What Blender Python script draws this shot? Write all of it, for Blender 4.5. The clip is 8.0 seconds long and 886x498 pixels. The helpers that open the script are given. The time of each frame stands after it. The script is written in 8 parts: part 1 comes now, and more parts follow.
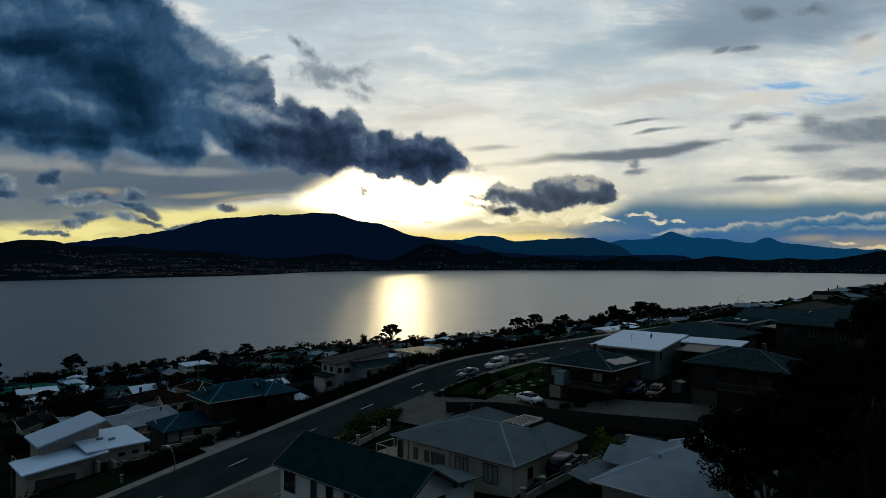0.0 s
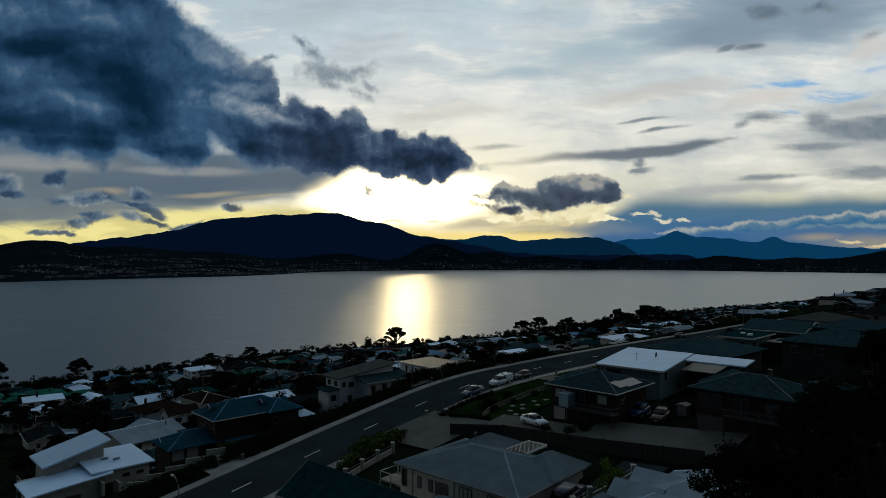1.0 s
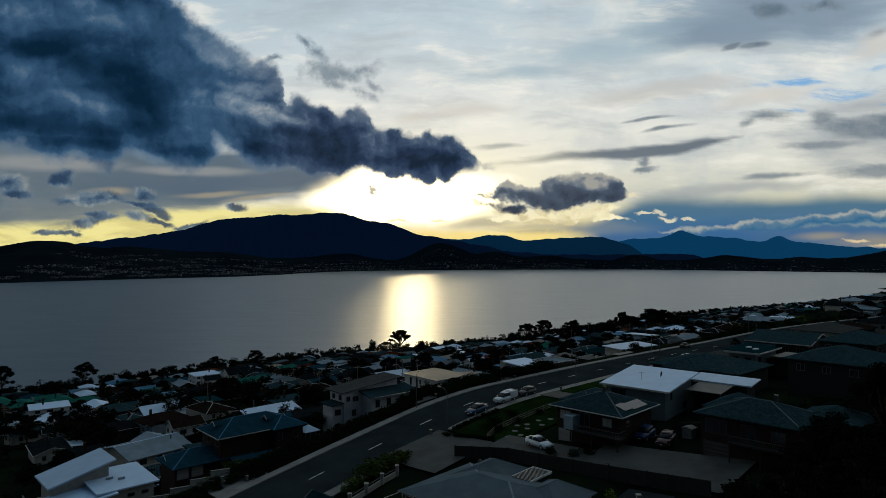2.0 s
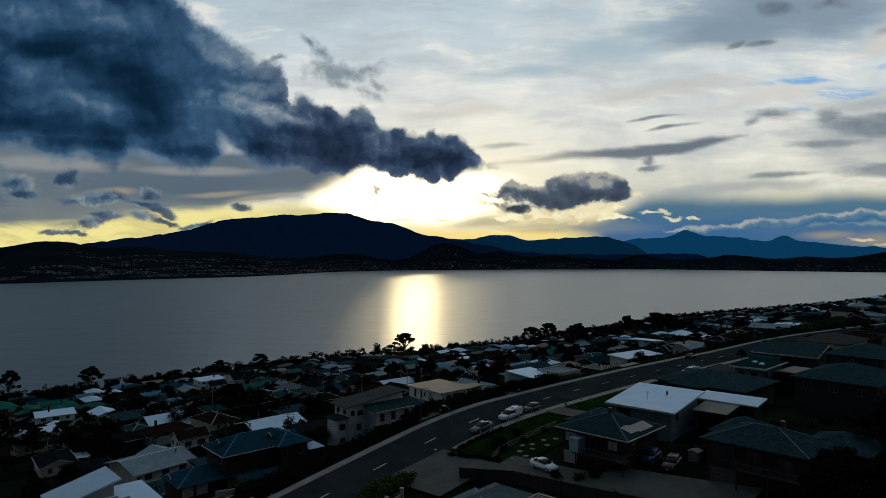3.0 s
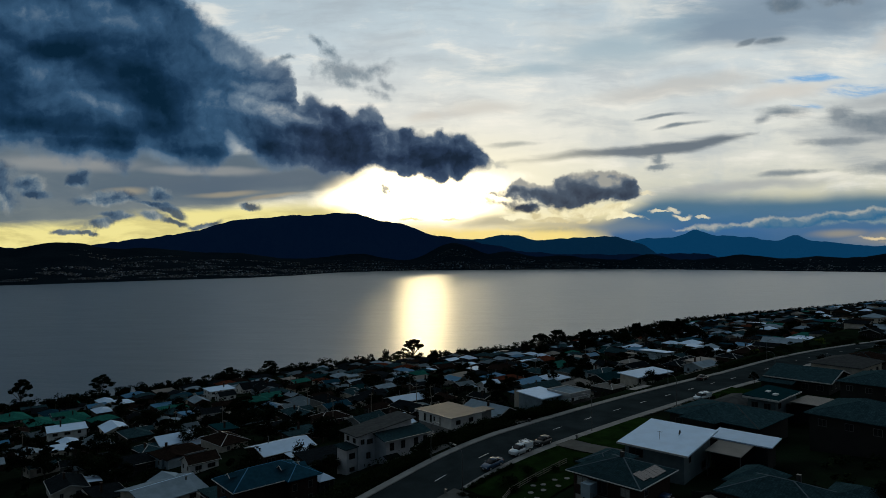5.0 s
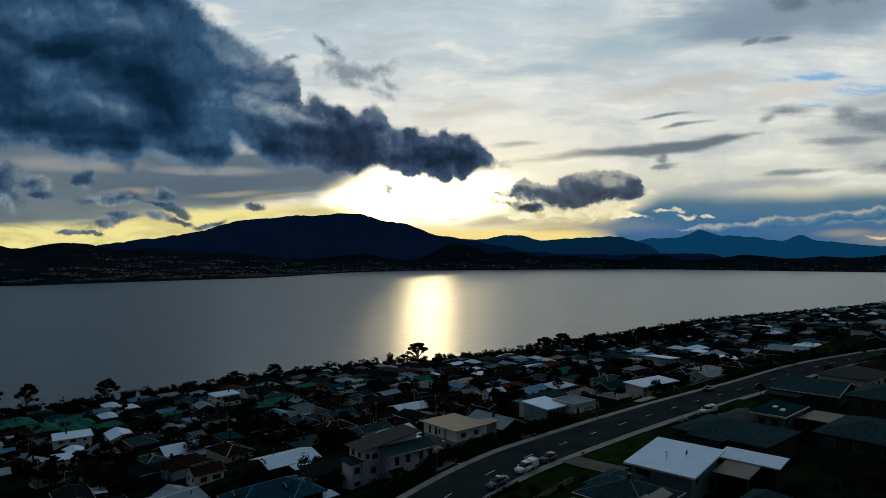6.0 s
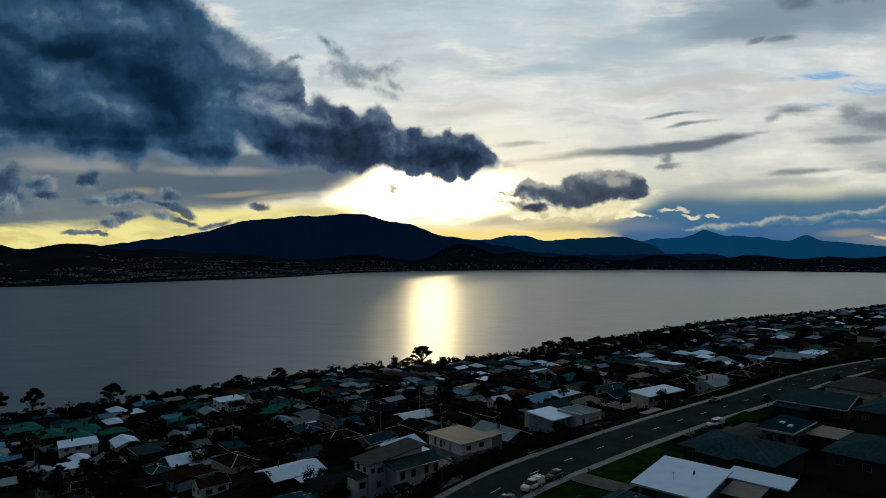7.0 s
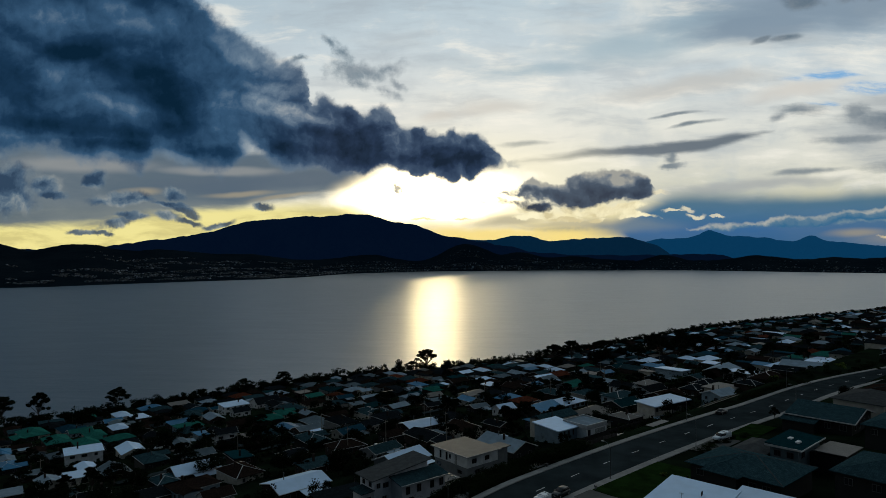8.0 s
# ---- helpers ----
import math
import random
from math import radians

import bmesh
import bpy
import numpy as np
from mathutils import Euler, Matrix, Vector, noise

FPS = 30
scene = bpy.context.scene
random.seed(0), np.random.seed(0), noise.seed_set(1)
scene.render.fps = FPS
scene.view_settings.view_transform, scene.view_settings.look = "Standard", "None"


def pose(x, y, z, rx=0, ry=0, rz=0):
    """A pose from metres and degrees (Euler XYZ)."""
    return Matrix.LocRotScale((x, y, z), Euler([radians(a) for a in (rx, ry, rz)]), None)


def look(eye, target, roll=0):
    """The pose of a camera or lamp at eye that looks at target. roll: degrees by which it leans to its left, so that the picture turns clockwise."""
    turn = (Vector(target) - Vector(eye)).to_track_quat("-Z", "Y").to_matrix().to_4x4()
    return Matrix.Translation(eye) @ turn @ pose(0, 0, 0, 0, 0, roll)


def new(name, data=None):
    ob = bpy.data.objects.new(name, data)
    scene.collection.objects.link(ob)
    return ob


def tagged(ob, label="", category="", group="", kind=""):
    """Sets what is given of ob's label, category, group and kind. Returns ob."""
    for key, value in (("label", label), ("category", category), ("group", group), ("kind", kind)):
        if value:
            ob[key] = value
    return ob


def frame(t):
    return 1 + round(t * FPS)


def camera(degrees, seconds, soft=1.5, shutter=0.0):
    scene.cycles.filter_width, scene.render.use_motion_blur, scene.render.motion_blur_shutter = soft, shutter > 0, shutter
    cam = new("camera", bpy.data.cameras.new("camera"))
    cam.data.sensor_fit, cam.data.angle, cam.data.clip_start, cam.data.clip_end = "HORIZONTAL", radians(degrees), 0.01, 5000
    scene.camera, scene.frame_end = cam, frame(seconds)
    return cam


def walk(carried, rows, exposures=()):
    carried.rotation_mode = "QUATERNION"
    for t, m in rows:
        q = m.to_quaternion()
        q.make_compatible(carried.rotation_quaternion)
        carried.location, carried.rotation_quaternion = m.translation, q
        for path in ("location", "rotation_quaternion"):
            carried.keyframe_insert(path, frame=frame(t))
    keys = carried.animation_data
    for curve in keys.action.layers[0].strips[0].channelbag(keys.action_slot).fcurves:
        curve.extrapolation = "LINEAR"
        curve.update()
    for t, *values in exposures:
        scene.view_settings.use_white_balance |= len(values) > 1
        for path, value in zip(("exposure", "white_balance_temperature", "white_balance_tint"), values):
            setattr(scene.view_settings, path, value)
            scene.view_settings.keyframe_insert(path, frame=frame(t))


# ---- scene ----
cam = camera(70.0, 8.0, 0.65)
PATH = [
    (0.0, pose(0.31, -1.14, 87.60, 90.808, 0, 0.012) @ pose(0, 0, 0, 0, 0, 0.061)),
    (1.0, pose(0.39, -0.97, 91.05, 90.741, 0, 0.406) @ pose(0, 0, 0, 0, 0, -0.012)),
    (2.0, pose(0.41, -0.77, 94.48, 90.682, 0, 0.795) @ pose(0, 0, 0, 0, 0, -0.075)),
    (3.0, pose(0.36, -0.54, 97.88, 90.633, 0, 1.180) @ pose(0, 0, 0, 0, 0, -0.128)),
    (4.0, pose(0.25, -0.28, 101.27, 90.593, 0, 1.559) @ pose(0, 0, 0, 0, 0, -0.172)),
    (5.0, pose(0.07, 0.01, 104.63, 90.563, 0, 1.935) @ pose(0, 0, 0, 0, 0, -0.204)),
    (6.0, pose(-0.18, 0.33, 107.97, 90.542, 0, 2.305) @ pose(0, 0, 0, 0, 0, -0.227)),
    (7.0, pose(-0.49, 0.68, 111.28, 90.530, 0, 2.671) @ pose(0, 0, 0, 0, 0, -0.240)),
    (8.0, pose(-0.87, 1.07, 114.58, 90.527, 0, 3.032) @ pose(0, 0, 0, 0, 0, -0.243)),
]
walk(cam, PATH)

# ---- sky, sun, exposure ----
scene.view_settings.exposure = 0.0
F_LEN = 1119.7          # focal length that the cloud chart below is drawn for
SUN_AZ, SUN_EL = radians(-3.7), radians(10.0)


def lin(r, g, b):
    return tuple(((c / 255) / 12.92 if c <= 10 else ((c / 255 + 0.055) / 1.055) ** 2.4) for c in (r, g, b)) + (1.0,)


class Nodes:
    """Short hand for building a node tree."""

    def __init__(self, tree):
        self.tree = tree
        tree.nodes.clear()

    def add(self, kind, **props):
        n = self.tree.nodes.new(kind)
        for k, v in props.items():
            setattr(n, k, v)
        return n

    def put(self, socket, value):
        if hasattr(value, "is_output"):
            self.tree.links.new(value, socket)
        else:
            socket.default_value = value

    def math(self, op, a, b=0.0, c=0.0, clamp=False):
        n = self.add("ShaderNodeMath", operation=op, use_clamp=clamp)
        for i, v in enumerate((a, b, c)):
            self.put(n.inputs[i], v)
        return n.outputs[0]

    def vec(self, op, a, b=(0, 0, 0), c=(0, 0, 0)):
        n = self.add("ShaderNodeVectorMath", operation=op)
        self.put(n.inputs[0], a)
        self.put(n.inputs[1], b)
        if op == "MULTIPLY_ADD":
            self.put(n.inputs[2], c)
        return n.outputs["Value" if op in ("LENGTH", "DOT_PRODUCT", "DISTANCE") else "Vector"]

    def mix(self, f, a, b, blend="MIX"):
        n = self.add("ShaderNodeMix", data_type="RGBA", blend_type=blend)
        self.put(n.inputs[0], f)
        self.put(n.inputs[6], a)
        self.put(n.inputs[7], b)
        return n.outputs[2]

    def step(self, x, lo, hi, to0=0.0, to1=1.0):
        n = self.add("ShaderNodeMapRange", interpolation_type="SMOOTHSTEP")
        for i, v in enumerate((x, lo, hi, to0, to1)):
            self.put(n.inputs[i], v)
        return n.outputs[0]

    def ramp(self, x, stops):
        n = self.add("ShaderNodeValToRGB")
        e = n.color_ramp.elements
        while len(e) < len(stops):
            e.new(0.5)
        for el, (p, c) in zip(e, stops):
            el.position, el.color = p, c
        self.put(n.inputs[0], x)
        return n.outputs[0]

    def noise(self, v, scale, detail=4.0, rough=0.55, out=0, lac=2.0):
        n = self.add("ShaderNodeTexNoise")
        self.put(n.inputs["Vector"], v)
        n.inputs["Scale"].default_value = scale
        n.inputs["Detail"].default_value = detail
        n.inputs["Roughness"].default_value = rough
        n.inputs["Lacunarity"].default_value = lac
        return n.outputs[out]


world = bpy.data.worlds.new("sky")
scene.world = world
world.use_nodes = True
W = Nodes(world.node_tree)
gen = W.add("ShaderNodeTexCoord").outputs["Generated"]
sep = W.add("ShaderNodeSeparateXYZ")
W.put(sep.inputs[0], gen)
dx, dy, dz = sep.outputs
den = W.math("MAXIMUM", W.math("ABSOLUTE", dy), 0.3)
U = W.math("DIVIDE", dx, den)
V = W.math("DIVIDE", W.math("MAXIMUM", dz, 0.0), den)
comb = W.add("ShaderNodeCombineXYZ")
W.put(comb.inputs[0], U)
W.put(comb.inputs[1], V)
P0 = comb.outputs[0]
DRIFT = 4.0             # the clouds stand where they are half way through


def centred(color, amount):
    return W.vec("MULTIPLY", W.vec("SUBTRACT", color, (0.5, 0.5, 0.5)), amount)


# torn and billowing edges: three scales of shift
w1 = W.noise(P0, 7.0, 3, 0.5, 1)
P1 = W.vec("ADD", P0, centred(w1, (0.050, 0.034, 0)))
PS = W.vec("ADD", P0, centred(w1, (0.05, 0.018, 0)))
P2 = W.vec("ADD", P1, centred(W.noise(P0, 26.0, 6, 0.62, 1), (0.030, 0.026, 0)))


def billow(v, scale):
    """Rounded heaps, 1 on their crowns and 0 in the creases between them."""
    n = W.add("ShaderNodeTexVoronoi", voronoi_dimensions="2D", feature="SMOOTH_F1", normalize=True)
    W.put(n.inputs["Vector"], v)
    n.inputs["Scale"].default_value = scale
    n.inputs["Detail"].default_value = 2.0
    n.inputs["Roughness"].default_value = 0.55
    n.inputs["Smoothness"].default_value = 0.35
    return W.math("SUBTRACT", 1.0, W.math("MULTIPLY", n.outputs["Distance"], 1.5))


def blob(x, y, rx, ry, tilt=0.0, at=None):
    """An elliptic cloud in the chart: middle, half axes, tilt."""
    return x, y, rx, ry, tilt, at or P2


ORDER = [U]     # each field waits for the one before, which keeps the shader small


def field(x, y, rx, ry, tilt, at):
    """How deep inside the cloud: 1 in its middle, 0 at its rim."""
    m = W.add("ShaderNodeMapping", vector_type="TEXTURE")
    W.put(m.inputs[0], W.vec("MULTIPLY_ADD", ORDER[0], (1e-9, 1e-9, 1e-9), at))
    m.inputs["Location"].default_value = ((x - DRIFT - 784) / F_LEN, (457 - y) / F_LEN, 0)
    m.inputs["Rotation"].default_value = (0, 0, radians(tilt))
    m.inputs["Scale"].default_value = (rx / F_LEN, ry / F_LEN, 1)
    ORDER[0] = W.math("SUBTRACT", 1.0, W.vec("LENGTH", m.outputs[0]))
    return ORDER[0]


def union(*blobs):
    out = field(*blobs[0])
    for b in blobs[1:]:
        out = W.math("SMOOTH_MAX", out, field(*b), 0.12)
        ORDER[0] = out
    return out


def chart(v):
    """Chart place of a direction: to the right, and down from the top."""
    s = W.add("ShaderNodeSeparateXYZ")
    W.put(s.inputs[0], v)
    return W.math("MULTIPLY_ADD", s.outputs[0], F_LEN, 784 + DRIFT), W.math("MULTIPLY_ADD", s.outputs[1], -F_LEN, 457.0)


def outline(x, points):
    """A smooth line through chart points."""
    x0, x1 = points[0][0], points[-1][0]
    n = W.add("ShaderNodeFloatCurve")
    n.mapping.extend = "HORIZONTAL"
    pts = n.mapping.curves[0].points
    while len(pts) < len(points):
        pts.new(0.5, 0.5)
    for p, (a, b) in zip(pts, points):
        p.location = ((a - x0) / (x1 - x0), (b + 300) / 800)
    n.mapping.update()
    W.put(n.inputs["Value"], W.math("MULTIPLY_ADD", x, 1 / (x1 - x0), -x0 / (x1 - x0)))
    return W.math("MULTIPLY_ADD", n.outputs[0], 800.0, -300.0)


def between(v, upper, lower):
    """Depth inside a cloud that lies between two lines."""
    x, y = chart(v)
    ends = W.math("MINIMUM", W.math("SUBTRACT", x, upper[0][0]), W.math("SUBTRACT", upper[-1][0], x))
    return W.math("MINIMUM", W.math("MULTIPLY", ends, 0.5), W.math("MINIMUM", W.math("SUBTRACT", y, outline(x, upper)), W.math("SUBTRACT", outline(x, lower), y)))


front = W.step(dy, 0.0, 0.3)
X0, Y0 = chart(P0)
fine = W.math("SUBTRACT", W.noise(P0, 22.0, 7, 0.62), 0.5)
broad = W.noise(P0, 5.5, 4, 0.5)
heaps = billow(P2, 19.0)
puff = W.noise(P2, 13.0, 6, 0.56)
relief = W.math("SUBTRACT", puff, W.noise(W.vec("ADD", P2, (0.007, 0.014, 0.0)), 13.0, 6, 0.56))
mott = W.noise(P1, 4.2, 5, 0.52)

nishita = W.add("ShaderNodeTexSky", sky_type="NISHITA", sun_disc=False, sun_elevation=SUN_EL, sun_rotation=SUN_AZ)
clear = W.vec("SCALE", nishita.outputs[0])
clear.node.inputs["Scale"].default_value = 0.06


def streaks(turn, sx, sy, seed, at=None, detail=6, rough=0.52):
    m = W.add("ShaderNodeMapping")
    W.put(m.inputs[0], at or PS)
    m.inputs["Location"].default_value = (seed, seed * 0.7, 0)
    m.inputs["Rotation"].default_value = (0, 0, radians(turn))
    m.inputs["Scale"].default_value = (sx, sy, 1)
    return W.noise(m.outputs[0], 1.0, detail, rough)


streak = streaks(-8, 2.6, 9.5, 0.0)
long_streak = streaks(-7, 1.5, 6.0, 4.0)
fibres = streaks(-9, 5.5, 26.0, 9.0, P1, 8, 0.60)

# high veil of thin cloud over the clear sky, cream low down, grey-blue higher up
# the last two stops lie above the view, brightened to light water and roofs
veil = W.ramp(V, [(0.0, lin(236, 214, 112)), (0.045, lin(238, 224, 150)), (0.10, lin(206, 206, 188)), (0.145, lin(222, 222, 210)), (0.20, lin(228, 229, 220)),
                  (0.27, lin(214, 221, 221)), (0.33, lin(194, 209, 217)), (0.42, lin(182, 202, 213)), (0.60, lin(236, 243, 245)), (1.0, lin(224, 236, 242))])
veil = W.mix(W.step(streak, 0.46, 0.64, 0.0, 0.34), veil, lin(160, 180, 192))
veil = W.mix(W.step(long_streak, 0.48, 0.66, 0.0, 0.40), veil, lin(176, 186, 194))
veil = W.mix(W.step(fibres, 0.48, 0.68, 0.0, 0.42), veil, lin(158, 170, 180))
veil = W.mix(W.step(fibres, 0.48, 0.30, 0.0, 0.60), veil, lin(250, 246, 234))
clumps = W.noise(PS, 9.0, 6, 0.58)
veil = W.mix(W.step(clumps, 0.48, 0.70, 0.0, 0.35), veil, lin(168, 182, 192))
veil = W.mix(W.step(clumps, 0.46, 0.28, 0.0, 0.35), veil, lin(246, 242, 230))
veil = W.mix(W.step(long_streak, 0.48, 0.32, 0.0, 0.50), veil, lin(246, 242, 228))


def wash(base, blobs, color, amount, lo=0.0, hi=0.9, tear=0.9):
    """Lay a soft patch of another colour over the sky, torn along the streaks."""
    d = W.math("MULTIPLY_ADD", W.math("SUBTRACT", streak, 0.5), tear * 1.4, W.math("MULTIPLY_ADD", W.math("SUBTRACT", fibres, 0.5), tear, union(*blobs)))
    return W.mix(W.step(d, lo, hi, 0.0, amount), base, color)


veil = wash(veil, [blob(1040, 92, 230, 44, 4, P1), blob(900, 130, 170, 26, 6, P1), blob(1180, 60, 150, 46, 4, P1)], lin(152, 178, 192), 0.75)
veil = wash(veil, [blob(1420, 20, 330, 84, 4, P1), blob(1290, 66, 170, 36, 5, P1)], lin(126, 146, 164), 0.92, -0.1, 0.7, 0.6)
veil = wash(veil, [blob(1140, 168, 240, 26, 7, P1), blob(820, 196, 130, 22, 3, P1), blob(720, 210, 60, 14, 8, P1)], lin(196, 194, 188), 0.65)
veil = wash(veil, [blob(1540, 78, 90, 40, 18, P1), blob(1350, 176, 150, 22, 8, P1)], lin(212, 208, 200), 0.8)
veil = wash(veil, [blob(1545, 62, 50, 12, 14, P1)], lin(140, 146, 152), 0.7)
veil = wash(veil, [blob(1530, 190, 160, 26, 4, P1), blob(1590, 240, 300, 120, 4, P1), blob(1300, 336, 260, 14, 2, P1)], lin(158, 164, 168), 0.72)
gaps = W.math("MULTIPLY", W.step(union(blob(1470, 168, 80, 16, 6, P1), blob(1400, 150, 100, 10, 7, P1), blob(1385, 201, 36, 7, 0, P1), blob(1440, 130, 90, 16, 10, P1), blob(1545, 112, 70, 14, 8, P1), blob(1560, 190, 40, 10, 0, P1)), 0.0, 0.6), W.step(fibres, 0.44, 0.58))
veil = W.mix(W.math("MULTIPLY", gaps, 0.80), veil, lin(96, 166, 222))
high = W.mix(0.06, veil, clear)

# long tapering grey cloud, small dark wisps
x, y = chart(PS)
taper = between(PS, [(840, 296), (880, 287), (950, 276), (1010, 270), (1100, 263), (1180, 259), (1230, 252), (1300, 247)], [(840, 297), (880, 300), (950, 298), (1010, 292), (1100, 285), (1180, 279), (1230, 266), (1300, 249)])
high = W.mix(W.step(W.math("MULTIPLY_ADD", W.math("SUBTRACT", fibres, 0.5), 26.0, taper), -3.0, 9.0, 0.0, 0.90), high, W.mix(W.step(streak, 0.40, 0.60), lin(92, 104, 116), lin(132, 138, 142)))
wisps = union(blob(1350, 213, 58, 15, -2, PS), blob(1312, 222, 30, 12, 12, PS), blob(1440, 214, 34, 20, 18), blob(1500, 232, 120, 24, -3, PS), blob(1560, 220, 70, 26, 0, PS), blob(1440, 262, 80, 9, 3, PS), blob(1285, 90, 22, 6, 22, PS), blob(1326, 86, 30, 7, 8, PS),
              blob(1350, 22, 40, 18, -8), blob(1440, 14, 56, 15, 5), blob(1170, 231, 56, 5, 9, PS), blob(1140, 215, 50, 4, 6, PS), blob(1130, 290, 16, 14, -20), blob(1128, 304, 30, 7, 0), blob(870, 262, 60, 7, 2, PS), blob(1540, 310, 110, 16, 5, PS), blob(1360, 318, 90, 8, 3, PS))
wc = W.step(W.math("MULTIPLY_ADD", W.math("SUBTRACT", fibres, 0.5), 1.6, W.math("MULTIPLY_ADD", fine, 0.9, wisps)), -0.1, 0.80, 0.0, 0.82)
high = W.mix(wc, high, W.mix(W.step(W.math("MULTIPLY_ADD", relief, 1.0, broad), 0.3, 0.7), lin(84, 104, 120), lin(128, 138, 146)))
torn = union(blob(524, 74, 26, 10, -50), blob(548, 92, 34, 18, -42), blob(600, 126, 30, 20, -20), blob(580, 150, 46, 14, -14), blob(628, 164, 36, 10, -32), blob(650, 156, 18, 8, -30), blob(630, 118, 30, 24), blob(468, 105, 16, 6), blob(560, 128, 46, 26, -40))
wt = W.step(W.math("MULTIPLY_ADD", W.math("SUBTRACT", heaps, 0.5), 0.9, W.math("MULTIPLY_ADD", fine, 3.2, torn)), -0.15, 1.15, 0.0, 0.88)
high = W.mix(wt, high, W.mix(W.step(puff, 0.38, 0.62), lin(92, 114, 130), lin(140, 150, 158)))

# glow round the hidden sun
sun_dir = (math.sin(SUN_AZ) * math.cos(SUN_EL), math.cos(SUN_AZ) * math.cos(SUN_EL), math.sin(SUN_EL))
glow = W.math("MULTIPLY", W.step(W.math("MULTIPLY_ADD", W.math("SUBTRACT", streak, 0.5), 0.5, union(blob(770, 330, 400, 120, -3, PS))), 0.0, 0.9, 0.0, 0.9), front)
high = W.mix(glow, high, lin(255, 247, 216))

# flat grey layers low down on the one side, a yellow strip under them
yellow = W.step(W.math("MULTIPLY_ADD", W.math("SUBTRACT", streak, 0.5), 30.0, Y0), 352.0, 384.0, 0.0, 0.95)
high = W.mix(W.math("MULTIPLY", yellow, W.math("MULTIPLY", W.step(X0, 720.0, 520.0), front)), high, W.mix(W.step(fibres, 0.44, 0.60), lin(240, 228, 150), lin(212, 200, 130)))
shelf = between(PS, [(-500, 210), (0, 226), (120, 240), (250, 250), (400, 270), (520, 290), (610, 308), (650, 318)], [(-500, 406), (0, 402), (110, 396), (200, 388), (300, 374), (390, 368), (470, 358), (560, 342), (650, 322)])
shelf = W.step(W.math("MULTIPLY_ADD", W.math("SUBTRACT", fibres, 0.5), 40.0, shelf), -9.0, 14.0, 0.0, 0.95)
layers = W.mix(W.step(streak, 0.40, 0.60), lin(78, 97, 113), lin(108, 120, 128))
layers = W.mix(W.step(union(blob(70, 288, 190, 20, -2, PS), blob(330, 304, 160, 12, -3, PS)), 0.0, 0.7, 0.0, 0.65), layers, lin(148, 150, 150))
layers = W.mix(W.step(union(blob(480, 320, 180, 22, 3, PS), blob(330, 328, 170, 22, 0, PS)), 0.0, 0.6, 0.0, 0.85), layers, lin(76, 94, 112))
layers = W.mix(W.step(union(blob(360, 344, 90, 7, 2, PS), blob(180, 340, 60, 12, 0, PS), blob(440, 350, 90, 6, 5, PS)), 0.0, 0.8, 0.0, 0.7), layers, lin(160, 150, 128))
high = W.mix(W.math("MULTIPLY", shelf, front), high, layers)

# the blue bank low down on the other side, lit roll clouds in it
bank = between(PS, [(860, 425), (960, 404), (1040, 386), (1090, 362), (1130, 346), (1260, 348), (1400, 346), (1568, 342), (2100, 330)], [(860, 426), (960, 424), (1040, 440), (1090, 480), (1130, 490), (1260, 490), (1400, 490), (1568, 490), (2100, 490)])
bank = W.step(W.math("MULTIPLY_ADD", W.math("SUBTRACT", streak, 0.5), 26.0, bank), -6.0, 26.0, 0.0, 0.94)
depth = W.ramp(W.math("MULTIPLY_ADD", Y0, 1 / 100.0, -3.4), [(0.0, lin(118, 134, 142)), (0.22, lin(64, 108, 134)), (0.48, lin(32, 98, 140)), (0.75, lin(8, 90, 146)), (1.0, lin(12, 86, 136))])
depth = W.mix(W.step(streak, 0.44, 0.64, 0.0, 0.30), depth, lin(86, 112, 134))
depth = W.mix(W.step(union(blob(1560, 434, 170, 24, 0, PS), blob(1440, 424, 70, 12, 0, PS)), 0.0, 0.9, 0.0, 0.80), depth, lin(146, 140, 128))
depth = W.mix(W.step(W.math("MULTIPLY_ADD", fine, 0.8, union(blob(1590, 441, 110, 6, 2), blob(1495, 436, 34, 5, 0))), 0.1, 0.6, 0.0, 0.8), depth, lin(232, 208, 160))
high = W.mix(W.math("MULTIPLY", bank, front), high, depth)
CREST = [(1150, 408), (1180, 402), (1250, 398), (1270, 400), (1300, 390), (1340, 387), (1400, 390), (1450, 385), (1500, 379), (1570, 374), (1800, 366)]
roll = between(P2, CREST, [(1150, 410), (1180, 412), (1250, 410), (1270, 410), (1300, 409), (1340, 410), (1400, 411), (1450, 409), (1500, 409), (1570, 408), (1800, 404)])
roll = W.math("MULTIPLY_ADD", fine, 9.0, roll)
x, y = chart(P2)
belly = W.math("MULTIPLY_ADD", relief, 40.0, W.math("MULTIPLY_ADD", fine, 12.0, W.math("SUBTRACT", y, outline(x, CREST))))
rolls = W.ramp(W.math("MULTIPLY", belly, 1 / 26.0), [(0.0, lin(184, 184, 174)), (0.16, lin(160, 166, 164)), (0.36, lin(92, 124, 146)), (0.7, lin(48, 102, 140)), (1.0, lin(120, 142, 152))])
high = W.mix(W.step(roll, -2.0, 5.0, 0.0, 0.90), high, rolls)
lit = union(blob(1152, 376, 20, 6), blob(1128, 380, 26, 3, 0), blob(1170, 386, 24, 6), blob(1205, 388, 16, 3), blob(1102, 350, 22, 5, -6))
high = W.mix(W.step(W.math("MULTIPLY_ADD", fine, 1.2, lit), 0.0, 0.5, 0.0, 0.85), high, W.mix(W.step(puff, 0.4, 0.6), lin(190, 190, 180), lin(232, 222, 190)))

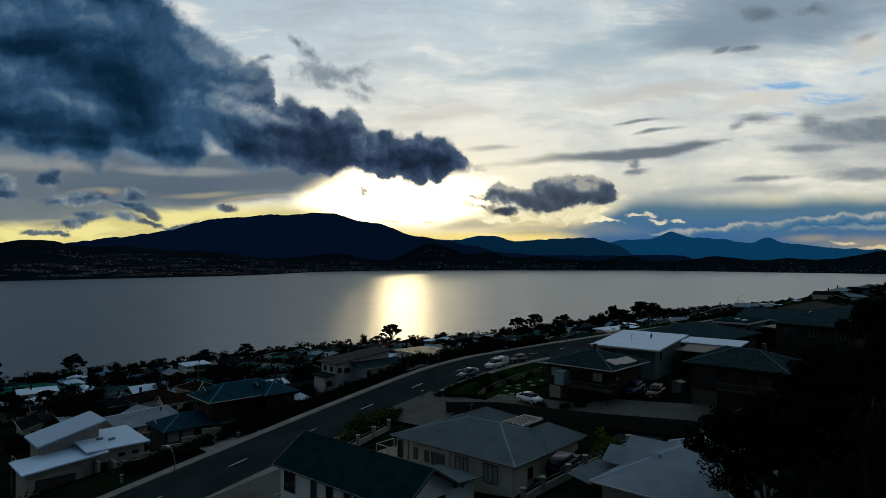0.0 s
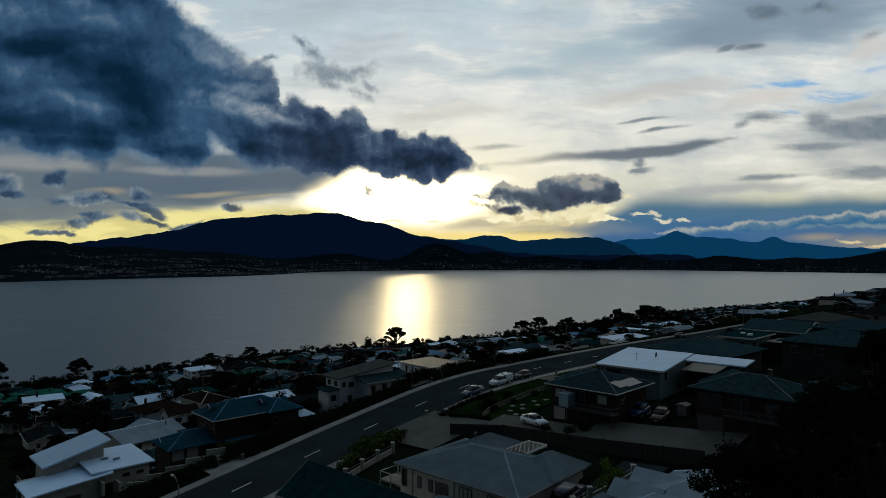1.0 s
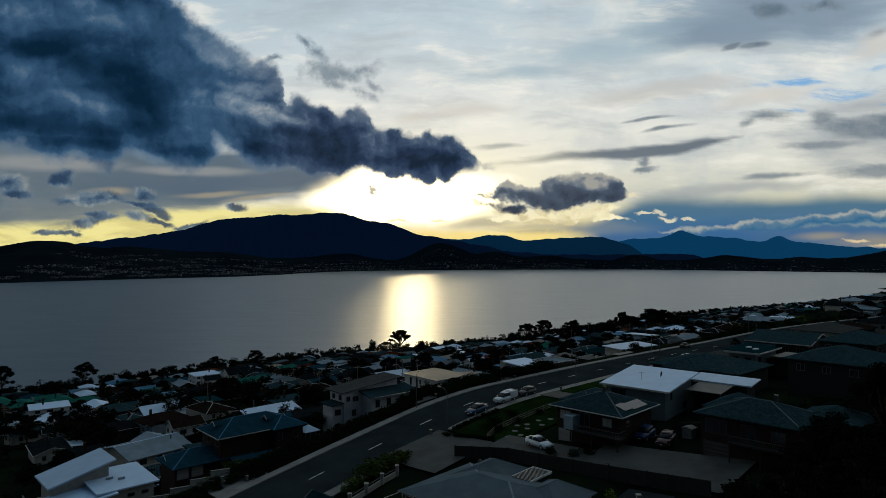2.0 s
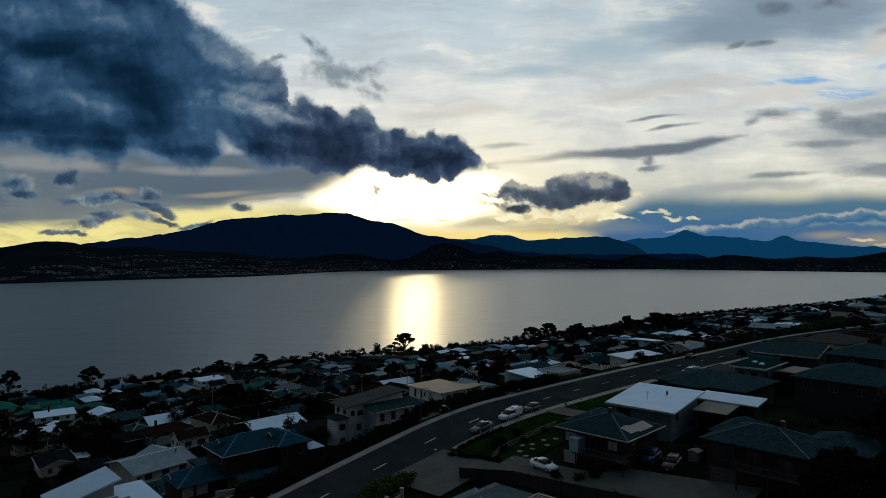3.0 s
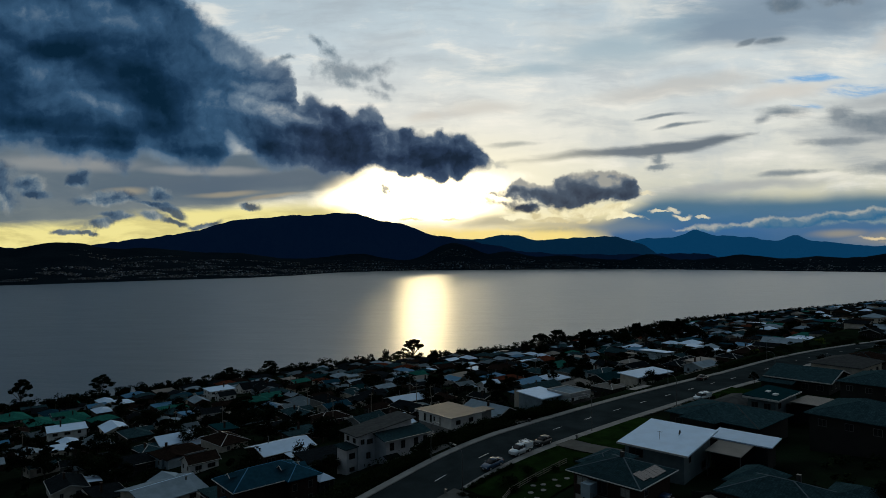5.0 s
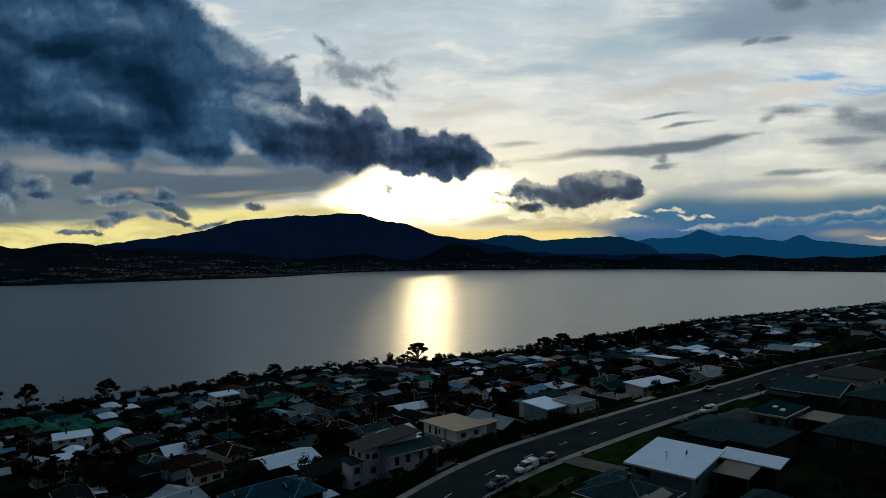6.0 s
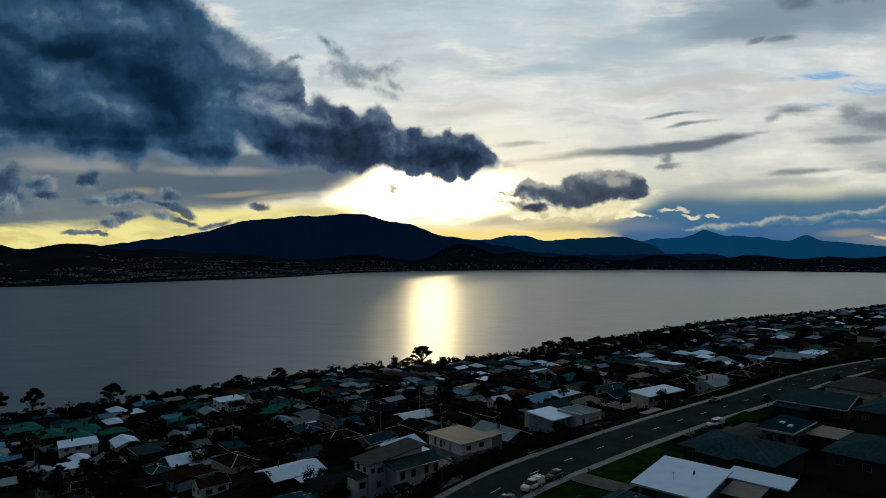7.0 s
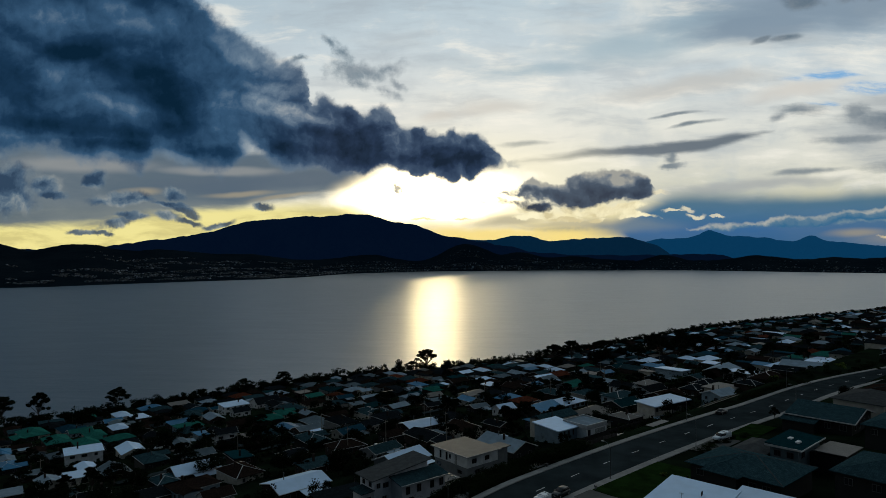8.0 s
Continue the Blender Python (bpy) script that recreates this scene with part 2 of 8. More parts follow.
# grey haze under the small cloud, and its torn bright edges
high = wash(high, [blob(960, 402, 170, 20, 0, P1), blob(840, 396, 110, 16, 0, P1)], lin(176, 168, 142), 0.75, 0.0, 0.8, 0.7)
high = wash(high, [blob(1050, 412, 130, 22, 4, P1), blob(940, 412, 90, 8, 0, P1)], lin(120, 134, 142), 0.7, 0.0, 0.8, 0.7)
high = W.mix(W.math("MULTIPLY", W.step(W.math("MULTIPLY_ADD", fine, 20.0, Y0), 406.0, 420.0, 0.0, 0.8), W.math("MULTIPLY", W.step(X0, 1060.0, 960.0), W.step(X0, 640.0, 760.0))), high, lin(246, 220, 134))
core = W.step(W.math("MULTIPLY_ADD", fine, 0.9, W.math("MULTIPLY_ADD", W.math("SUBTRACT", streak, 0.5), 0.8, union(blob(712, 345, 150, 66, -4, P1), blob(600, 345, 90, 20, 12, P1), blob(800, 330, 120, 24, 4, P1)))), -0.05, 0.75)
sky = W.mix(W.math("MULTIPLY", core, front), high, (1.25, 1.17, 0.95, 1.0))
hot = W.math("POWER", W.math("MAXIMUM", union(blob(706, 350, 200, 62, 0, P1)), 0.0), 2.4)
sky = W.mix(hot, sky, (26.0, 21.0, 11.5, 1.0))
veils = union(blob(720, 356, 24, 6, -14), blob(752, 356, 30, 7, -6), blob(795, 362, 34, 7, -4), blob(770, 333, 26, 7, 0), blob(830, 356, 22, 6), blob(755, 392, 30, 4), blob(700, 396, 34, 3, 0), blob(640, 366, 30, 4, 6))
sky = W.mix(W.step(W.math("MULTIPLY_ADD", fine, 2.2, veils), 0.0, 0.9, 0.0, 0.72), sky, lin(196, 176, 124))
glints = union(blob(1010, 384, 60, 9, -3), blob(1040, 376, 50, 9, 8), blob(1058, 391, 40, 5), blob(965, 374, 40, 8, 6), blob(880, 386, 60, 7, 4), blob(945, 394, 44, 6, 0), blob(880, 372, 50, 8), blob(1000, 396, 26, 5))
glint_d = W.math("MULTIPLY_ADD", W.math("SUBTRACT", heaps, 0.5), 0.8, W.math("MULTIPLY_ADD", fine, 1.8, glints))
sky = W.mix(W.step(glint_d, 0.05, 0.55, 0.0, 0.95), sky, W.mix(W.step(puff, 0.42, 0.60), lin(214, 200, 156), lin(255, 246, 206)))

# small clouds, mid grey with darker feet
small = union(blob(97, 316, 25, 17), blob(86, 322, 16, 10), blob(150, 350, 56, 15, -4), blob(110, 352, 30, 9, 0), blob(180, 356, 40, 8, -10), blob(-6, 326, 34, 22), blob(14, 344, 30, 9, 0),
              blob(244, 342, 22, 14), blob(230, 365, 36, 6, 4), blob(166, 386, 38, 8, -12), blob(135, 398, 36, 8, 8), blob(225, 388, 34, 10, -8), blob(265, 394, 36, 7, -6), blob(310, 396, 20, 6, 20), blob(334, 390, 22, 6, 8), blob(402, 366, 30, 7, -10), blob(72, 408, 28, 5, -3), blob(105, 411, 20, 4, -6), blob(266, 376, 24, 10, -20),
              blob(-90, 330, 90, 46))
ds = W.math("MULTIPLY_ADD", W.math("SUBTRACT", heaps, 0.5), 0.7, W.math("MULTIPLY_ADD", fine, 1.1, small))
sky = W.mix(W.step(ds, -0.22, 0.50, 0.0, 0.92), sky, W.ramp(W.math("MULTIPLY_ADD", ds, 0.35, W.math("MULTIPLY_ADD", relief, 3.6, W.math("MULTIPLY_ADD", W.math("SUBTRACT", puff, 0.5), 0.9, 0.42))), [(0.0, lin(150, 156, 156)), (0.35, lin(104, 122, 136)), (0.65, lin(66, 90, 114)), (1.0, lin(38, 62, 88))]))
# the small dark cloud by the sun
cigar = between(P2, [(816, 351), (840, 341), (862, 340), (880, 324), (900, 331), (920, 325), (945, 334), (965, 322), (1000, 317), (1030, 314), (1062, 314), (1082, 322), (1094, 338), (1100, 352)], [(816, 352), (840, 349), (862, 354), (880, 358), (900, 362), (920, 366), (945, 371), (965, 374), (1000, 367), (1030, 365), (1062, 363), (1082, 360), (1094, 355), (1100, 353)])
cigar = W.math("MAXIMUM", cigar, W.math("MULTIPLY", union(blob(850, 361, 26, 8), blob(905, 368, 30, 7), blob(655, 342, 15, 9, -10)), 8.0))
dc = W.math("MULTIPLY_ADD", W.math("SUBTRACT", heaps, 0.5), 16.0, W.math("MULTIPLY_ADD", fine, 22.0, cigar))
foot = W.math("MULTIPLY_ADD", Y0, 1 / 60.0, -345.0 / 60.0)
crown = W.math("MULTIPLY", W.step(union(blob(1010, 332, 70, 18, 4, P1), blob(890, 332, 30, 12, 0, P1)), 0.0, 0.8), 0.36)
shade_c = W.math("SUBTRACT", W.math("MULTIPLY_ADD", relief, 1.9, W.math("MULTIPLY_ADD", W.math("SUBTRACT", puff, 0.5), 1.2, W.math("ADD", W.step(dc, -2.0, 14.0, 0.1, 0.72), foot))), crown)
sky = W.mix(W.step(dc, -2.5, 5.0, 0.0, 0.97), sky, W.ramp(shade_c, [(0.0, lin(156, 156, 150)), (0.25, lin(110, 120, 130)), (0.55, lin(62, 78, 98)), (1.0, lin(36, 50, 72))]))
# the great cloud and the dark arm that trails from it towards the sun
UPPER = [(-700, -290), (100, -280), (200, -120), (262, -34), (300, 4), (340, 30), (380, 58), (420, 84), (452, 104), (476, 128), (492, 162), (497, 184), (508, 176), (528, 181), (560, 192), (586, 208), (600, 200), (616, 195), (632, 204), (648, 228), (668, 236), (686, 231), (702, 242), (726, 238), (746, 229), (760, 245), (780, 240), (802, 249), (820, 264), (834, 282), (846, 296)]
LOWER = [(-700, 270), (0, 268), (40, 272), (70, 284), (95, 289), (120, 284), (150, 298), (178, 305), (198, 288), (216, 279), (236, 286), (262, 295), (300, 301), (345, 302), (366, 286), (390, 287), (420, 297), (460, 302), (520, 302), (560, 306), (600, 304), (640, 303), (672, 316), (692, 322), (708, 318), (728, 330), (746, 331), (756, 318), (782, 320), (806, 312), (826, 305), (846, 297)]
mass = between(P2, UPPER, LOWER)
rim = W.step(X0, 250.0, 480.0, 1.0, 0.35)       # soft and torn far from the sun, firmer near it
rim = W.math("MULTIPLY", rim, W.step(Y0, 150.0, 250.0, 1.0, 0.35))
dg = W.math("ADD", W.math("MULTIPLY_ADD", W.math("SUBTRACT", heaps, 0.5), 24.0, mass), W.math("MULTIPLY", W.math("ADD", W.math("MULTIPLY", fine, 60.0), W.math("MULTIPLY", W.math("SUBTRACT", mott, 0.5), 50.0)), rim))
cover = W.step(dg, -7.0, W.step(X0, 300.0, 560.0, 24.0, 8.0))
slant = streaks(28, 3.2, 8.5, 2.0, P1, 5, 0.5)


def patch(amount, *blobs):
    d = W.math("MULTIPLY_ADD", W.math("SUBTRACT", slant, 0.5), 1.6, W.math("MULTIPLY_ADD", fine, 0.9, union(*blobs)))
    return W.step(d, -0.35, 0.95, 0.0, amount)


dusk = patch(0.40, blob(60, 252, 300, 24, -1, P1), blob(200, 150, 190, 70, -28, P1), blob(60, 82, 80, 20, -8, P1), blob(230, 215, 110, 40, -6, P1), blob(90, 225, 200, 34, -4, P1), blob(300, 278, 80, 28, -6, P1), blob(130, 288, 70, 16, -8, P1))
dusk = W.math("MAXIMUM", dusk, patch(0.24, blob(560, 256, 120, 34, -4, P1), blob(740, 296, 110, 34, -4, P1), blob(450, 275, 70, 26, 0, P1)))
pale = patch(0.30, blob(40, 20, 130, 40, -10, P1), blob(60, 126, 100, 30, -14, P1), blob(140, 178, 90, 28, -16, P1), blob(335, 205, 66, 56, -30, P1), blob(150, 18, 100, 32, -24, P1), blob(228, 26, 44, 28, -30, P1), blob(370, 96, 120, 22, -34, P1), blob(430, 112, 70, 24, -40, P1))
pale = W.math("MAXIMUM", pale, patch(0.50, blob(455, 202, 76, 24, -10, P1), blob(500, 214, 46, 13, -24, P1), blob(410, 180, 50, 30, 0, P1), blob(372, 262, 16, 40, 12, P1), blob(440, 160, 66, 24, -10, P1), blob(255, 280, 44, 14, -20, P1)))
shade = W.math("ADD", W.math("MULTIPLY_ADD", W.math("SUBTRACT", slant, 0.5), 0.80, 0.58), W.math("MULTIPLY_ADD", relief, W.step(X0, 300.0, 600.0, 0.75, 2.2), W.math("MULTIPLY", W.math("SUBTRACT", mott, 0.5), 0.60)))
shade = W.math("ADD", shade, W.math("MULTIPLY", W.math("SUBTRACT", puff, 0.5), 0.35))
shade = W.math("SUBTRACT", W.math("ADD", shade, dusk), pale)
shade = W.math("MULTIPLY", shade, W.step(dg, -8.0, W.step(X0, 300.0, 560.0, 60.0, 30.0), 0.30, 1.0))
body_g = W.ramp(shade, [(0.0, lin(150, 162, 170)), (0.18, lin(104, 126, 146)), (0.42, lin(52, 84, 114)), (0.70, lin(25, 53, 80)), (1.0, lin(9, 34, 54))])
body_t = W.ramp(shade, [(0.0, lin(150, 156, 162)), (0.18, lin(98, 114, 132)), (0.42, lin(62, 80, 104)), (0.70, lin(40, 56, 80)), (1.0, lin(26, 39, 56))])
sky = W.mix(cover, sky, W.mix(W.step(X0, 330.0, 560.0), body_g, body_t))
# unseen sky: one side overhead is dimmed, added to darken the water's reflection
sky = W.mix(W.math("MULTIPLY", W.step(U, -0.10, -0.45), W.step(V, 0.40, 0.60, 0.0, 0.35)), sky, lin(60, 86, 104))
# unseen sky overhead, and dark behind, toned to light the roofs and walls
sky = W.mix(W.step(dz, 0.58, 0.92, 0.0, 0.85), sky, lin(124, 154, 172))
sky = W.mix(W.step(dy, 0.35, -0.4, 0.0, 0.94), sky, lin(42, 63, 78))
bg = W.add("ShaderNodeBackground")
W.put(bg.inputs[0], sky)
bg.inputs[1].default_value = 1.0
W.put(W.add("ShaderNodeOutputWorld").inputs[0], bg.outputs[0])

sun = new("sun", bpy.data.lights.new("sun", "SUN"))
sun.data.energy, sun.data.angle, sun.data.color = 0.10, radians(4.5), (1.0, 0.80, 0.42)
sun.matrix_world = look((0, 0, 0), tuple(-c for c in sun_dir))

# ---- materials ----


def surface(name, color, rough=0.6, vary=0.25, scale=1.2, grain=18.0, bump=0.15, spec=0.4, metal=0.0, ribs=None, courses=None, spread=0.12, tint=None, upright=False):
    """A weathered surface: broad stains, fine grain, a little relief; ribs or courses of that spacing for roofs and cladding."""
    m = bpy.data.materials.new(name)
    m.use_nodes = True
    n = Nodes(m.node_tree)
    tc = n.add("ShaderNodeTexCoord").outputs["Object"]
    info = n.add("ShaderNodeObjectInfo").outputs["Random"]
    stains = n.noise(tc, scale, 5, 0.6)
    grains = n.noise(tc, grain, 4, 0.6)
    c = (*color, 1.0)
    dark = (*(k * (1 - vary) for k in color), 1.0)
    light = (*(min(1.0, k * (1 + vary)) for k in (tint or color)), 1.0)
    col = n.mix(n.step(stains, 0.3, 0.7), dark, light)
    col = n.mix(n.step(grains, 0.35, 0.7, 0.0, 0.45), col, c)
    gain = n.math("MULTIPLY_ADD", info, 2 * spread, 1 - spread)
    bs = n.add("ShaderNodeBsdfPrincipled")
    scl = n.add("ShaderNodeVectorMath", operation="SCALE")
    n.put(scl.inputs[0], col)
    n.put(scl.inputs["Scale"], gain)
    n.put(bs.inputs["Base Color"], scl.outputs[0])
    n.put(bs.inputs["Roughness"], n.math("MULTIPLY_ADD", n.math("SUBTRACT", stains, 0.5), 0.25, rough, clamp=True))
    bs.inputs["Metallic"].default_value = metal
    bs.inputs["Specular IOR Level"].default_value = spec
    height = n.math("MULTIPLY", grains, 0.02 * bump)
    if ribs:
        wv = n.add("ShaderNodeTexWave", bands_direction=ribs[0], wave_profile="SIN")
        n.put(wv.inputs[0], tc)
        wv.inputs["Scale"].default_value = 0.314 / ribs[1]
        height = n.math("MULTIPLY_ADD", wv.outputs["Fac"], ribs[2], height)
    if courses:
        br = n.add("ShaderNodeTexBrick")
        if upright:
            sp, cb = n.add("ShaderNodeSeparateXYZ"), n.add("ShaderNodeCombineXYZ")
            n.put(sp.inputs[0], tc)
            n.put(cb.inputs[0], n.math("ADD", sp.outputs[0], sp.outputs[1]))
            n.put(cb.inputs[1], sp.outputs[2])
            n.put(br.inputs[0], cb.outputs[0])
        else:
            n.put(br.inputs[0], tc)
        br.inputs["Color1"].default_value, br.inputs["Color2"].default_value, br.inputs["Mortar"].default_value = (0.72, 0.72, 0.72, 1), (1.3, 1.3, 1.3, 1), (0.7, 0.7, 0.7, 1)
        n.put(scl.inputs[0], n.mix(1.0, col, br.outputs["Color"], "MULTIPLY"))
        br.inputs["Scale"].default_value = 1.0
        br.inputs["Brick Width"].default_value, br.inputs["Row Height"].default_value, br.inputs["Mortar Size"].default_value = courses
        height = n.math("MULTIPLY_ADD", br.outputs["Fac"], -0.02, height)
    bp = n.add("ShaderNodeBump")
    bp.inputs["Strength"].default_value = 1.0
    bp.inputs["Distance"].default_value = 1.0
    n.put(bp.inputs["Height"], height)
    n.put(bs.inputs["Normal"], bp.outputs[0])
    n.put(n.add("ShaderNodeOutputMaterial").inputs[0], bs.outputs[0])
    return m


def foliage(name, a, b):
    m = bpy.data.materials.new(name)
    m.use_nodes = True
    n = Nodes(m.node_tree)
    g = n.add("ShaderNodeNewGeometry").outputs["Random Per Island"]
    info = n.add("ShaderNodeObjectInfo").outputs["Random"]
    col = n.mix(g, (*a, 1), (*b, 1))
    scl = n.add("ShaderNodeVectorMath", operation="SCALE")
    n.put(scl.inputs[0], col)
    n.put(scl.inputs["Scale"], n.math("MULTIPLY_ADD", info, 0.7, 0.65))
    bs = n.add("ShaderNodeBsdfPrincipled")
    n.put(bs.inputs["Base Color"], scl.outputs[0])
    bs.inputs["Roughness"].default_value = 0.65
    bs.inputs["Specular IOR Level"].default_value = 0.0
    n.put(n.add("ShaderNodeOutputMaterial").inputs[0], bs.outputs[0])
    return m


def glass(name, color=(0.012, 0.015, 0.018), rough=0.05):
    m = bpy.data.materials.new(name)
    m.use_nodes = True
    n = Nodes(m.node_tree)
    tc = n.add("ShaderNodeTexCoord").outputs["Object"]
    bs = n.add("ShaderNodeBsdfPrincipled")
    bs.inputs["Base Color"].default_value = (*color, 1)
    n.put(bs.inputs["Roughness"], n.math("MULTIPLY_ADD", n.noise(tc, 3.0), 0.06, rough))
    bs.inputs["Specular IOR Level"].default_value = 0.5
    n.put(n.add("ShaderNodeOutputMaterial").inputs[0], bs.outputs[0])
    return m


ROOFS = {}
for key, color, rough, ribbed in (
        ("white", (0.40, 0.53, 0.68), 0.42, 1), ("pale", (0.17, 0.22, 0.26), 0.45, 1), ("grey", (0.080, 0.105, 0.120), 0.5, 1),
        ("slate", (0.019, 0.041, 0.048), 0.8, 0), ("tan", (0.11, 0.102, 0.092), 0.55, 1), ("green", (0.014, 0.085, 0.068), 0.6, 1),
        ("blue", (0.009, 0.037, 0.056), 0.7, 1), ("steel_blue", (0.03, 0.13, 0.23), 0.5, 1), ("dark", (0.008, 0.011, 0.013), 0.8, 0),
        ("brown", (0.015, 0.010, 0.008), 0.8, 0), ("red", (0.070, 0.022, 0.013), 0.7, 0), ("stone_grey", (0.050, 0.052, 0.052), 0.8, 1), ("deep_green", (0.004, 0.026, 0.031), 0.7, 1)):
    ROOFS[key] = surface("roof_" + key, color, rough, 0.07 if key == "white" else 0.18 if rough < 0.6 else 0.24, 0.35 if rough < 0.6 else 0.9, 9.0, 0.2, 0.05 if rough < 0.6 and key not in ("grey", "pale") else 0.0, spread=0.18,
                         ribs=("X", 0.20, 0.006) if ribbed else None, courses=None if ribbed else (0.33, 0.34, 0.03))
WALLS = {}
for key, color in (("teal_grey", (0.075, 0.105, 0.115)), ("light_grey", (0.42, 0.42, 0.44)), ("cream", (0.36, 0.335, 0.29)), ("white", (0.50, 0.51, 0.51)), ("brick", (0.024, 0.014, 0.011)), ("grey", (0.14, 0.148, 0.15)),
                   ("blue_grey", (0.17, 0.225, 0.26)), ("dark", (0.014, 0.015, 0.015)), ("stone", (0.26, 0.25, 0.225))):
    WALLS[key] = surface("wall_" + key, color, 0.8, 0.18, 0.6, 14.0, 0.4, 0.15, courses=(0.24, 0.086, 0.008) if key == "brick" else None, upright=True)
CLAD = surface("weatherboard_paint", (0.60, 0.63, 0.65), 0.65, 0.1, 0.7, 12.0, 0.2, 0.3, ribs=("Z", 0.18, 0.012))
GLASS = glass("window_glass")
FRAME = surface("painted_frame", (0.08, 0.08, 0.078), 0.5, 0.1)
DARKFRAME = surface("dark_frame", (0.03, 0.03, 0.032), 0.5, 0.1)
FASCIA = surface("fascia_paint", (0.30, 0.31, 0.31), 0.5, 0.15)
FASCIA_DK = surface("dark_fascia_paint", (0.05, 0.055, 0.06), 0.5, 0.15)
DOOR = surface("garage_door_steel", (0.20, 0.19, 0.18), 0.5, 0.15, ribs=("Z", 0.5, 0.02))
DOORDK = surface("dark_garage_door", (0.035, 0.032, 0.03), 0.5, 0.15, ribs=("Z", 0.5, 0.02))
SOLAR = glass("solar_cell", (0.03, 0.028, 0.032), 0.2)
SOLAR.node_tree.nodes["Principled BSDF"].inputs["Specular IOR Level"].default_value = 0.2
ALU = surface("aluminium", (0.5, 0.5, 0.5), 0.35, 0.1, metal=0.8)
STEEL = surface("galvanised_steel", (0.09, 0.095, 0.10), 0.5, 0.15, metal=0.6)
CONCRETE = surface("concrete", (0.050, 0.053, 0.051), 0.9, 0.3, 0.25, 6.0, 0.6, 0.1)
CONCRETE_L = surface("pale_concrete", (0.15, 0.15, 0.145), 0.9, 0.25, 0.4, 7.0, 0.6, 0.1)
ASPHALT = surface("asphalt", (0.021, 0.028, 0.030), 0.9, 0.35, 0.12, 11.0, 0.8, 0.0)
PAINT = surface("road_paint", (0.55, 0.55, 0.53), 0.7, 0.2, 3.0, 20.0)
GRAVEL = surface("dark_gravel", (0.040, 0.046, 0.046), 0.95, 0.45, 0.8, 16.0, 1.5, 0.0)
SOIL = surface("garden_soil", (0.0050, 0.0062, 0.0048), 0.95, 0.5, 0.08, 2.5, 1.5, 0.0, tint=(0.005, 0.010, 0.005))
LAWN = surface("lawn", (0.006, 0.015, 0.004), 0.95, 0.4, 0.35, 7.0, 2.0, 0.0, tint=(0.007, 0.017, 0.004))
TIMBER = surface("dark_timber", (0.016, 0.015, 0.014), 0.8, 0.35, 1.5, 20.0, 0.6, 0.2)
TIMBER_L = surface("grey_timber", (0.14, 0.125, 0.105), 0.8, 0.3, 1.5, 20.0, 0.6, 0.2)
BARK = surface("bark", (0.05, 0.042, 0.035), 0.9, 0.4, 2.0, 12.0, 1.0, 0.1)
RUBBER = surface("tyre_rubber", (0.012, 0.012, 0.012), 0.8, 0.2)
BLACK = surface("black_plastic", (0.015, 0.015, 0.016), 0.5, 0.2)
LAMP_W = surface("headlight_glass", (0.5, 0.5, 0.5), 0.15, 0.05)
LAMP_R = surface("tail_light", (0.18, 0.012, 0.01), 0.2, 0.05)
CURTAIN = surface("pale_curtain", (0.24, 0.25, 0.24), 0.9, 0.3, 4.0, ribs=("X", 0.15, 0.02))
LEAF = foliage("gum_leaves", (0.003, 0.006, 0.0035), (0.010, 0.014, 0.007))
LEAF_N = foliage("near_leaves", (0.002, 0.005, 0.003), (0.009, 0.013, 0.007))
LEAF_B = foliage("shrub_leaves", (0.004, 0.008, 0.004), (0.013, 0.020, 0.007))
LEAF_Y = foliage("bright_leaves", (0.045, 0.065, 0.012), (0.10, 0.13, 0.03))
LEAF_G = foliage("garden_leaves", (0.016, 0.028, 0.007), (0.042, 0.060, 0.014))
PAINTS = {}
for key, color in (("white", (0.55, 0.60, 0.64)), ("blue", (0.008, 0.038, 0.085)), ("dark", (0.010, 0.014, 0.016)), ("maroon", (0.040, 0.006, 0.006)),
                   ("silver", (0.35, 0.36, 0.37)), ("navy", (0.004, 0.010, 0.032)), ("deep_blue", (0.006, 0.028, 0.085))):
    PAINTS[key] = surface("car_paint_" + key, color, 0.35, 0.05, 1.0, 30.0, 0.0, 0.35)


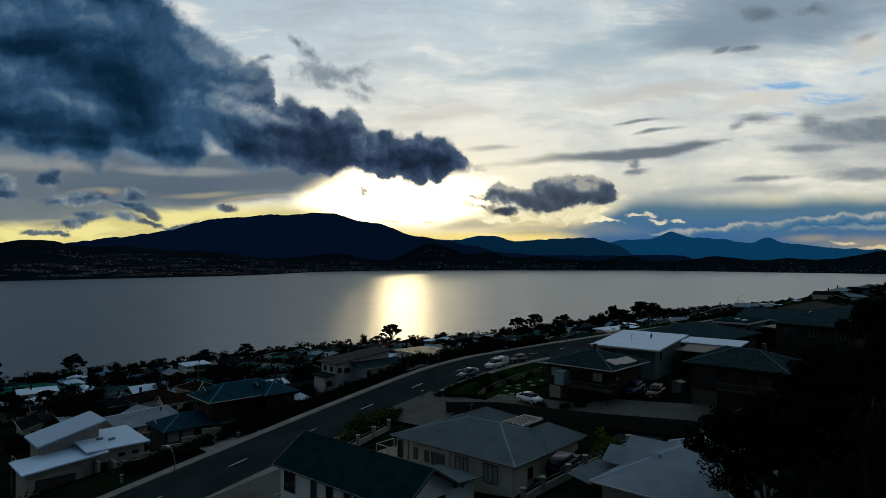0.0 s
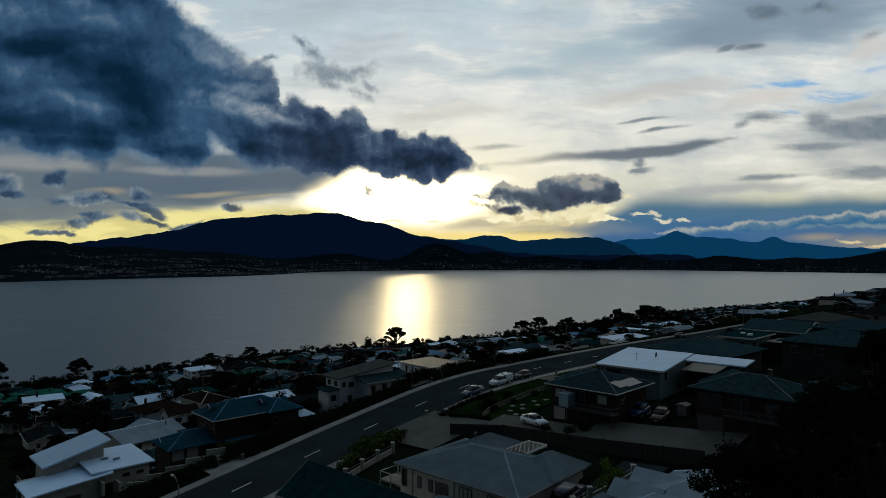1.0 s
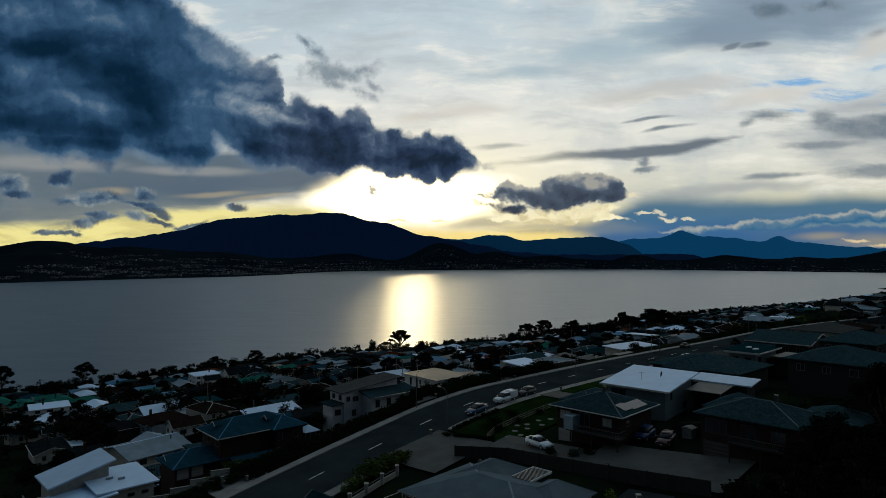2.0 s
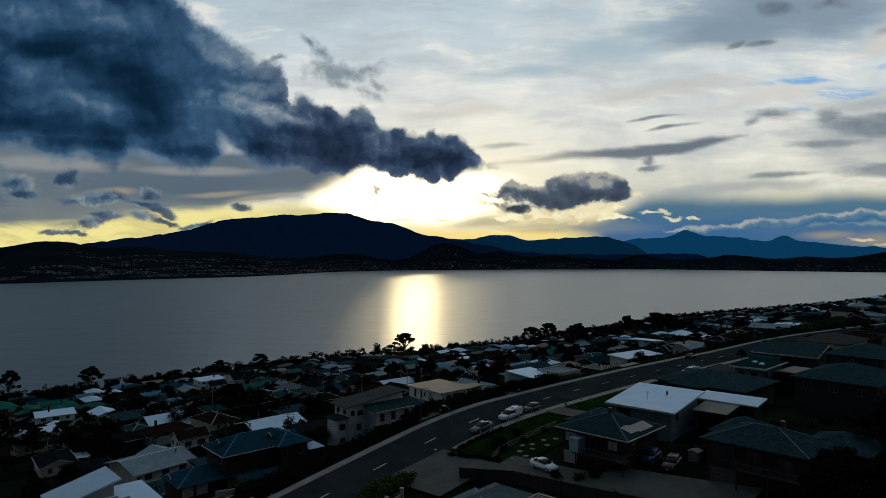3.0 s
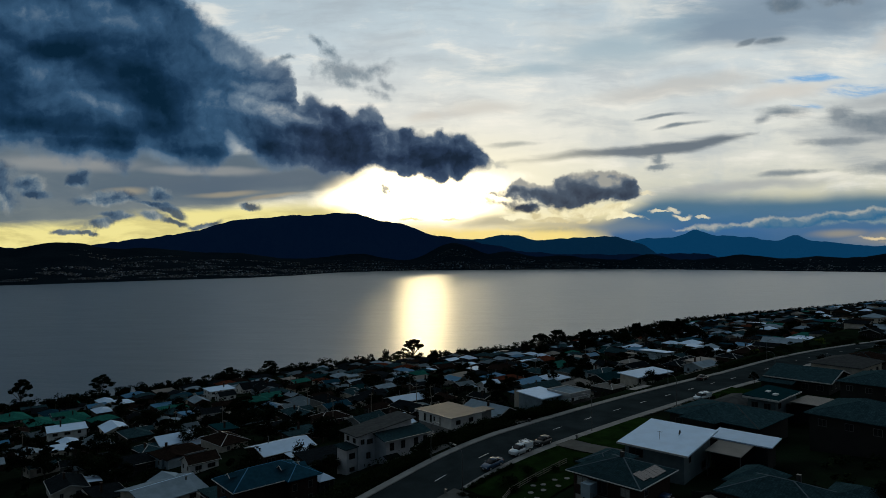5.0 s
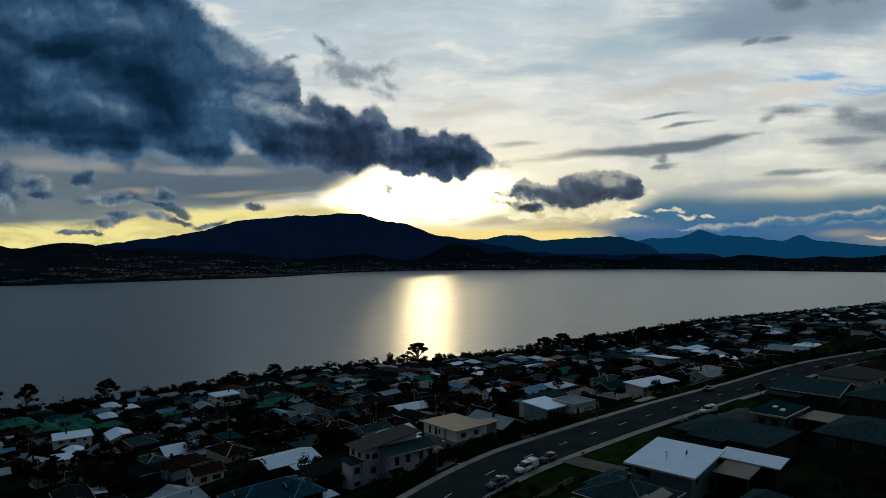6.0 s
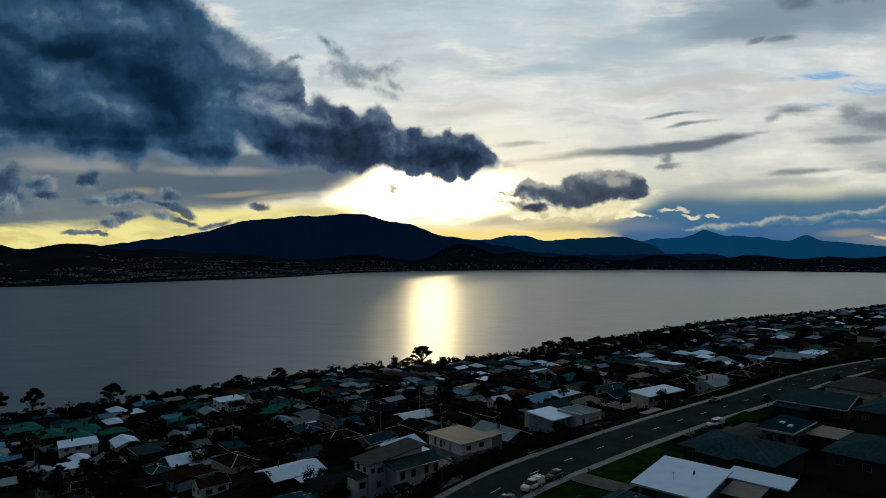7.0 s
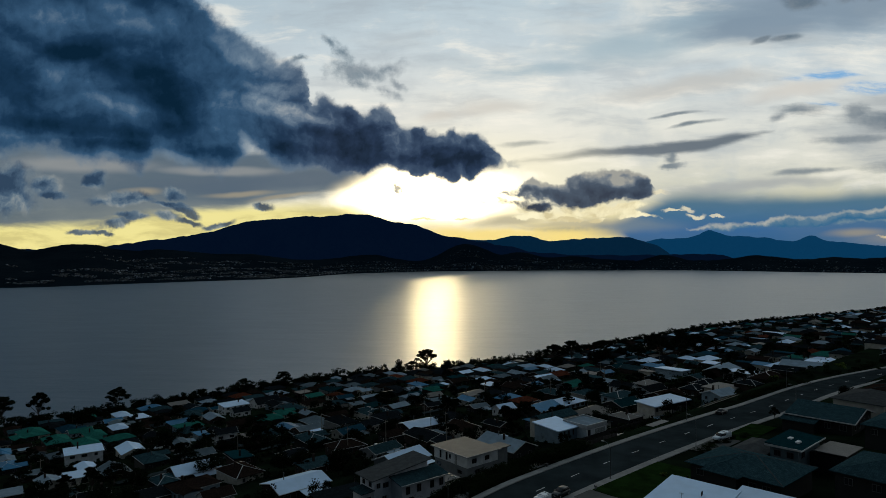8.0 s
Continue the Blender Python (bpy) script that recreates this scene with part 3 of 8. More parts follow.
def water_material():
    m = bpy.data.materials.new("sea_water")
    m.use_nodes = True
    n = Nodes(m.node_tree)
    pos = n.add("ShaderNodeNewGeometry").outputs["Position"]
    mp = n.add("ShaderNodeMapping")
    n.put(mp.inputs[0], pos)
    mp.inputs["Scale"].default_value = (0.6, 1.0, 1.0)
    wind = n.noise(n.vec("MULTIPLY", pos, (0.0010, 0.0042, 0.0)), 1.0, 5, 0.6)
    gust = n.noise(n.vec("MULTIPLY", pos, (0.010, 0.045, 0.0)), 1.0, 5, 0.65)
    swell = n.noise(mp.outputs[0], 0.11, 4, 0.6)
    chop = n.noise(mp.outputs[0], 0.55, 4, 0.6)
    h = n.math("ADD", n.math("MULTIPLY", swell, 0.060), n.math("MULTIPLY", chop, 0.075))
    amount = n.math("MULTIPLY", n.step(wind, 0.3, 0.7, 0.88, 1.12), n.step(gust, 0.3, 0.7, 0.92, 1.08))
    ripple = n.noise(n.vec("MULTIPLY", pos, (0.035, 0.11, 0.0)), 1.0, 5, 0.7)
    h = n.math("MULTIPLY_ADD", ripple, 0.5, n.math("MULTIPLY", h, amount))
    bp = n.add("ShaderNodeBump")
    bp.inputs["Distance"].default_value = 1.0
    bp.inputs["Strength"].default_value = 1.0
    n.put(bp.inputs["Height"], h)
    along = n.add("ShaderNodeCombineXYZ")
    along.inputs[1].default_value = 1.0
    lobes = []
    for rough in (0.22, 0.31, 0.40):
        bs = n.add("ShaderNodeBsdfPrincipled")
        bs.inputs["Base Color"].default_value = (0.0, 0.022, 0.030, 1)
        n.put(bs.inputs["Roughness"], n.math("MULTIPLY_ADD", gust, 0.06, rough - 0.03))
        bs.inputs["IOR"].default_value = 2.3
        bs.inputs["Anisotropic"].default_value = 0.5       # waves run across the wind, their slopes along it
        n.put(bs.inputs["Tangent"], along.outputs[0])
        n.put(bs.inputs["Normal"], bp.outputs[0])
        lobes.append(bs.outputs[0])
    both = n.add("ShaderNodeMixShader")
    n.put(both.inputs[0], n.step(gust, 0.3, 0.7, 0.30, 0.40))
    n.put(both.inputs[1], lobes[0])
    n.put(both.inputs[2], lobes[1])
    ruffled = n.add("ShaderNodeMixShader")
    ruffled.inputs[0].default_value = 0.36
    n.put(ruffled.inputs[1], both.outputs[0])
    n.put(ruffled.inputs[2], lobes[2])
    n.put(n.add("ShaderNodeOutputMaterial").inputs[0], ruffled.outputs[0])
    return m


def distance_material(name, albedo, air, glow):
    """Far land; the blue haze of the air in front is put in as emission."""
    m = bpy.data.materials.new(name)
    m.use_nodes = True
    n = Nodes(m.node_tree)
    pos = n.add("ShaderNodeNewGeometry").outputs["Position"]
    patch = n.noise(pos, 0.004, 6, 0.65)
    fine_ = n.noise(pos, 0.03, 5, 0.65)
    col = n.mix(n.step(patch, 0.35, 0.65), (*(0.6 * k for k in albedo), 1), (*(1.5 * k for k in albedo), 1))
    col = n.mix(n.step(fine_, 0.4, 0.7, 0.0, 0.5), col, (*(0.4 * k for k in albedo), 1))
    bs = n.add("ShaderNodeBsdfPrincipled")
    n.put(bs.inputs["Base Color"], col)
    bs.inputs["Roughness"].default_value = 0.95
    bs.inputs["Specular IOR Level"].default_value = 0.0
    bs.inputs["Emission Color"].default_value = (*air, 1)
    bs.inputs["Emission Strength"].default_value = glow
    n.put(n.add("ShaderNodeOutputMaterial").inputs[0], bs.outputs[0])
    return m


WATER = water_material()

# ---- land: one sheet of ground, road, sea and the far shore ----
R2 = math.sqrt(0.5)     # the street runs along a, the hill falls along s
STEPS_S = (-400, -150, -40, 0, 24, 45, 73, 97, 106, 116, 125, 163, 205, 250, 300, 350, 400, 430, 452, 470, 520)
STEPS_Z = (150, 108, 82, 74, 70, 67.8, 66.1, 65.8, 60, 56.3, 54.3, 47.5, 41, 31, 23, 16.5, 7.5, 3.5, 1.0, -0.8, -4)


def xy(a, s):
    return (a - s) * R2, (a + s) * R2


def sm(lo, hi, x):
    t = np.clip((x - lo) / (hi - lo), 0, 1)
    return t * t * (3 - 2 * t)


def coast(a):
    return 505 - 58 * sm(280, 520, a) - 105 * sm(850, 1550, a)


def level(a, s):
    """Height of the ground."""
    s2 = np.where(s > 97, 97 + (s - 97) * 355 / (coast(a) - 97), s)
    z = np.interp(s2, STEPS_S, STEPS_Z)
    u = np.maximum(0, 105 - a)
    dip = np.maximum(-np.where(u < 27, 0.0026 * u * u, 1.895 + 0.14 * (u - 27)), -14)
    return z + dip * (1 - sm(120, 260, s))


def lev(a, s):
    return float(level(np.array(float(a)), np.array(float(s))))


def street_s(a):
    """Middle of the street: it bends uphill at its far end."""
    bend_ = max(0.0, a - 235.0)
    return 85.9 - 0.00062 * (min(a, 205.0) - 125) ** 2 - 0.03 * max(0.0, a - 205.0) - 0.0016 * min(bend_, 95.0) ** 2 - 0.304 * max(0.0, bend_ - 95.0)


def mesh_object(name, verts, faces, material, parent=None, smooth=False):
    me = bpy.data.meshes.new(name)
    me.from_pydata([tuple(v) for v in verts], [], faces)
    me.update()
    if smooth:
        me.polygons.foreach_set("use_smooth", [True] * len(me.polygons))
    me.materials.append(material)
    ob = new(name, me)
    ob.parent = parent
    return ob


def grid_faces(nu, nv):
    return [(i * nv + j, i * nv + j + 1, (i + 1) * nv + j + 1, (i + 1) * nv + j) for i in range(nu - 1) for j in range(nv - 1)]


def sheet(name, a_of, s_of, material, lift=0.0, wobble=0.0, parent=None):
    """A sheet draped on the ground over a grid of street coordinates."""
    verts = []
    for a in a_of:
        for s in s_of:
            x, y = xy(a, s)
            z = lev(a, s) + lift
            if wobble:
                z += wobble * noise.fractal(Vector((x * 0.05, y * 0.05, 0.3)), 0.9, 2.0, 4) * min(1.0, max(0.0, abs(s - street_s(a)) - 14) / 20)
            verts.append((x, y, z))
    return mesh_object(name, verts, [f[::-1] for f in grid_faces(len(a_of), len(s_of))], material, parent, True)


a_lines = list(np.r_[np.arange(-900, -60, 40), np.arange(-60, 340, 4), np.arange(340, 900, 20), np.arange(900, 2600, 60)])
s_lines = list(np.r_[np.arange(-900, -60, 40), np.arange(-60, 72, 4), np.arange(72, 128, 2.5), np.arange(128, 540, 8), (560, 640)])
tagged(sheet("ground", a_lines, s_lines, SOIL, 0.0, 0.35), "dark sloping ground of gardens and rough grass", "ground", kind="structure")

sea = mesh_object("water", [(-6500, -3000, 0), (6500, -3000, 0), (6500, 4880, 0), (-6500, 4880, 0)], [(0, 1, 2, 3)], WATER)
tagged(sea, "wide grey river estuary, rippled by the wind", "water", kind="structure")


def street_z(a, s):
    return lev(a, min(max(s, 30.0 if a > 235 else 74.0), 96.0))


def strip(name, a0, a1, off0, off1, lift, thick, material, step=3.0, parent=None):
    """A band along the street between two offsets from its middle, with sides."""
    n = max(2, int((a1 - a0) / step) + 1)
    verts = []
    for i in range(n):
        a = a0 + (a1 - a0) * i / (n - 1)
        c = street_s(a)
        z = street_z(a, c) + lift
        for off, dz in ((off0, -thick), (off0, 0), (off1, 0), (off1, -thick)):
            verts.append((*xy(a, c + off), z + dz))
    faces = [f[::-1] for f in grid_faces(n, 4)] + [(0, 1, 2, 3), (4 * n - 1, 4 * n - 2, 4 * n - 3, 4 * n - 4)]
    return mesh_object(name, verts, faces, material, parent)


road = tagged(strip("road", -60, 420, -6.0, 6.0, 0.12, 0.5, ASPHALT), "dark asphalt suburban road with broken centre line", "road", kind="structure")
for name, o0, o1, a0, a1 in (("kerb", 6.0, 6.3, -60, 420), ("kerb", -6.3, -6.0, 78, 420), ("kerb", -6.3, -6.0, -60, 60)):
    tagged(strip(name, a0, a1, o0, o1, 0.27, 0.6, CONCRETE_L), "pale concrete kerb beside the road", "kerb", kind="structure")
for o0, o1, a0, a1 in ((6.3, 7.7, -60, 420), (-7.9, -6.3, 78, 420), (-7.9, -6.3, -60, 60)):
    tagged(strip("pavement", a0, a1, o0, o1, 0.265, 0.6, CONCRETE_L), "pale concrete footpath along the road", "pavement", kind="structure")
for k in range(-3, 26):
    a0 = 64.6 + 12.2 * k
    strip("lane_mark", a0, a0 + 3.0, -0.07, 0.07, 0.128, 0.02, PAINT, 1.5, road)

# second street lower on the slope
tagged(sheet("side_street", list(np.arange(60, 420, 6)), (228, 231, 234), ASPHALT, 0.6), "narrow asphalt street between the lower houses", "road", kind="structure")


def drape(name, a0, a1, s0, s1, material, lift, label, category):
    ob = sheet(name, list(np.linspace(a0, a1, max(3, int((a1 - a0) / 2)))), list(np.linspace(s0, s1, max(3, int((s1 - s0) / 2)))), material, lift)
    return tagged(ob, label, category, kind="structure")


# ---- far shore and mountains ----
EYE = (0.3, -1.1, 87.6)


def shore_range(px):
    return float(np.interp(px, (-900, 0, 200, 400, 480, 560, 700, 900, 1060, 1075, 1160, 1340, 1568, 2300),
                           (1500, 2290, 2620, 2980, 3300, 3900, 4400, 4560, 4640, 4600, 4450, 3950, 3515, 2800)))


def bumps(px, hills, floor, base=-3.0):
    """Skyline: the highest of rounded hills, each given by middle, height above the sea horizon, and spreads to either side."""
    k = 4.0
    total = math.exp(floor / k)
    for c, h, wl, wr in hills:
        w = wl if px < c else wr
        total += math.exp((base + (h - base) * math.exp(-abs((px - c) / w) ** 1.9)) / k)
    return k * math.log(total)


def range_of_hills(name, px0, px1, depth, back, hills, floor, material, label, rough=1.0, step=5, base=-3.0):
    """A ridge at that depth; its heights are angles seen from the near hill, in the same units as the sky chart."""
    cols = list(np.arange(px0, px1 + step, step))
    rows = 14
    verts = []
    for px in cols:
        d1 = depth
        d0 = depth - back if callable(depth) is False else 0
        top = bumps(px, hills, floor, base) - 40 * (1 - min(1.0, (px - px0) / 90, (px1 - px) / 90)) + rough * 2.6 * noise.fractal(Vector((px * 0.035, depth * 0.01, 0)), 0.8, 2.0, 5)
        for j in range(rows):
            t = j / (rows - 1)
            d = d0 + (d1 - d0) * t
            z_top = EYE[2] + top / F_LEN * d
            fold = noise.fractal(Vector((px * 0.012, t * 3.0, depth)), 0.9, 2.0, 4)
            z = max(0.0, z_top) * (t ** 0.8) * (1 + 0.10 * fold * (1 - t)) - 3 * (1 - t)
            verts.append(((px - 784) / F_LEN * d, d, z))
        verts.append(((px - 784) / F_LEN * (d1 + 40), d1 + 40, -5))
    ob = mesh_object(name, verts, grid_faces(len(cols), rows + 1), material, None, True)
    ob.data.flip_normals()
    return tagged(ob, label, "mountain", kind="structure")


# air haze is put into each range as a blue glow, stronger farther off
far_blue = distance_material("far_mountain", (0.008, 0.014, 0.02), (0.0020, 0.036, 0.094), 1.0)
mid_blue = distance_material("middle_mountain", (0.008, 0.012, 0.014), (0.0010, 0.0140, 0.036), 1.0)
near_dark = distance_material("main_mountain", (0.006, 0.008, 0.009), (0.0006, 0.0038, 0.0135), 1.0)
# shore and headland: near black, with a faint blue glow for the haze
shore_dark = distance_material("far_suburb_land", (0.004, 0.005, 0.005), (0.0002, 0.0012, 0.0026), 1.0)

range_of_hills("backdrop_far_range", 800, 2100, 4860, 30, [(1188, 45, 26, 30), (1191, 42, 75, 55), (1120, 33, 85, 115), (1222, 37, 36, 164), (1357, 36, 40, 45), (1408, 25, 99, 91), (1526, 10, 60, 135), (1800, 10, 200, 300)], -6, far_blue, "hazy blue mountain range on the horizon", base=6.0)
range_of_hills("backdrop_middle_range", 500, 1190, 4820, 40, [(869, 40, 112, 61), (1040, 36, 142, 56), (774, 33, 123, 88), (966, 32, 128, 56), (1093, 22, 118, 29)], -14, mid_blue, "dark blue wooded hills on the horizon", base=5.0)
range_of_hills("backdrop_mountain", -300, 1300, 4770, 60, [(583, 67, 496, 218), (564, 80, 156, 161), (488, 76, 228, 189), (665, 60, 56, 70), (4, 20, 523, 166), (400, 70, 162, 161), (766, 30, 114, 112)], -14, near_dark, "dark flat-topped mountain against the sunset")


def shore_land():
    """Low land behind the water on the other side, with its hills."""
    hills = [(-160, 42, 400, 170), (60, 31, 160, 140), (200, 20, 130, 180), (350, 10, 170, 140), (765, 25, 60, 70), (860, 10, 60, 60), (600, 6, 120, 60), (960, 1, 90, 60), (1108, 4, 40, 46), (1262, 3, 48, 80), (1400, -3, 60, 60), (1600, 15, 130, 300)]
    cols = list(np.arange(-500, 2100, 6))
    rows = 16
    verts, tops = [], {}
    for px in cols:
        d0 = shore_range(px)
        d1 = min(4700, d0 + 900) if px < 1060 else min(4750, d0 + 500)
        top = bumps(px, hills, -16, -16) + 1.5 * noise.fractal(Vector((px * 0.03, 7.7, 0)), 0.8, 2.0, 5)
        for j in range(rows):
            t = j / (rows - 1)
            d = d0 + (d1 - d0) * t
            z_top = max(14.0, EYE[2] + top / F_LEN * d1)
            fold = noise.fractal(Vector((px * 0.01, t * 4.0, 3.1)), 0.9, 2.0, 4)
            z = 3.0 * min(1, t * 12) + z_top * (t ** 1.05) * (1 + 0.18 * fold * (1 - t))
            if j == 0:
                z = -1.0
            verts.append(((px - 784) / F_LEN * d, d, z))
        verts.append(((px - 784) / F_LEN * (d1 + 30), d1 + 30, -5))
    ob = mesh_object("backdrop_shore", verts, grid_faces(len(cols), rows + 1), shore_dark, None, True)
    ob.data.flip_normals()
    tagged(ob, "dark far shore with suburbs below wooded hills", "shore", kind="structure")
    # a scatter of pale houses over the far suburbs
    rng = random.Random(5)
    bv, bf = [], []
    quota = 0
    while quota < 6500:
        px = rng.uniform(-80, 1560)
        if px > 1020 and rng.random() < 0.75:
            continue
        i = int((px + 500) / 6)
        t = rng.random() ** 1.5 * 0.8
        if noise.noise(Vector((px * 0.014, t * 14, 9))) < 0.0 + 0.5 * (t - 0.3) + (0.3 if px < 70 else 0.0):
            continue
        t = max(t, 0.07)
        j = min(rows - 2, int(t * (rows - 1)))
        k = i * (rows + 1) + j
        f = t * (rows - 1) - j
        p, q = Vector(verts[k]), Vector(verts[k + 1])
        c = p.lerp(q, max(0.0, f))
        c.x = (px - 784) / F_LEN * c.y
        w, d, h = rng.uniform(1.8, 5.0), rng.uniform(2, 5), rng.uniform(1.0, 2.8)
        if abs(px - 800) < 90 and t < 0.25 and rng.random() < 0.25:
            w, d, h = w * 1.6, d * 1.5, h * rng.uniform(2, 5)
        n0 = len(bv)
        for dx_, dy_ in ((-w, -d), (w, -d), (w, d), (-w, d)):
            bv.append((c.x + dx_, c.y + dy_, c.z - 4))
            bv.append((c.x + dx_, c.y + dy_, c.z + h))
        bf += [(n0 + 1, n0 + 3, n0 + 5, n0 + 7)] + [(n0 + 2 * m, n0 + (2 * m + 2) % 8, n0 + (2 * m + 3) % 8, n0 + 2 * m + 1) for m in range(4)]
        quota += 1
    m = bpy.data.materials.new("far_house_walls")
    m.use_nodes = True
    n = Nodes(m.node_tree)
    g = n.add("ShaderNodeNewGeometry").outputs["Random Per Island"]
    bs = n.add("ShaderNodeBsdfPrincipled")
    n.put(bs.inputs["Base Color"], n.ramp(g, [(0.0, (0.01, 0.012, 0.013, 1)), (0.6, (0.02, 0.024, 0.03, 1)), (0.88, (0.09, 0.11, 0.135, 1)), (1.0, (0.34, 0.38, 0.43, 1))]))
    bs.inputs["Roughness"].default_value = 0.5
    n.put(n.add("ShaderNodeOutputMaterial").inputs[0], bs.outputs[0])
    tagged(mesh_object("far_houses", bv, bf, m), "tiny pale houses scattered over the far shore", "houses", kind="stuff")


shore_land()
# headland on this side, far along the coast
hv = []
for i in range(40):
    ax = i / 39
    for j in range(12):
        ay = j / 11
        x, y = 1210 + 1000 * ax, 1480 + 420 * ay
        z = 42 * math.sin(math.pi * min(1, ay + 0.02)) * min(1, ax * 3.0) * (1 + 0.8 * noise.fractal(Vector((x * 0.025, y * 0.025, 0)), 0.8, 2, 5)) - 1
        hv.append((x, y, z))
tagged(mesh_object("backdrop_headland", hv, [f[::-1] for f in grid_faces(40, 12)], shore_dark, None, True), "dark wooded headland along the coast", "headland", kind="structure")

# ---- a kit for buildings ----


def part(name, verts, faces, material, parent, label=""):
    ob = mesh_object(name, verts, faces, material, parent)
    return tagged(ob, label)


def thing(name, a, s, z, rot, label, category, group=""):
    """An empty at the thing's base; x runs along the street (turned by rot), y downhill."""
    e = new(name)
    x, y = xy(a, s)
    e.matrix_basis = pose(x, y, z, 0, 0, 45 + rot)
    return tagged(e, label, category, group)


def boxes(items):
    """One mesh of boxes given as x0, x1, y0, y1, z0, z1."""
    v, f = [], []
    for x0, x1, y0, y1, z0, z1 in items:
        n = len(v)
        v += [(x0, y0, z0), (x1, y0, z0), (x1, y1, z0), (x0, y1, z0), (x0, y0, z1), (x1, y0, z1), (x1, y1, z1), (x0, y1, z1)]
        f += [(n + 3, n + 2, n + 1, n), (n + 4, n + 5, n + 6, n + 7), (n, n + 1, n + 5, n + 4), (n + 1, n + 2, n + 6, n + 5), (n + 2, n + 3, n + 7, n + 6), (n + 3, n, n + 4, n + 7)]
    return v, f


def prism(profile, lo, hi, axis):
    """A profile of (u, z) points carried along x or y."""
    n = len(profile)
    put = (lambda u, t, z: (t, u, z)) if axis == "x" else (lambda u, t, z: (u, t, z))
    v = [put(u, lo, z) for u, z in profile] + [put(u, hi, z) for u, z in profile]
    f = [tuple(range(n)), tuple(range(2 * n - 1, n - 1, -1))] + [(i, i + n, (i + 1) % n + n, (i + 1) % n) for i in range(n)]
    if axis == "x":
        f = [q[::-1] for q in f]
    return v, f


def slab(top, thick):
    """A roof from its upper faces (lists of points): the same faces below, and a rim."""
    pts, faces = [], []
    index = {}
    for face in top:
        ids = []
        for p in face:
            k = tuple(round(c, 3) for c in p)
            if k not in index:
                index[k] = len(pts)
                pts.append(k)
            ids.append(index[k])
        faces.append(tuple(ids))
    n = len(pts)
    edges = {}
    for fc in faces:
        for i, j in zip(fc, fc[1:] + fc[:1]):
            edges[(i, j)] = 1
    rim = [(j, i, i + n, j + n) for (i, j) in edges if (j, i) not in edges]
    low = [(x, y, z - thick) for x, y, z in pts]
    return pts + low, faces + [tuple(i + n for i in fc[::-1]) for fc in faces] + rim


def hip_faces(x0, x1, y0, y1, z, rise):
    if x1 - x0 >= y1 - y0:
        h = (y1 - y0) / 2
        m = (y0 + y1) / 2
        r0, r1 = (x0 + h, m, z + rise), (x1 - h, m, z + rise)
        a, b, c, d = (x0, y0, z), (x1, y0, z), (x1, y1, z), (x0, y1, z)
        if r1[0] - r0[0] < 0.05:
            return [[a, b, r0], [b, c, r0], [c, d, r0], [d, a, r0]]
        return [[a, b, r1, r0], [b, c, r1], [c, d, r0, r1], [d, a, r0]]
    h = (x1 - x0) / 2
    m = (x0 + x1) / 2
    r0, r1 = (m, y0 + h, z + rise), (m, y1 - h, z + rise)
    a, b, c, d = (x0, y0, z), (x1, y0, z), (x1, y1, z), (x0, y1, z)
    return [[a, b, r0], [b, c, r1, r0], [c, d, r1], [d, a, r0, r1]]


def gable_faces(x0, x1, y0, y1, z, rise, axis):
    if axis == "x":
        m = (y0 + y1) / 2
        r0, r1 = (x0, m, z + rise), (x1, m, z + rise)
        return [[(x0, y0, z), (x1, y0, z), r1, r0], [r0, r1, (x1, y1, z), (x0, y1, z)]]
    m = (x0 + x1) / 2
    r0, r1 = (m, y0, z + rise), (m, y1, z + rise)
    return [[(x0, y1, z), (x0, y0, z), r0, r1], [r1, r0, (x1, y0, z), (x1, y1, z)]]


def shed_faces(x0, x1, y0, y1, z0, z1, axis):
    """One slope: z0 at the low coordinate of the axis, z1 at the high one."""
    if axis == "x":
        return [[(x0, y0, z0), (x1, y0, z1), (x1, y1, z1), (x0, y1, z0)]]
    return [[(x0, y0, z0), (x1, y0, z0), (x1, y1, z1), (x0, y1, z1)]]


def roof_caps(faces, material, parent):
    """Ridge and hip caps: thin bars along the inner edges of a roof."""
    seen, bars = {}, []
    for fc in faces:
        for p, q in zip(fc, fc[1:] + fc[:1]):
            k = tuple(sorted((tuple(p), tuple(q))))
            seen[k] = seen.get(k, 0) + 1
    v, f = [], []
    for (p, q), n in seen.items():
        if n < 2:
            continue
        P, Q = Vector(p), Vector(q)
        d = (Q - P).normalized()
        side = d.cross(Vector((0, 0, 1))).normalized() * 0.11
        up = Vector((0, 0, 0.05))
        k = len(v)
        for e in (P, Q):
            v += [tuple(e - side - up * 0.4), tuple(e + up), tuple(e + side - up * 0.4)]
        f += [(k, k + 1, k + 4, k + 3), (k + 1, k + 2, k + 5, k + 4), (k, k + 2, k + 1), (k + 3, k + 4, k + 5)]
    if v:
        part("ridge_cap", v, f, material, parent)


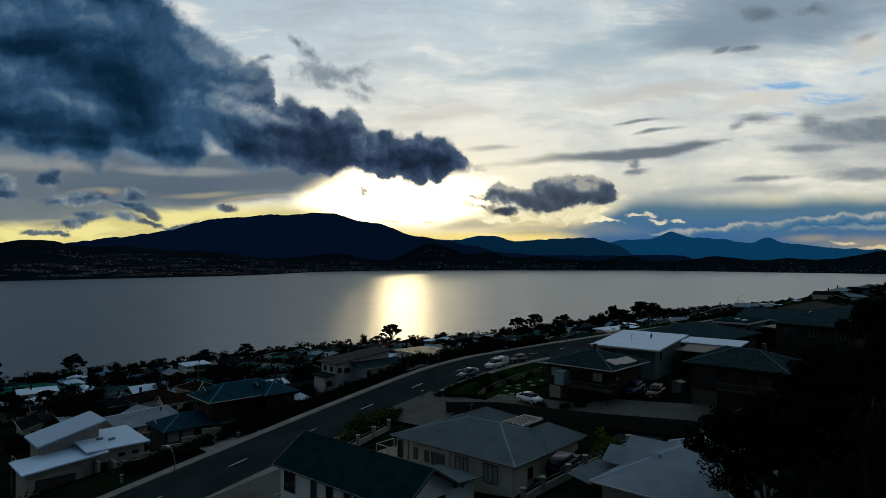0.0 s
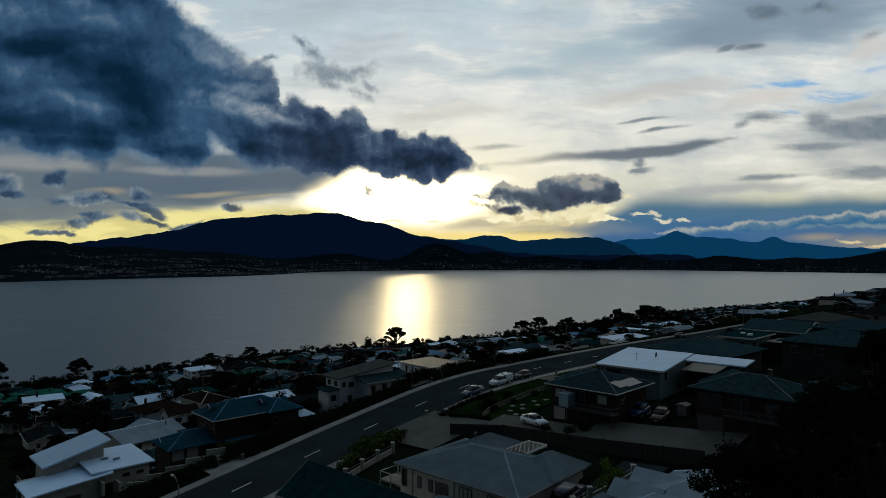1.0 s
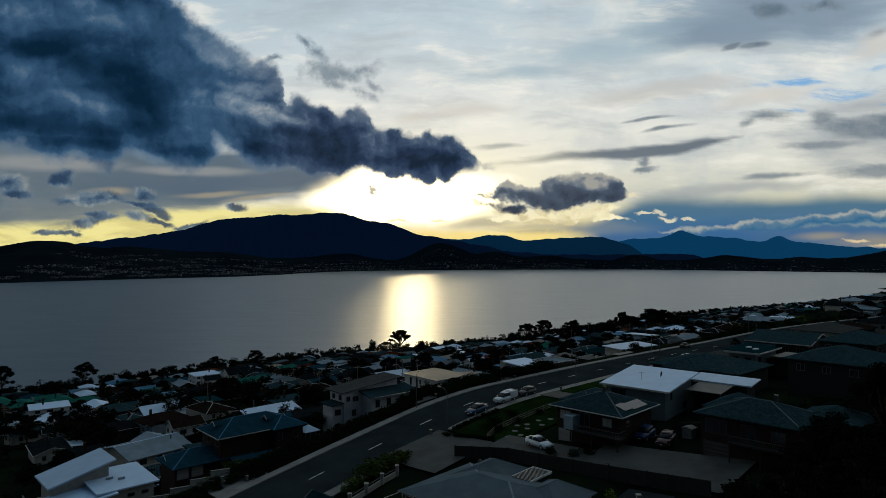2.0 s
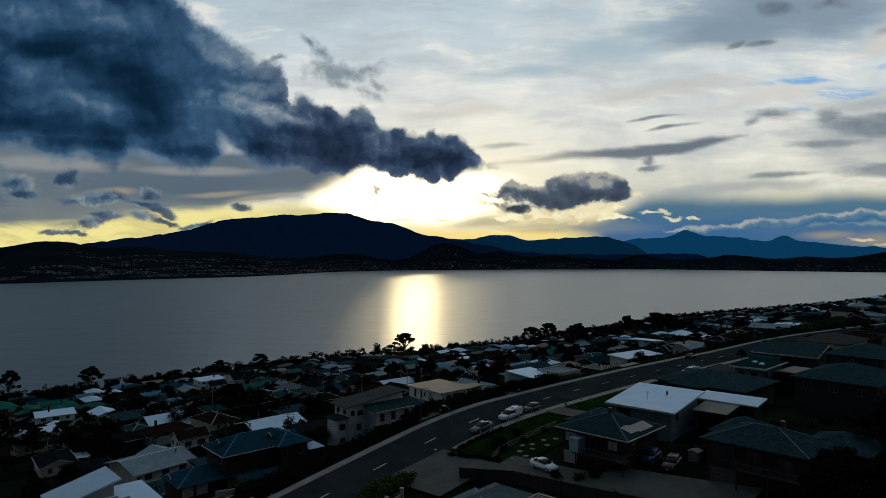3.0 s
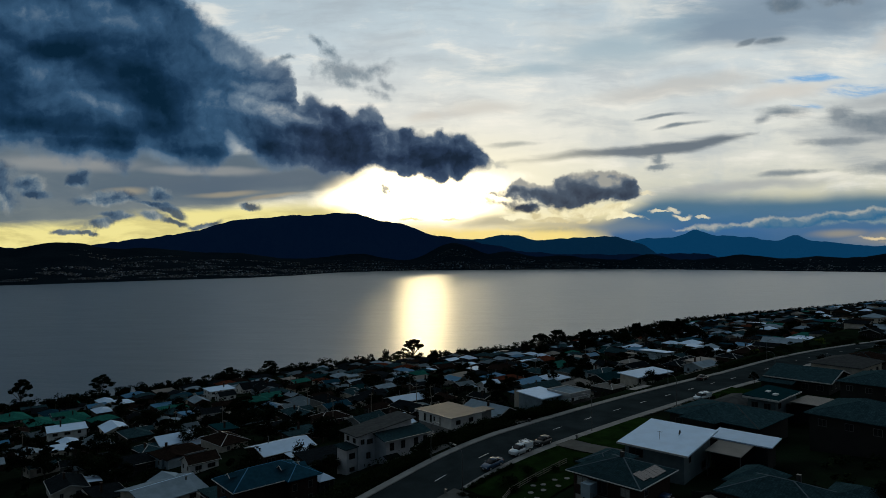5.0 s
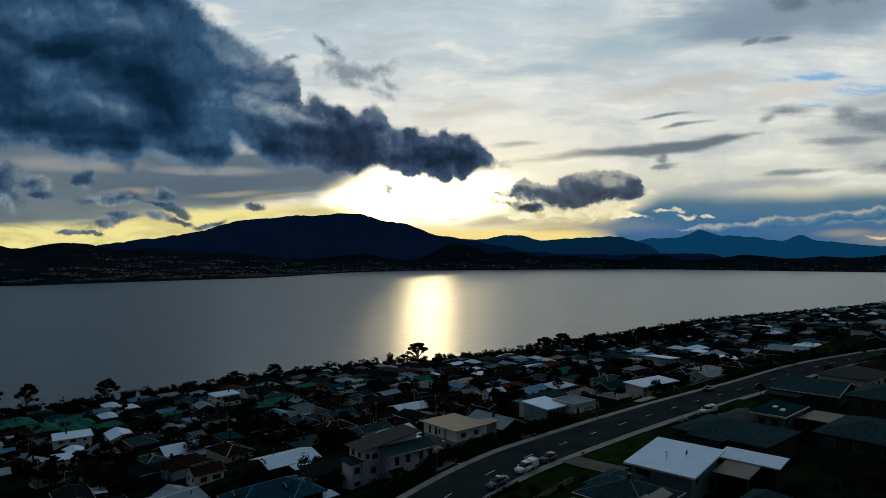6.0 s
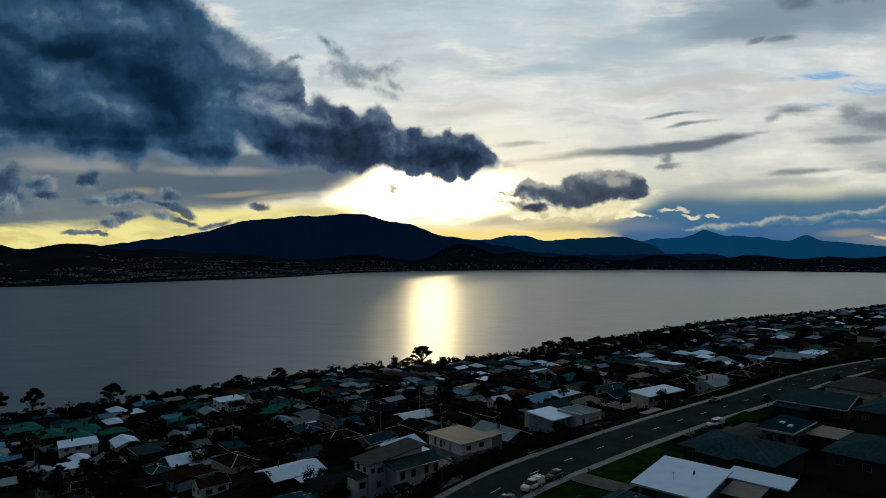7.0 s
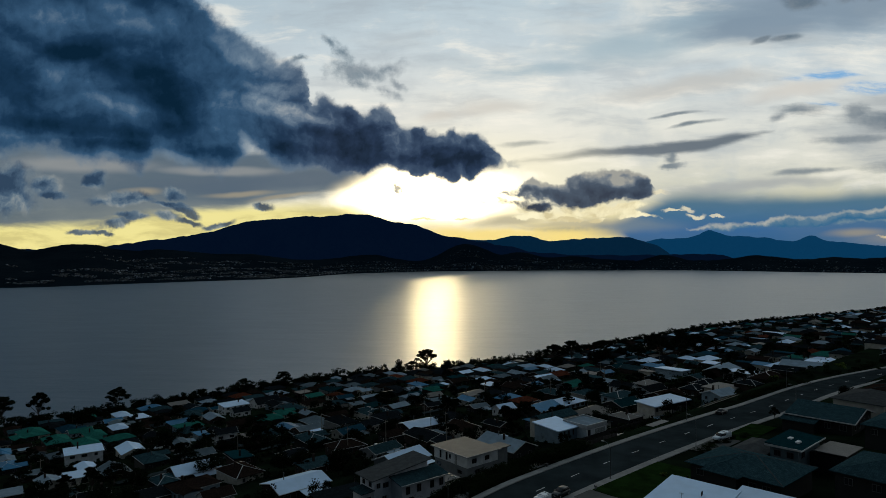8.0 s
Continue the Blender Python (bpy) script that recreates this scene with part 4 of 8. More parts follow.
def roof_ribs(faces, spacing, material, parent):
    """Standing seams: thin bars up each slope, from the eave to the ridge or hip."""
    v, f = [], []
    for fc in faces:
        pts = [Vector(q) for q in fc]
        k = min(range(len(pts)), key=lambda i: pts[i].z + pts[(i + 1) % len(pts)].z)
        p, q = pts[k], pts[(k + 1) % len(pts)]
        nrm = (pts[1] - pts[0]).cross(pts[2] - pts[0]).normalized()
        along = (q - p).normalized()
        up = nrm.cross(along)
        flat = [((c - p).dot(along), (c - p).dot(up)) for c in pts]
        lo, hi = min(c[0] for c in flat), max(c[0] for c in flat)
        u = lo + spacing * 0.5
        while u < hi:
            cuts = []
            for (u0, v0), (u1, v1) in zip(flat, flat[1:] + flat[:1]):
                if (u0 - u) * (u1 - u) < 0:
                    cuts.append(v0 + (v1 - v0) * (u - u0) / (u1 - u0))
            if len(cuts) >= 2 and max(cuts) - min(cuts) > 0.3:
                n = len(v)
                for c in (min(cuts), max(cuts)):
                    for du, dn in ((-0.03, 0.0), (0.0, 0.018), (0.03, 0.0)):
                        v.append(tuple(p + along * (u + du) + up * c + nrm * dn))
                f += [(n, n + 1, n + 4, n + 3), (n + 1, n + 2, n + 5, n + 4)]
            u += spacing
    part("seams", v, f, material, parent)


def gutter(x0, x1, y0, y1, z, material, parent, sides="xXyY"):
    w, h = 0.12, 0.13
    items = []
    if "y" in sides:
        items.append((x0 - w, x1 + w, y0 - w, y0, z - h, z))
    if "Y" in sides:
        items.append((x0 - w, x1 + w, y1, y1 + w, z - h, z))
    if "x" in sides:
        items.append((x0 - w, x0, y0, y1, z - h, z))
    if "X" in sides:
        items.append((x1, x1 + w, y0, y1, z - h, z))
    part("gutter", *boxes(items), material, parent)


WINDOW_MESHES = {}


def window_meshes(w, h, frame_mat, pane_mat, bars):
    key = (round(w, 1), round(h, 1), frame_mat.name, pane_mat.name, bars)
    if key not in WINDOW_MESHES:
        t = 0.07
        xs = [-w / 2, -w / 2 + t]
        solid = [True]
        for k in range(bars):
            x = -w / 2 + w * (k + 1) / (bars + 1)
            xs += [x - 0.03, x + 0.03]
            solid += [False, True]
        xs += [w / 2 - t, w / 2]
        solid += [False, True]
        zs = [-h / 2, -h / 2 + t, h / 2 - t, h / 2]
        nx = len(xs)
        v = [(x, y, z) for y in (-0.07, 0.05) for z in zs for x in xs]
        fill = {(i, j) for i in range(nx - 1) for j in range(3) if solid[i] or j != 1}
        f = []
        at = lambda i, j, k: k * nx * 4 + j * nx + i
        for i, j in fill:
            f.append((at(i, j, 0), at(i + 1, j, 0), at(i + 1, j + 1, 0), at(i, j + 1, 0)))
            for di, dj, p, q in ((0, -1, (0, 0), (1, 0)), (1, 0, (1, 0), (1, 1)), (0, 1, (1, 1), (0, 1)), (-1, 0, (0, 1), (0, 0))):
                if (i + di, j + dj) not in fill:
                    f.append((at(i + q[0], j + q[1], 0), at(i + p[0], j + p[1], 0), at(i + p[0], j + p[1], 1), at(i + q[0], j + q[1], 1)))
        fm = bpy.data.meshes.new("window")
        fm.from_pydata(v, [], f)
        fm.materials.append(frame_mat)
        pm = bpy.data.meshes.new("pane")
        v, f = boxes([(-w / 2 + t, w / 2 - t, -0.02, 0.03, -h / 2 + t, h / 2 - t)])
        pm.from_pydata(v, [], f)
        pm.materials.append(pane_mat)
        WINDOW_MESHES[key] = (fm, pm)
    return WINDOW_MESHES[key]


TURN = {"-y": 0, "+x": 90, "+y": 180, "-x": -90}


def opening(parent, face, at, along, z, w, h, frame_mat=None, pane_mat=None, bars=1, name="window"):
    """A window or door set in a wall face; at: the face's coordinate, along: place along it, z: its middle."""
    fm, pm = window_meshes(w, h, frame_mat or FRAME, pane_mat or GLASS, bars)
    ob = new(name, fm)
    ob.parent = parent
    x, y = (along, at) if face in ("-y", "+y") else (at, along)
    ob.matrix_basis = pose(x, y, z, 0, 0, TURN[face])
    pn = new("pane" if name == "window" else "panel", pm)
    pn.parent = ob
    return ob


def walls(parent, x0, x1, y0, y1, z0, z1, material, label=""):
    return part("wall", *boxes([(x0, x1, y0, y1, z0, z1)]), material, parent, label)


ROOF_WORDS = {"white": "white metal", "pale": "pale grey metal", "grey": "grey metal", "slate": "slate-grey tiled", "tan": "tan metal", "green": "green metal", "blue": "dark blue metal",
              "steel_blue": "blue-grey metal", "dark": "charcoal tiled", "brown": "brown tiled", "red": "red tiled", "deep_green": "dark green metal"}
hrng = random.Random(11)


def suburb_house(a, s, L, W, roof, kind, rot=0):
    """One of the houses down the slope."""
    z = lev(a, s)
    two = kind == "flat2"
    h = 5.4 if two else hrng.uniform(2.7, 3.2)
    wall_key = "white" if kind in ("gablew", "flat2") else hrng.choice(["cream", "brick", "brick", "brick", "grey", "dark", "dark", "blue_grey", "stone", "dark"])
    form = {"hip": "hipped", "gable": "gabled", "gablew": "gabled", "flat": "low-pitched", "flat2": "flat"}[kind]
    hs = thing("house", a, s, z, rot, f"{'two-storey' if two else 'single-storey'} {wall_key.replace('_', '-')} house with {form} {ROOF_WORDS[roof]} roof", "house", "houses on the slope")
    x, y = L / 2, W / 2
    o = 0.5
    mat, wm = ROOFS[roof], WALLS[wall_key]
    near = a * a + s * s < 330 ** 2
    if kind == "hip":
        walls(hs, -x, x, -y, y, -3.5, h, wm)
        fc = hip_faces(-x - o, x + o, -y - o, y + o, h + 0.05, min(W, L) * 0.5 * hrng.uniform(0.36, 0.48))
        part("roof", *slab(fc, 0.16), mat, hs)
        if near:
            roof_caps(fc, FASCIA if hrng.random() < 0.35 else mat, hs)
        if hrng.random() < 0.6:     # a wing at right angles
            wx = hrng.choice([-1, 1]) * x * 0.5
            q = x * 0.42
            part("wing", *boxes([(wx - q, wx + q, -y - 2.6, -y + 0.5, -3.5, h)]), wm, hs)
            part("wing_roof", *slab(gable_faces(wx - q - 0.4, wx + q + 0.4, -y - 3.0, 0.0, h + 0.06, q * 0.42, "y"), 0.14), mat, hs)
    elif kind in ("gable", "gablew"):
        rise = W * 0.5 * (0.55 if kind == "gablew" else hrng.uniform(0.25, 0.42))
        v, f = prism([(-y, -3.5), (y, -3.5), (y, h), (0, h + rise * 0.97), (-y, h)], -x, x, "x")
        part("wall", v, f, wm, hs)
        fc = gable_faces(-x - o, x + o, -y - o, y + o, h + 0.05 - rise * o / y * 0.5, rise * (y + o) / y, "x")
        part("roof", *slab(fc, 0.16), mat, hs)
        part("fascia", *slab(gable_faces(x + o, x + o + 0.06, -y - o, y + o, h + 0.06 - rise * o / y * 0.5, rise * (y + o) / y, "x"), 0.24), FASCIA, hs)
        part("fascia", *slab(gable_faces(-x - o - 0.06, -x - o, -y - o, y + o, h + 0.06 - rise * o / y * 0.5, rise * (y + o) / y, "x"), 0.24), FASCIA, hs)
        if hrng.random() < 0.4:
            part("carport_roof", *slab(shed_faces(-x * 0.3, x * 0.75, -y - 4.2, -y - o - 0.05, h - 0.5, h - 0.15, "y"), 0.1), ROOFS[hrng.choice(["white", "pale", "grey"])], hs)
            part("carport_post", *boxes([(-x * 0.3 + 0.1, -x * 0.3 + 0.2, -y - 4.1, -y - 4.0, -3.5, h - 0.55)]), STEEL, hs)
            part("carport_post", *boxes([(x * 0.75 - 0.2, x * 0.75 - 0.1, -y - 4.1, -y - 4.0, -3.5, h - 0.55)]), STEEL, hs)
    else:
        walls(hs, -x, x, -y, y, -3.5, h, wm)
        part("roof", *slab(shed_faces(-x - o, x + o, -y - o, y + o, h + 0.1, h + 0.1 + W * 0.06, "y"), 0.2), mat, hs)
    if near:
        gutter(-x - o, x + o, -y - o, y + o, h + 0.02, FASCIA, hs, "yY")
    # windows on the faces that show uphill and along the street
    for fl in range(0 if a * a + s * s > 600 ** 2 else 2 if two else 1):
        zc = 1.6 + 2.7 * fl
        n = max(2, int(L / 3.6)) if a * a + s * s < 450 ** 2 else 2
        for i in range(n):
            opening(hs, "-y", -y, -x + L * (i + 0.5) / n + hrng.uniform(-0.4, 0.4), zc, hrng.choice([1.2, 1.8, 2.2]), 1.2)
        for i in range(2 if a * a + s * s < 450 ** 2 else 1):
            opening(hs, "-x", -x, -y + W * (i + 0.5) / 2, zc, hrng.choice([0.9, 1.5]), 1.2)
            if near:
                opening(hs, "+x", x, -y + W * (i + 0.5) / 2, zc, 1.5, 1.2)
    if hrng.random() < 0.45:
        cx, cy = hrng.uniform(-x * 0.6, x * 0.6), hrng.uniform(0.1, 0.5) * y
        ht = h + 0.5 + W * 0.22
        part("chimney", *boxes([(cx - 0.3, cx + 0.3, cy - 0.25, cy + 0.25, h, ht + 0.5), (cx - 0.36, cx + 0.36, cy - 0.31, cy + 0.31, ht + 0.5, ht + 0.6)]), WALLS["brick"], hs)
    if near and hrng.random() < 0.3:
        cx = hrng.uniform(-x * 0.5, x * 0.5)
        part("flue", *boxes([(cx - 0.09, cx + 0.09, 0.4, 0.58, h, h + W * 0.2 + 1.1), (cx - 0.15, cx + 0.15, 0.34, 0.64, h + W * 0.2 + 1.1, h + W * 0.2 + 1.25)]), STEEL, hs)
    return hs


# houses down the slope to the shore: place along the street, place down the hill, length, width
suburb_house(71, 175, 8.0, 6.0, "brown", "gablew", 0)
suburb_house(87, 159, 15.0, 10.4, "white", "gable", 0)
suburb_house(59, 196, 12.3, 8.5, "dark", "hip", 0)
suburb_house(49, 212, 8.0, 6.0, "dark", "gable", -8)
suburb_house(71, 192, 12.6, 8.7, "brown", "hip", 4)
suburb_house(42, 222, 8.0, 6.0, "slate", "gable", 7)
suburb_house(118, 151, 13.9, 9.6, "white", "gable", 7)
suburb_house(68, 209, 8.0, 6.0, "slate", "hip", 95)
suburb_house(32, 247, 8.0, 6.0, "pale", "flat", -5)
suburb_house(86, 193, 12.9, 8.9, "brown", "hip", 95)
suburb_house(79, 213, 14.0, 9.7, "white", "gable", 0)
suburb_house(45, 255, 8.0, 6.0, "pale", "gable", 95)
suburb_house(107, 198, 8.0, 6.0, "dark", "gable", 4)
suburb_house(53, 253, 8.0, 6.0, "white", "flat", 90)
suburb_house(64, 248, 11.5, 8.0, "grey", "gable", 90)
suburb_house(96, 216, 9.2, 6.4, "deep_green", "flat", 86)
suburb_house(124, 191, 11.7, 8.0, "brown", "hip", -8)
suburb_house(194, 123, 8.0, 6.0, "tan", "hip", 86)
suburb_house(187, 141, 10.9, 7.5, "slate", "gable", 90)
suburb_house(162, 169, 13.5, 9.3, "brown", "gable", 86)
suburb_house(44, 288, 8.0, 6.0, "grey", "gable", 7)
suburb_house(91, 243, 11.8, 8.1, "grey", "gable", 0)
suburb_house(145, 190, 9.9, 6.8, "brown", "hip", 0)
suburb_house(183, 151, 9.9, 6.9, "steel_blue", "hip", -8)
suburb_house(61, 275, 8.0, 6.0, "white", "gable", 90)
suburb_house(230, 106, 11.0, 7.6, "pale", "gable", -8)
suburb_house(173, 164, 8.0, 6.0, "dark", "gable", 90)
suburb_house(80, 259, 12.5, 8.7, "slate", "hip", 90)
suburb_house(125, 216, 12.6, 8.7, "slate", "hip", 86)
suburb_house(201, 141, 14.6, 10.1, "tan", "hip", 4)
suburb_house(252, 105, 8.2, 6.0, "dark", "hip", 86)
suburb_house(142, 216, 11.3, 7.8, "blue", "gable", 4)
suburb_house(162, 196, 14.6, 10.1, "white", "gable", -5)
suburb_house(223, 142, 12.9, 8.9, "deep_green", "gable", -5)
suburb_house(111, 260, 9.6, 6.6, "dark", "gable", 0)
suburb_house(268, 104, 14.1, 9.7, "brown", "hip", 4)
suburb_house(67, 306, 13.9, 9.6, "white", "flat2", -8)
suburb_house(156, 220, 10.5, 7.2, "dark", "hip", 4)
suburb_house(179, 198, 12.6, 8.7, "dark", "hip", 4)
suburb_house(84, 300, 13.5, 9.3, "white", "gable", 86)
suburb_house(44, 341, 8.0, 6.0, "pale", "gable", 86)
suburb_house(202, 187, 8.0, 6.0, "white", "gablew", -8)
suburb_house(124, 266, 8.0, 6.0, "tan", "flat", 86)
suburb_house(101, 291, 10.9, 7.5, "grey", "gable", 86)
suburb_house(264, 133, 10.3, 7.1, "dark", "hip", 4)
suburb_house(170, 227, 13.3, 9.1, "dark", "hip", 90)
suburb_house(295, 105, 12.2, 8.4, "dark", "gable", 90)
suburb_house(57, 349, 9.0, 6.2, "brown", "gable", 86)
suburb_house(203, 204, 8.0, 6.0, "grey", "gable", -8)
suburb_house(307, 104, 15.4, 10.6, "pale", "gable", 95)
suburb_house(222, 193, 11.5, 8.0, "red", "hip", -8)
suburb_house(124, 294, 9.8, 6.8, "dark", "gablew", -8)
suburb_house(146, 273, 10.9, 7.5, "steel_blue", "gable", 90)
suburb_house(317, 102, 8.0, 6.0, "white", "flat", 4)
suburb_house(117, 304, 8.0, 6.0, "steel_blue", "flat", 90)
suburb_house(77, 347, 14.2, 9.8, "green", "hip", 90)
suburb_house(123, 302, 8.0, 6.0, "dark", "gablew", 86)
suburb_house(54, 374, 8.7, 6.0, "brown", "gable", -5)
suburb_house(160, 271, 15.2, 10.5, "grey", "hip", 90)
suburb_house(91, 344, 12.1, 8.4, "green", "hip", 7)
suburb_house(334, 105, 9.2, 6.4, "white", "hip", 90)
suburb_house(270, 171, 11.5, 7.9, "dark", "gablew", 86)
suburb_house(314, 130, 19.4, 13.0, "white", "flat", 86)
suburb_house(279, 164, 10.7, 7.4, "tan", "hip", -8)
suburb_house(248, 197, 13.2, 9.1, "slate", "hip", 90)
suburb_house(70, 376, 15.7, 10.9, "green", "hip", 90)
suburb_house(207, 240, 8.0, 6.0, "dark", "gable", -8)
suburb_house(175, 276, 11.7, 8.1, "brown", "hip", 95)
suburb_house(222, 229, 10.0, 6.9, "steel_blue", "gable", 86)
suburb_house(141, 319, 10.2, 7.1, "brown", "hip", 90)
suburb_house(87, 375, 12.9, 8.9, "green", "hip", 90)
suburb_house(343, 126, 14.0, 9.7, "white", "hip", -5)
suburb_house(157, 316, 14.0, 9.7, "green", "hip", -8)
suburb_house(242, 232, 12.3, 8.5, "dark", "hip", 4)
suburb_house(368, 106, 10.1, 7.0, "dark", "hip", 95)
suburb_house(272, 204, 13.3, 9.2, "green", "gable", 7)
suburb_house(175, 306, 8.0, 6.0, "pale", "gable", 90)
suburb_house(332, 151, 19.2, 13.0, "pale", "gable", 7)
suburb_house(289, 195, 9.9, 6.8, "pale", "hip", 7)
suburb_house(354, 138, 10.8, 7.4, "steel_blue", "gable", 86)
suburb_house(369, 129, 10.9, 7.5, "slate", "gable", 86)
suburb_house(144, 357, 12.1, 8.3, "pale", "gable", 86)
suburb_house(173, 328, 12.1, 8.3, "green", "hip", 86)
suburb_house(69, 436, 18.8, 12.9, "green", "hip", 95)
suburb_house(85, 423, 14.1, 9.7, "blue", "hip", 95)
suburb_house(269, 239, 14.2, 9.8, "brown", "gable", 90)
suburb_house(276, 232, 8.0, 6.0, "steel_blue", "gable", 7)
suburb_house(206, 304, 8.0, 6.0, "grey", "flat", -5)
suburb_house(336, 181, 15.4, 10.7, "white", "flat", 90)
suburb_house(329, 193, 8.0, 6.0, "tan", "flat", 86)
suburb_house(243, 281, 9.7, 6.7, "tan", "gable", -8)
suburb_house(235, 290, 12.7, 8.7, "pale", "hip", 95)
suburb_house(163, 364, 9.8, 6.7, "dark", "gablew", 0)
suburb_house(206, 327, 10.9, 7.5, "slate", "hip", -8)
suburb_house(110, 429, 10.0, 6.9, "steel_blue", "gable", 0)
suburb_house(325, 218, 8.0, 6.0, "steel_blue", "gable", -5)
suburb_house(320, 225, 9.1, 6.3, "tan", "flat", 0)
suburb_house(166, 380, 15.2, 10.5, "white", "flat2", 0)
suburb_house(269, 280, 12.2, 8.4, "slate", "hip", 95)
suburb_house(414, 135, 13.1, 9.0, "red", "hip", 0)
suburb_house(372, 176, 9.8, 6.8, "white", "flat", 7)
suburb_house(125, 428, 13.3, 9.2, "white", "flat", 95)
suburb_house(229, 325, 11.3, 7.8, "pale", "gable", -5)
suburb_house(154, 407, 11.5, 7.9, "blue", "hip", 0)
suburb_house(374, 188, 8.0, 6.0, "slate", "gable", 86)
suburb_house(163, 400, 8.0, 6.0, "blue", "gable", 4)
suburb_house(288, 278, 9.5, 6.5, "white", "flat", 7)
suburb_house(247, 329, 8.0, 6.0, "tan", "flat", -5)
suburb_house(252, 324, 8.6, 6.0, "dark", "hip", -5)
suburb_house(190, 386, 16.1, 11.1, "dark", "gablew", 0)
suburb_house(200, 377, 13.9, 9.6, "dark", "hip", 90)
suburb_house(338, 247, 9.8, 6.7, "pale", "gable", 0)
suburb_house(228, 362, 10.4, 7.2, "red", "hip", 0)
suburb_house(325, 266, 14.3, 9.8, "white", "gable", -8)
suburb_house(265, 326, 9.9, 6.8, "pale", "gable", -8)
suburb_house(219, 376, 12.2, 8.4, "green", "gable", 4)
suburb_house(280, 319, 8.9, 6.1, "deep_green", "hip", -5)
suburb_house(248, 357, 8.0, 6.0, "pale", "gable", 0)
suburb_house(286, 321, 8.6, 6.0, "white", "hip", 0)
suburb_house(345, 268, 15.9, 11.0, "red", "hip", 0)
suburb_house(427, 187, 14.7, 10.1, "dark", "hip", 0)
suburb_house(476, 141, 9.8, 6.8, "dark", "hip", 0)
suburb_house(249, 372, 12.7, 8.7, "pale", "hip", 0)
suburb_house(314, 309, 12.7, 8.8, "white", "hip", 0)
suburb_house(501, 133, 10.1, 7.0, "pale", "gable", -8)
suburb_house(230, 408, 9.5, 6.5, "tan", "flat", 7)
suburb_house(331, 307, 11.8, 8.2, "grey", "hip", 4)
suburb_house(453, 185, 10.2, 7.0, "pale", "gable", 4)
suburb_house(294, 356, 14.5, 10.0, "red", "hip", 4)
suburb_house(348, 306, 14.6, 10.1, "pale", "gable", 86)
suburb_house(310, 355, 8.0, 6.0, "grey", "gable", 0)
suburb_house(495, 181, 8.1, 6.0, "dark", "flat", 90)
suburb_house(559, 155, 8.5, 6.0, "green", "gable", 95)
suburb_house(550, 164, 10.0, 6.9, "slate", "hip", 0)
suburb_house(513, 202, 11.4, 7.9, "tan", "flat", -5)
suburb_house(350, 366, 12.0, 8.3, "white", "gable", 4)
suburb_house(501, 242, 11.8, 8.2, "pale", "gable", 0)
suburb_house(533, 225, 9.1, 6.3, "steel_blue", "gable", 0)
suburb_house(533, 246, 12.4, 8.6, "white", "hip", -8)
suburb_house(578, 202, 12.4, 8.6, "green", "gable", 95)
suburb_house(643, 173, 9.8, 6.7, "dark", "hip", 0)
suburb_house(673, 166, 8.4, 6.0, "pale", "gable", 7)
suburb_house(551, 303, 11.9, 8.2, "steel_blue", "gable", -8)
suburb_house(669, 224, 17.8, 12.3, "grey", "gable", 90)
suburb_house(590, 322, 10.9, 7.5, "grey", "flat", 0)
suburb_house(714, 230, 9.4, 6.5, "white", "gablew", 7)
suburb_house(698, 261, 19.1, 13.0, "white", "flat", 90)
suburb_house(689, 303, 15.8, 10.9, "dark", "hip", 86)
suburb_house(728, 283, 12.1, 8.3, "dark", "hip", 95)
suburb_house(813, 251, 12.7, 8.8, "slate", "flat", 0)
suburb_house(729, 346, 17.1, 11.8, "pale", "gable", 7)
suburb_house(795, 289, 10.8, 7.5, "pale", "flat", 90)


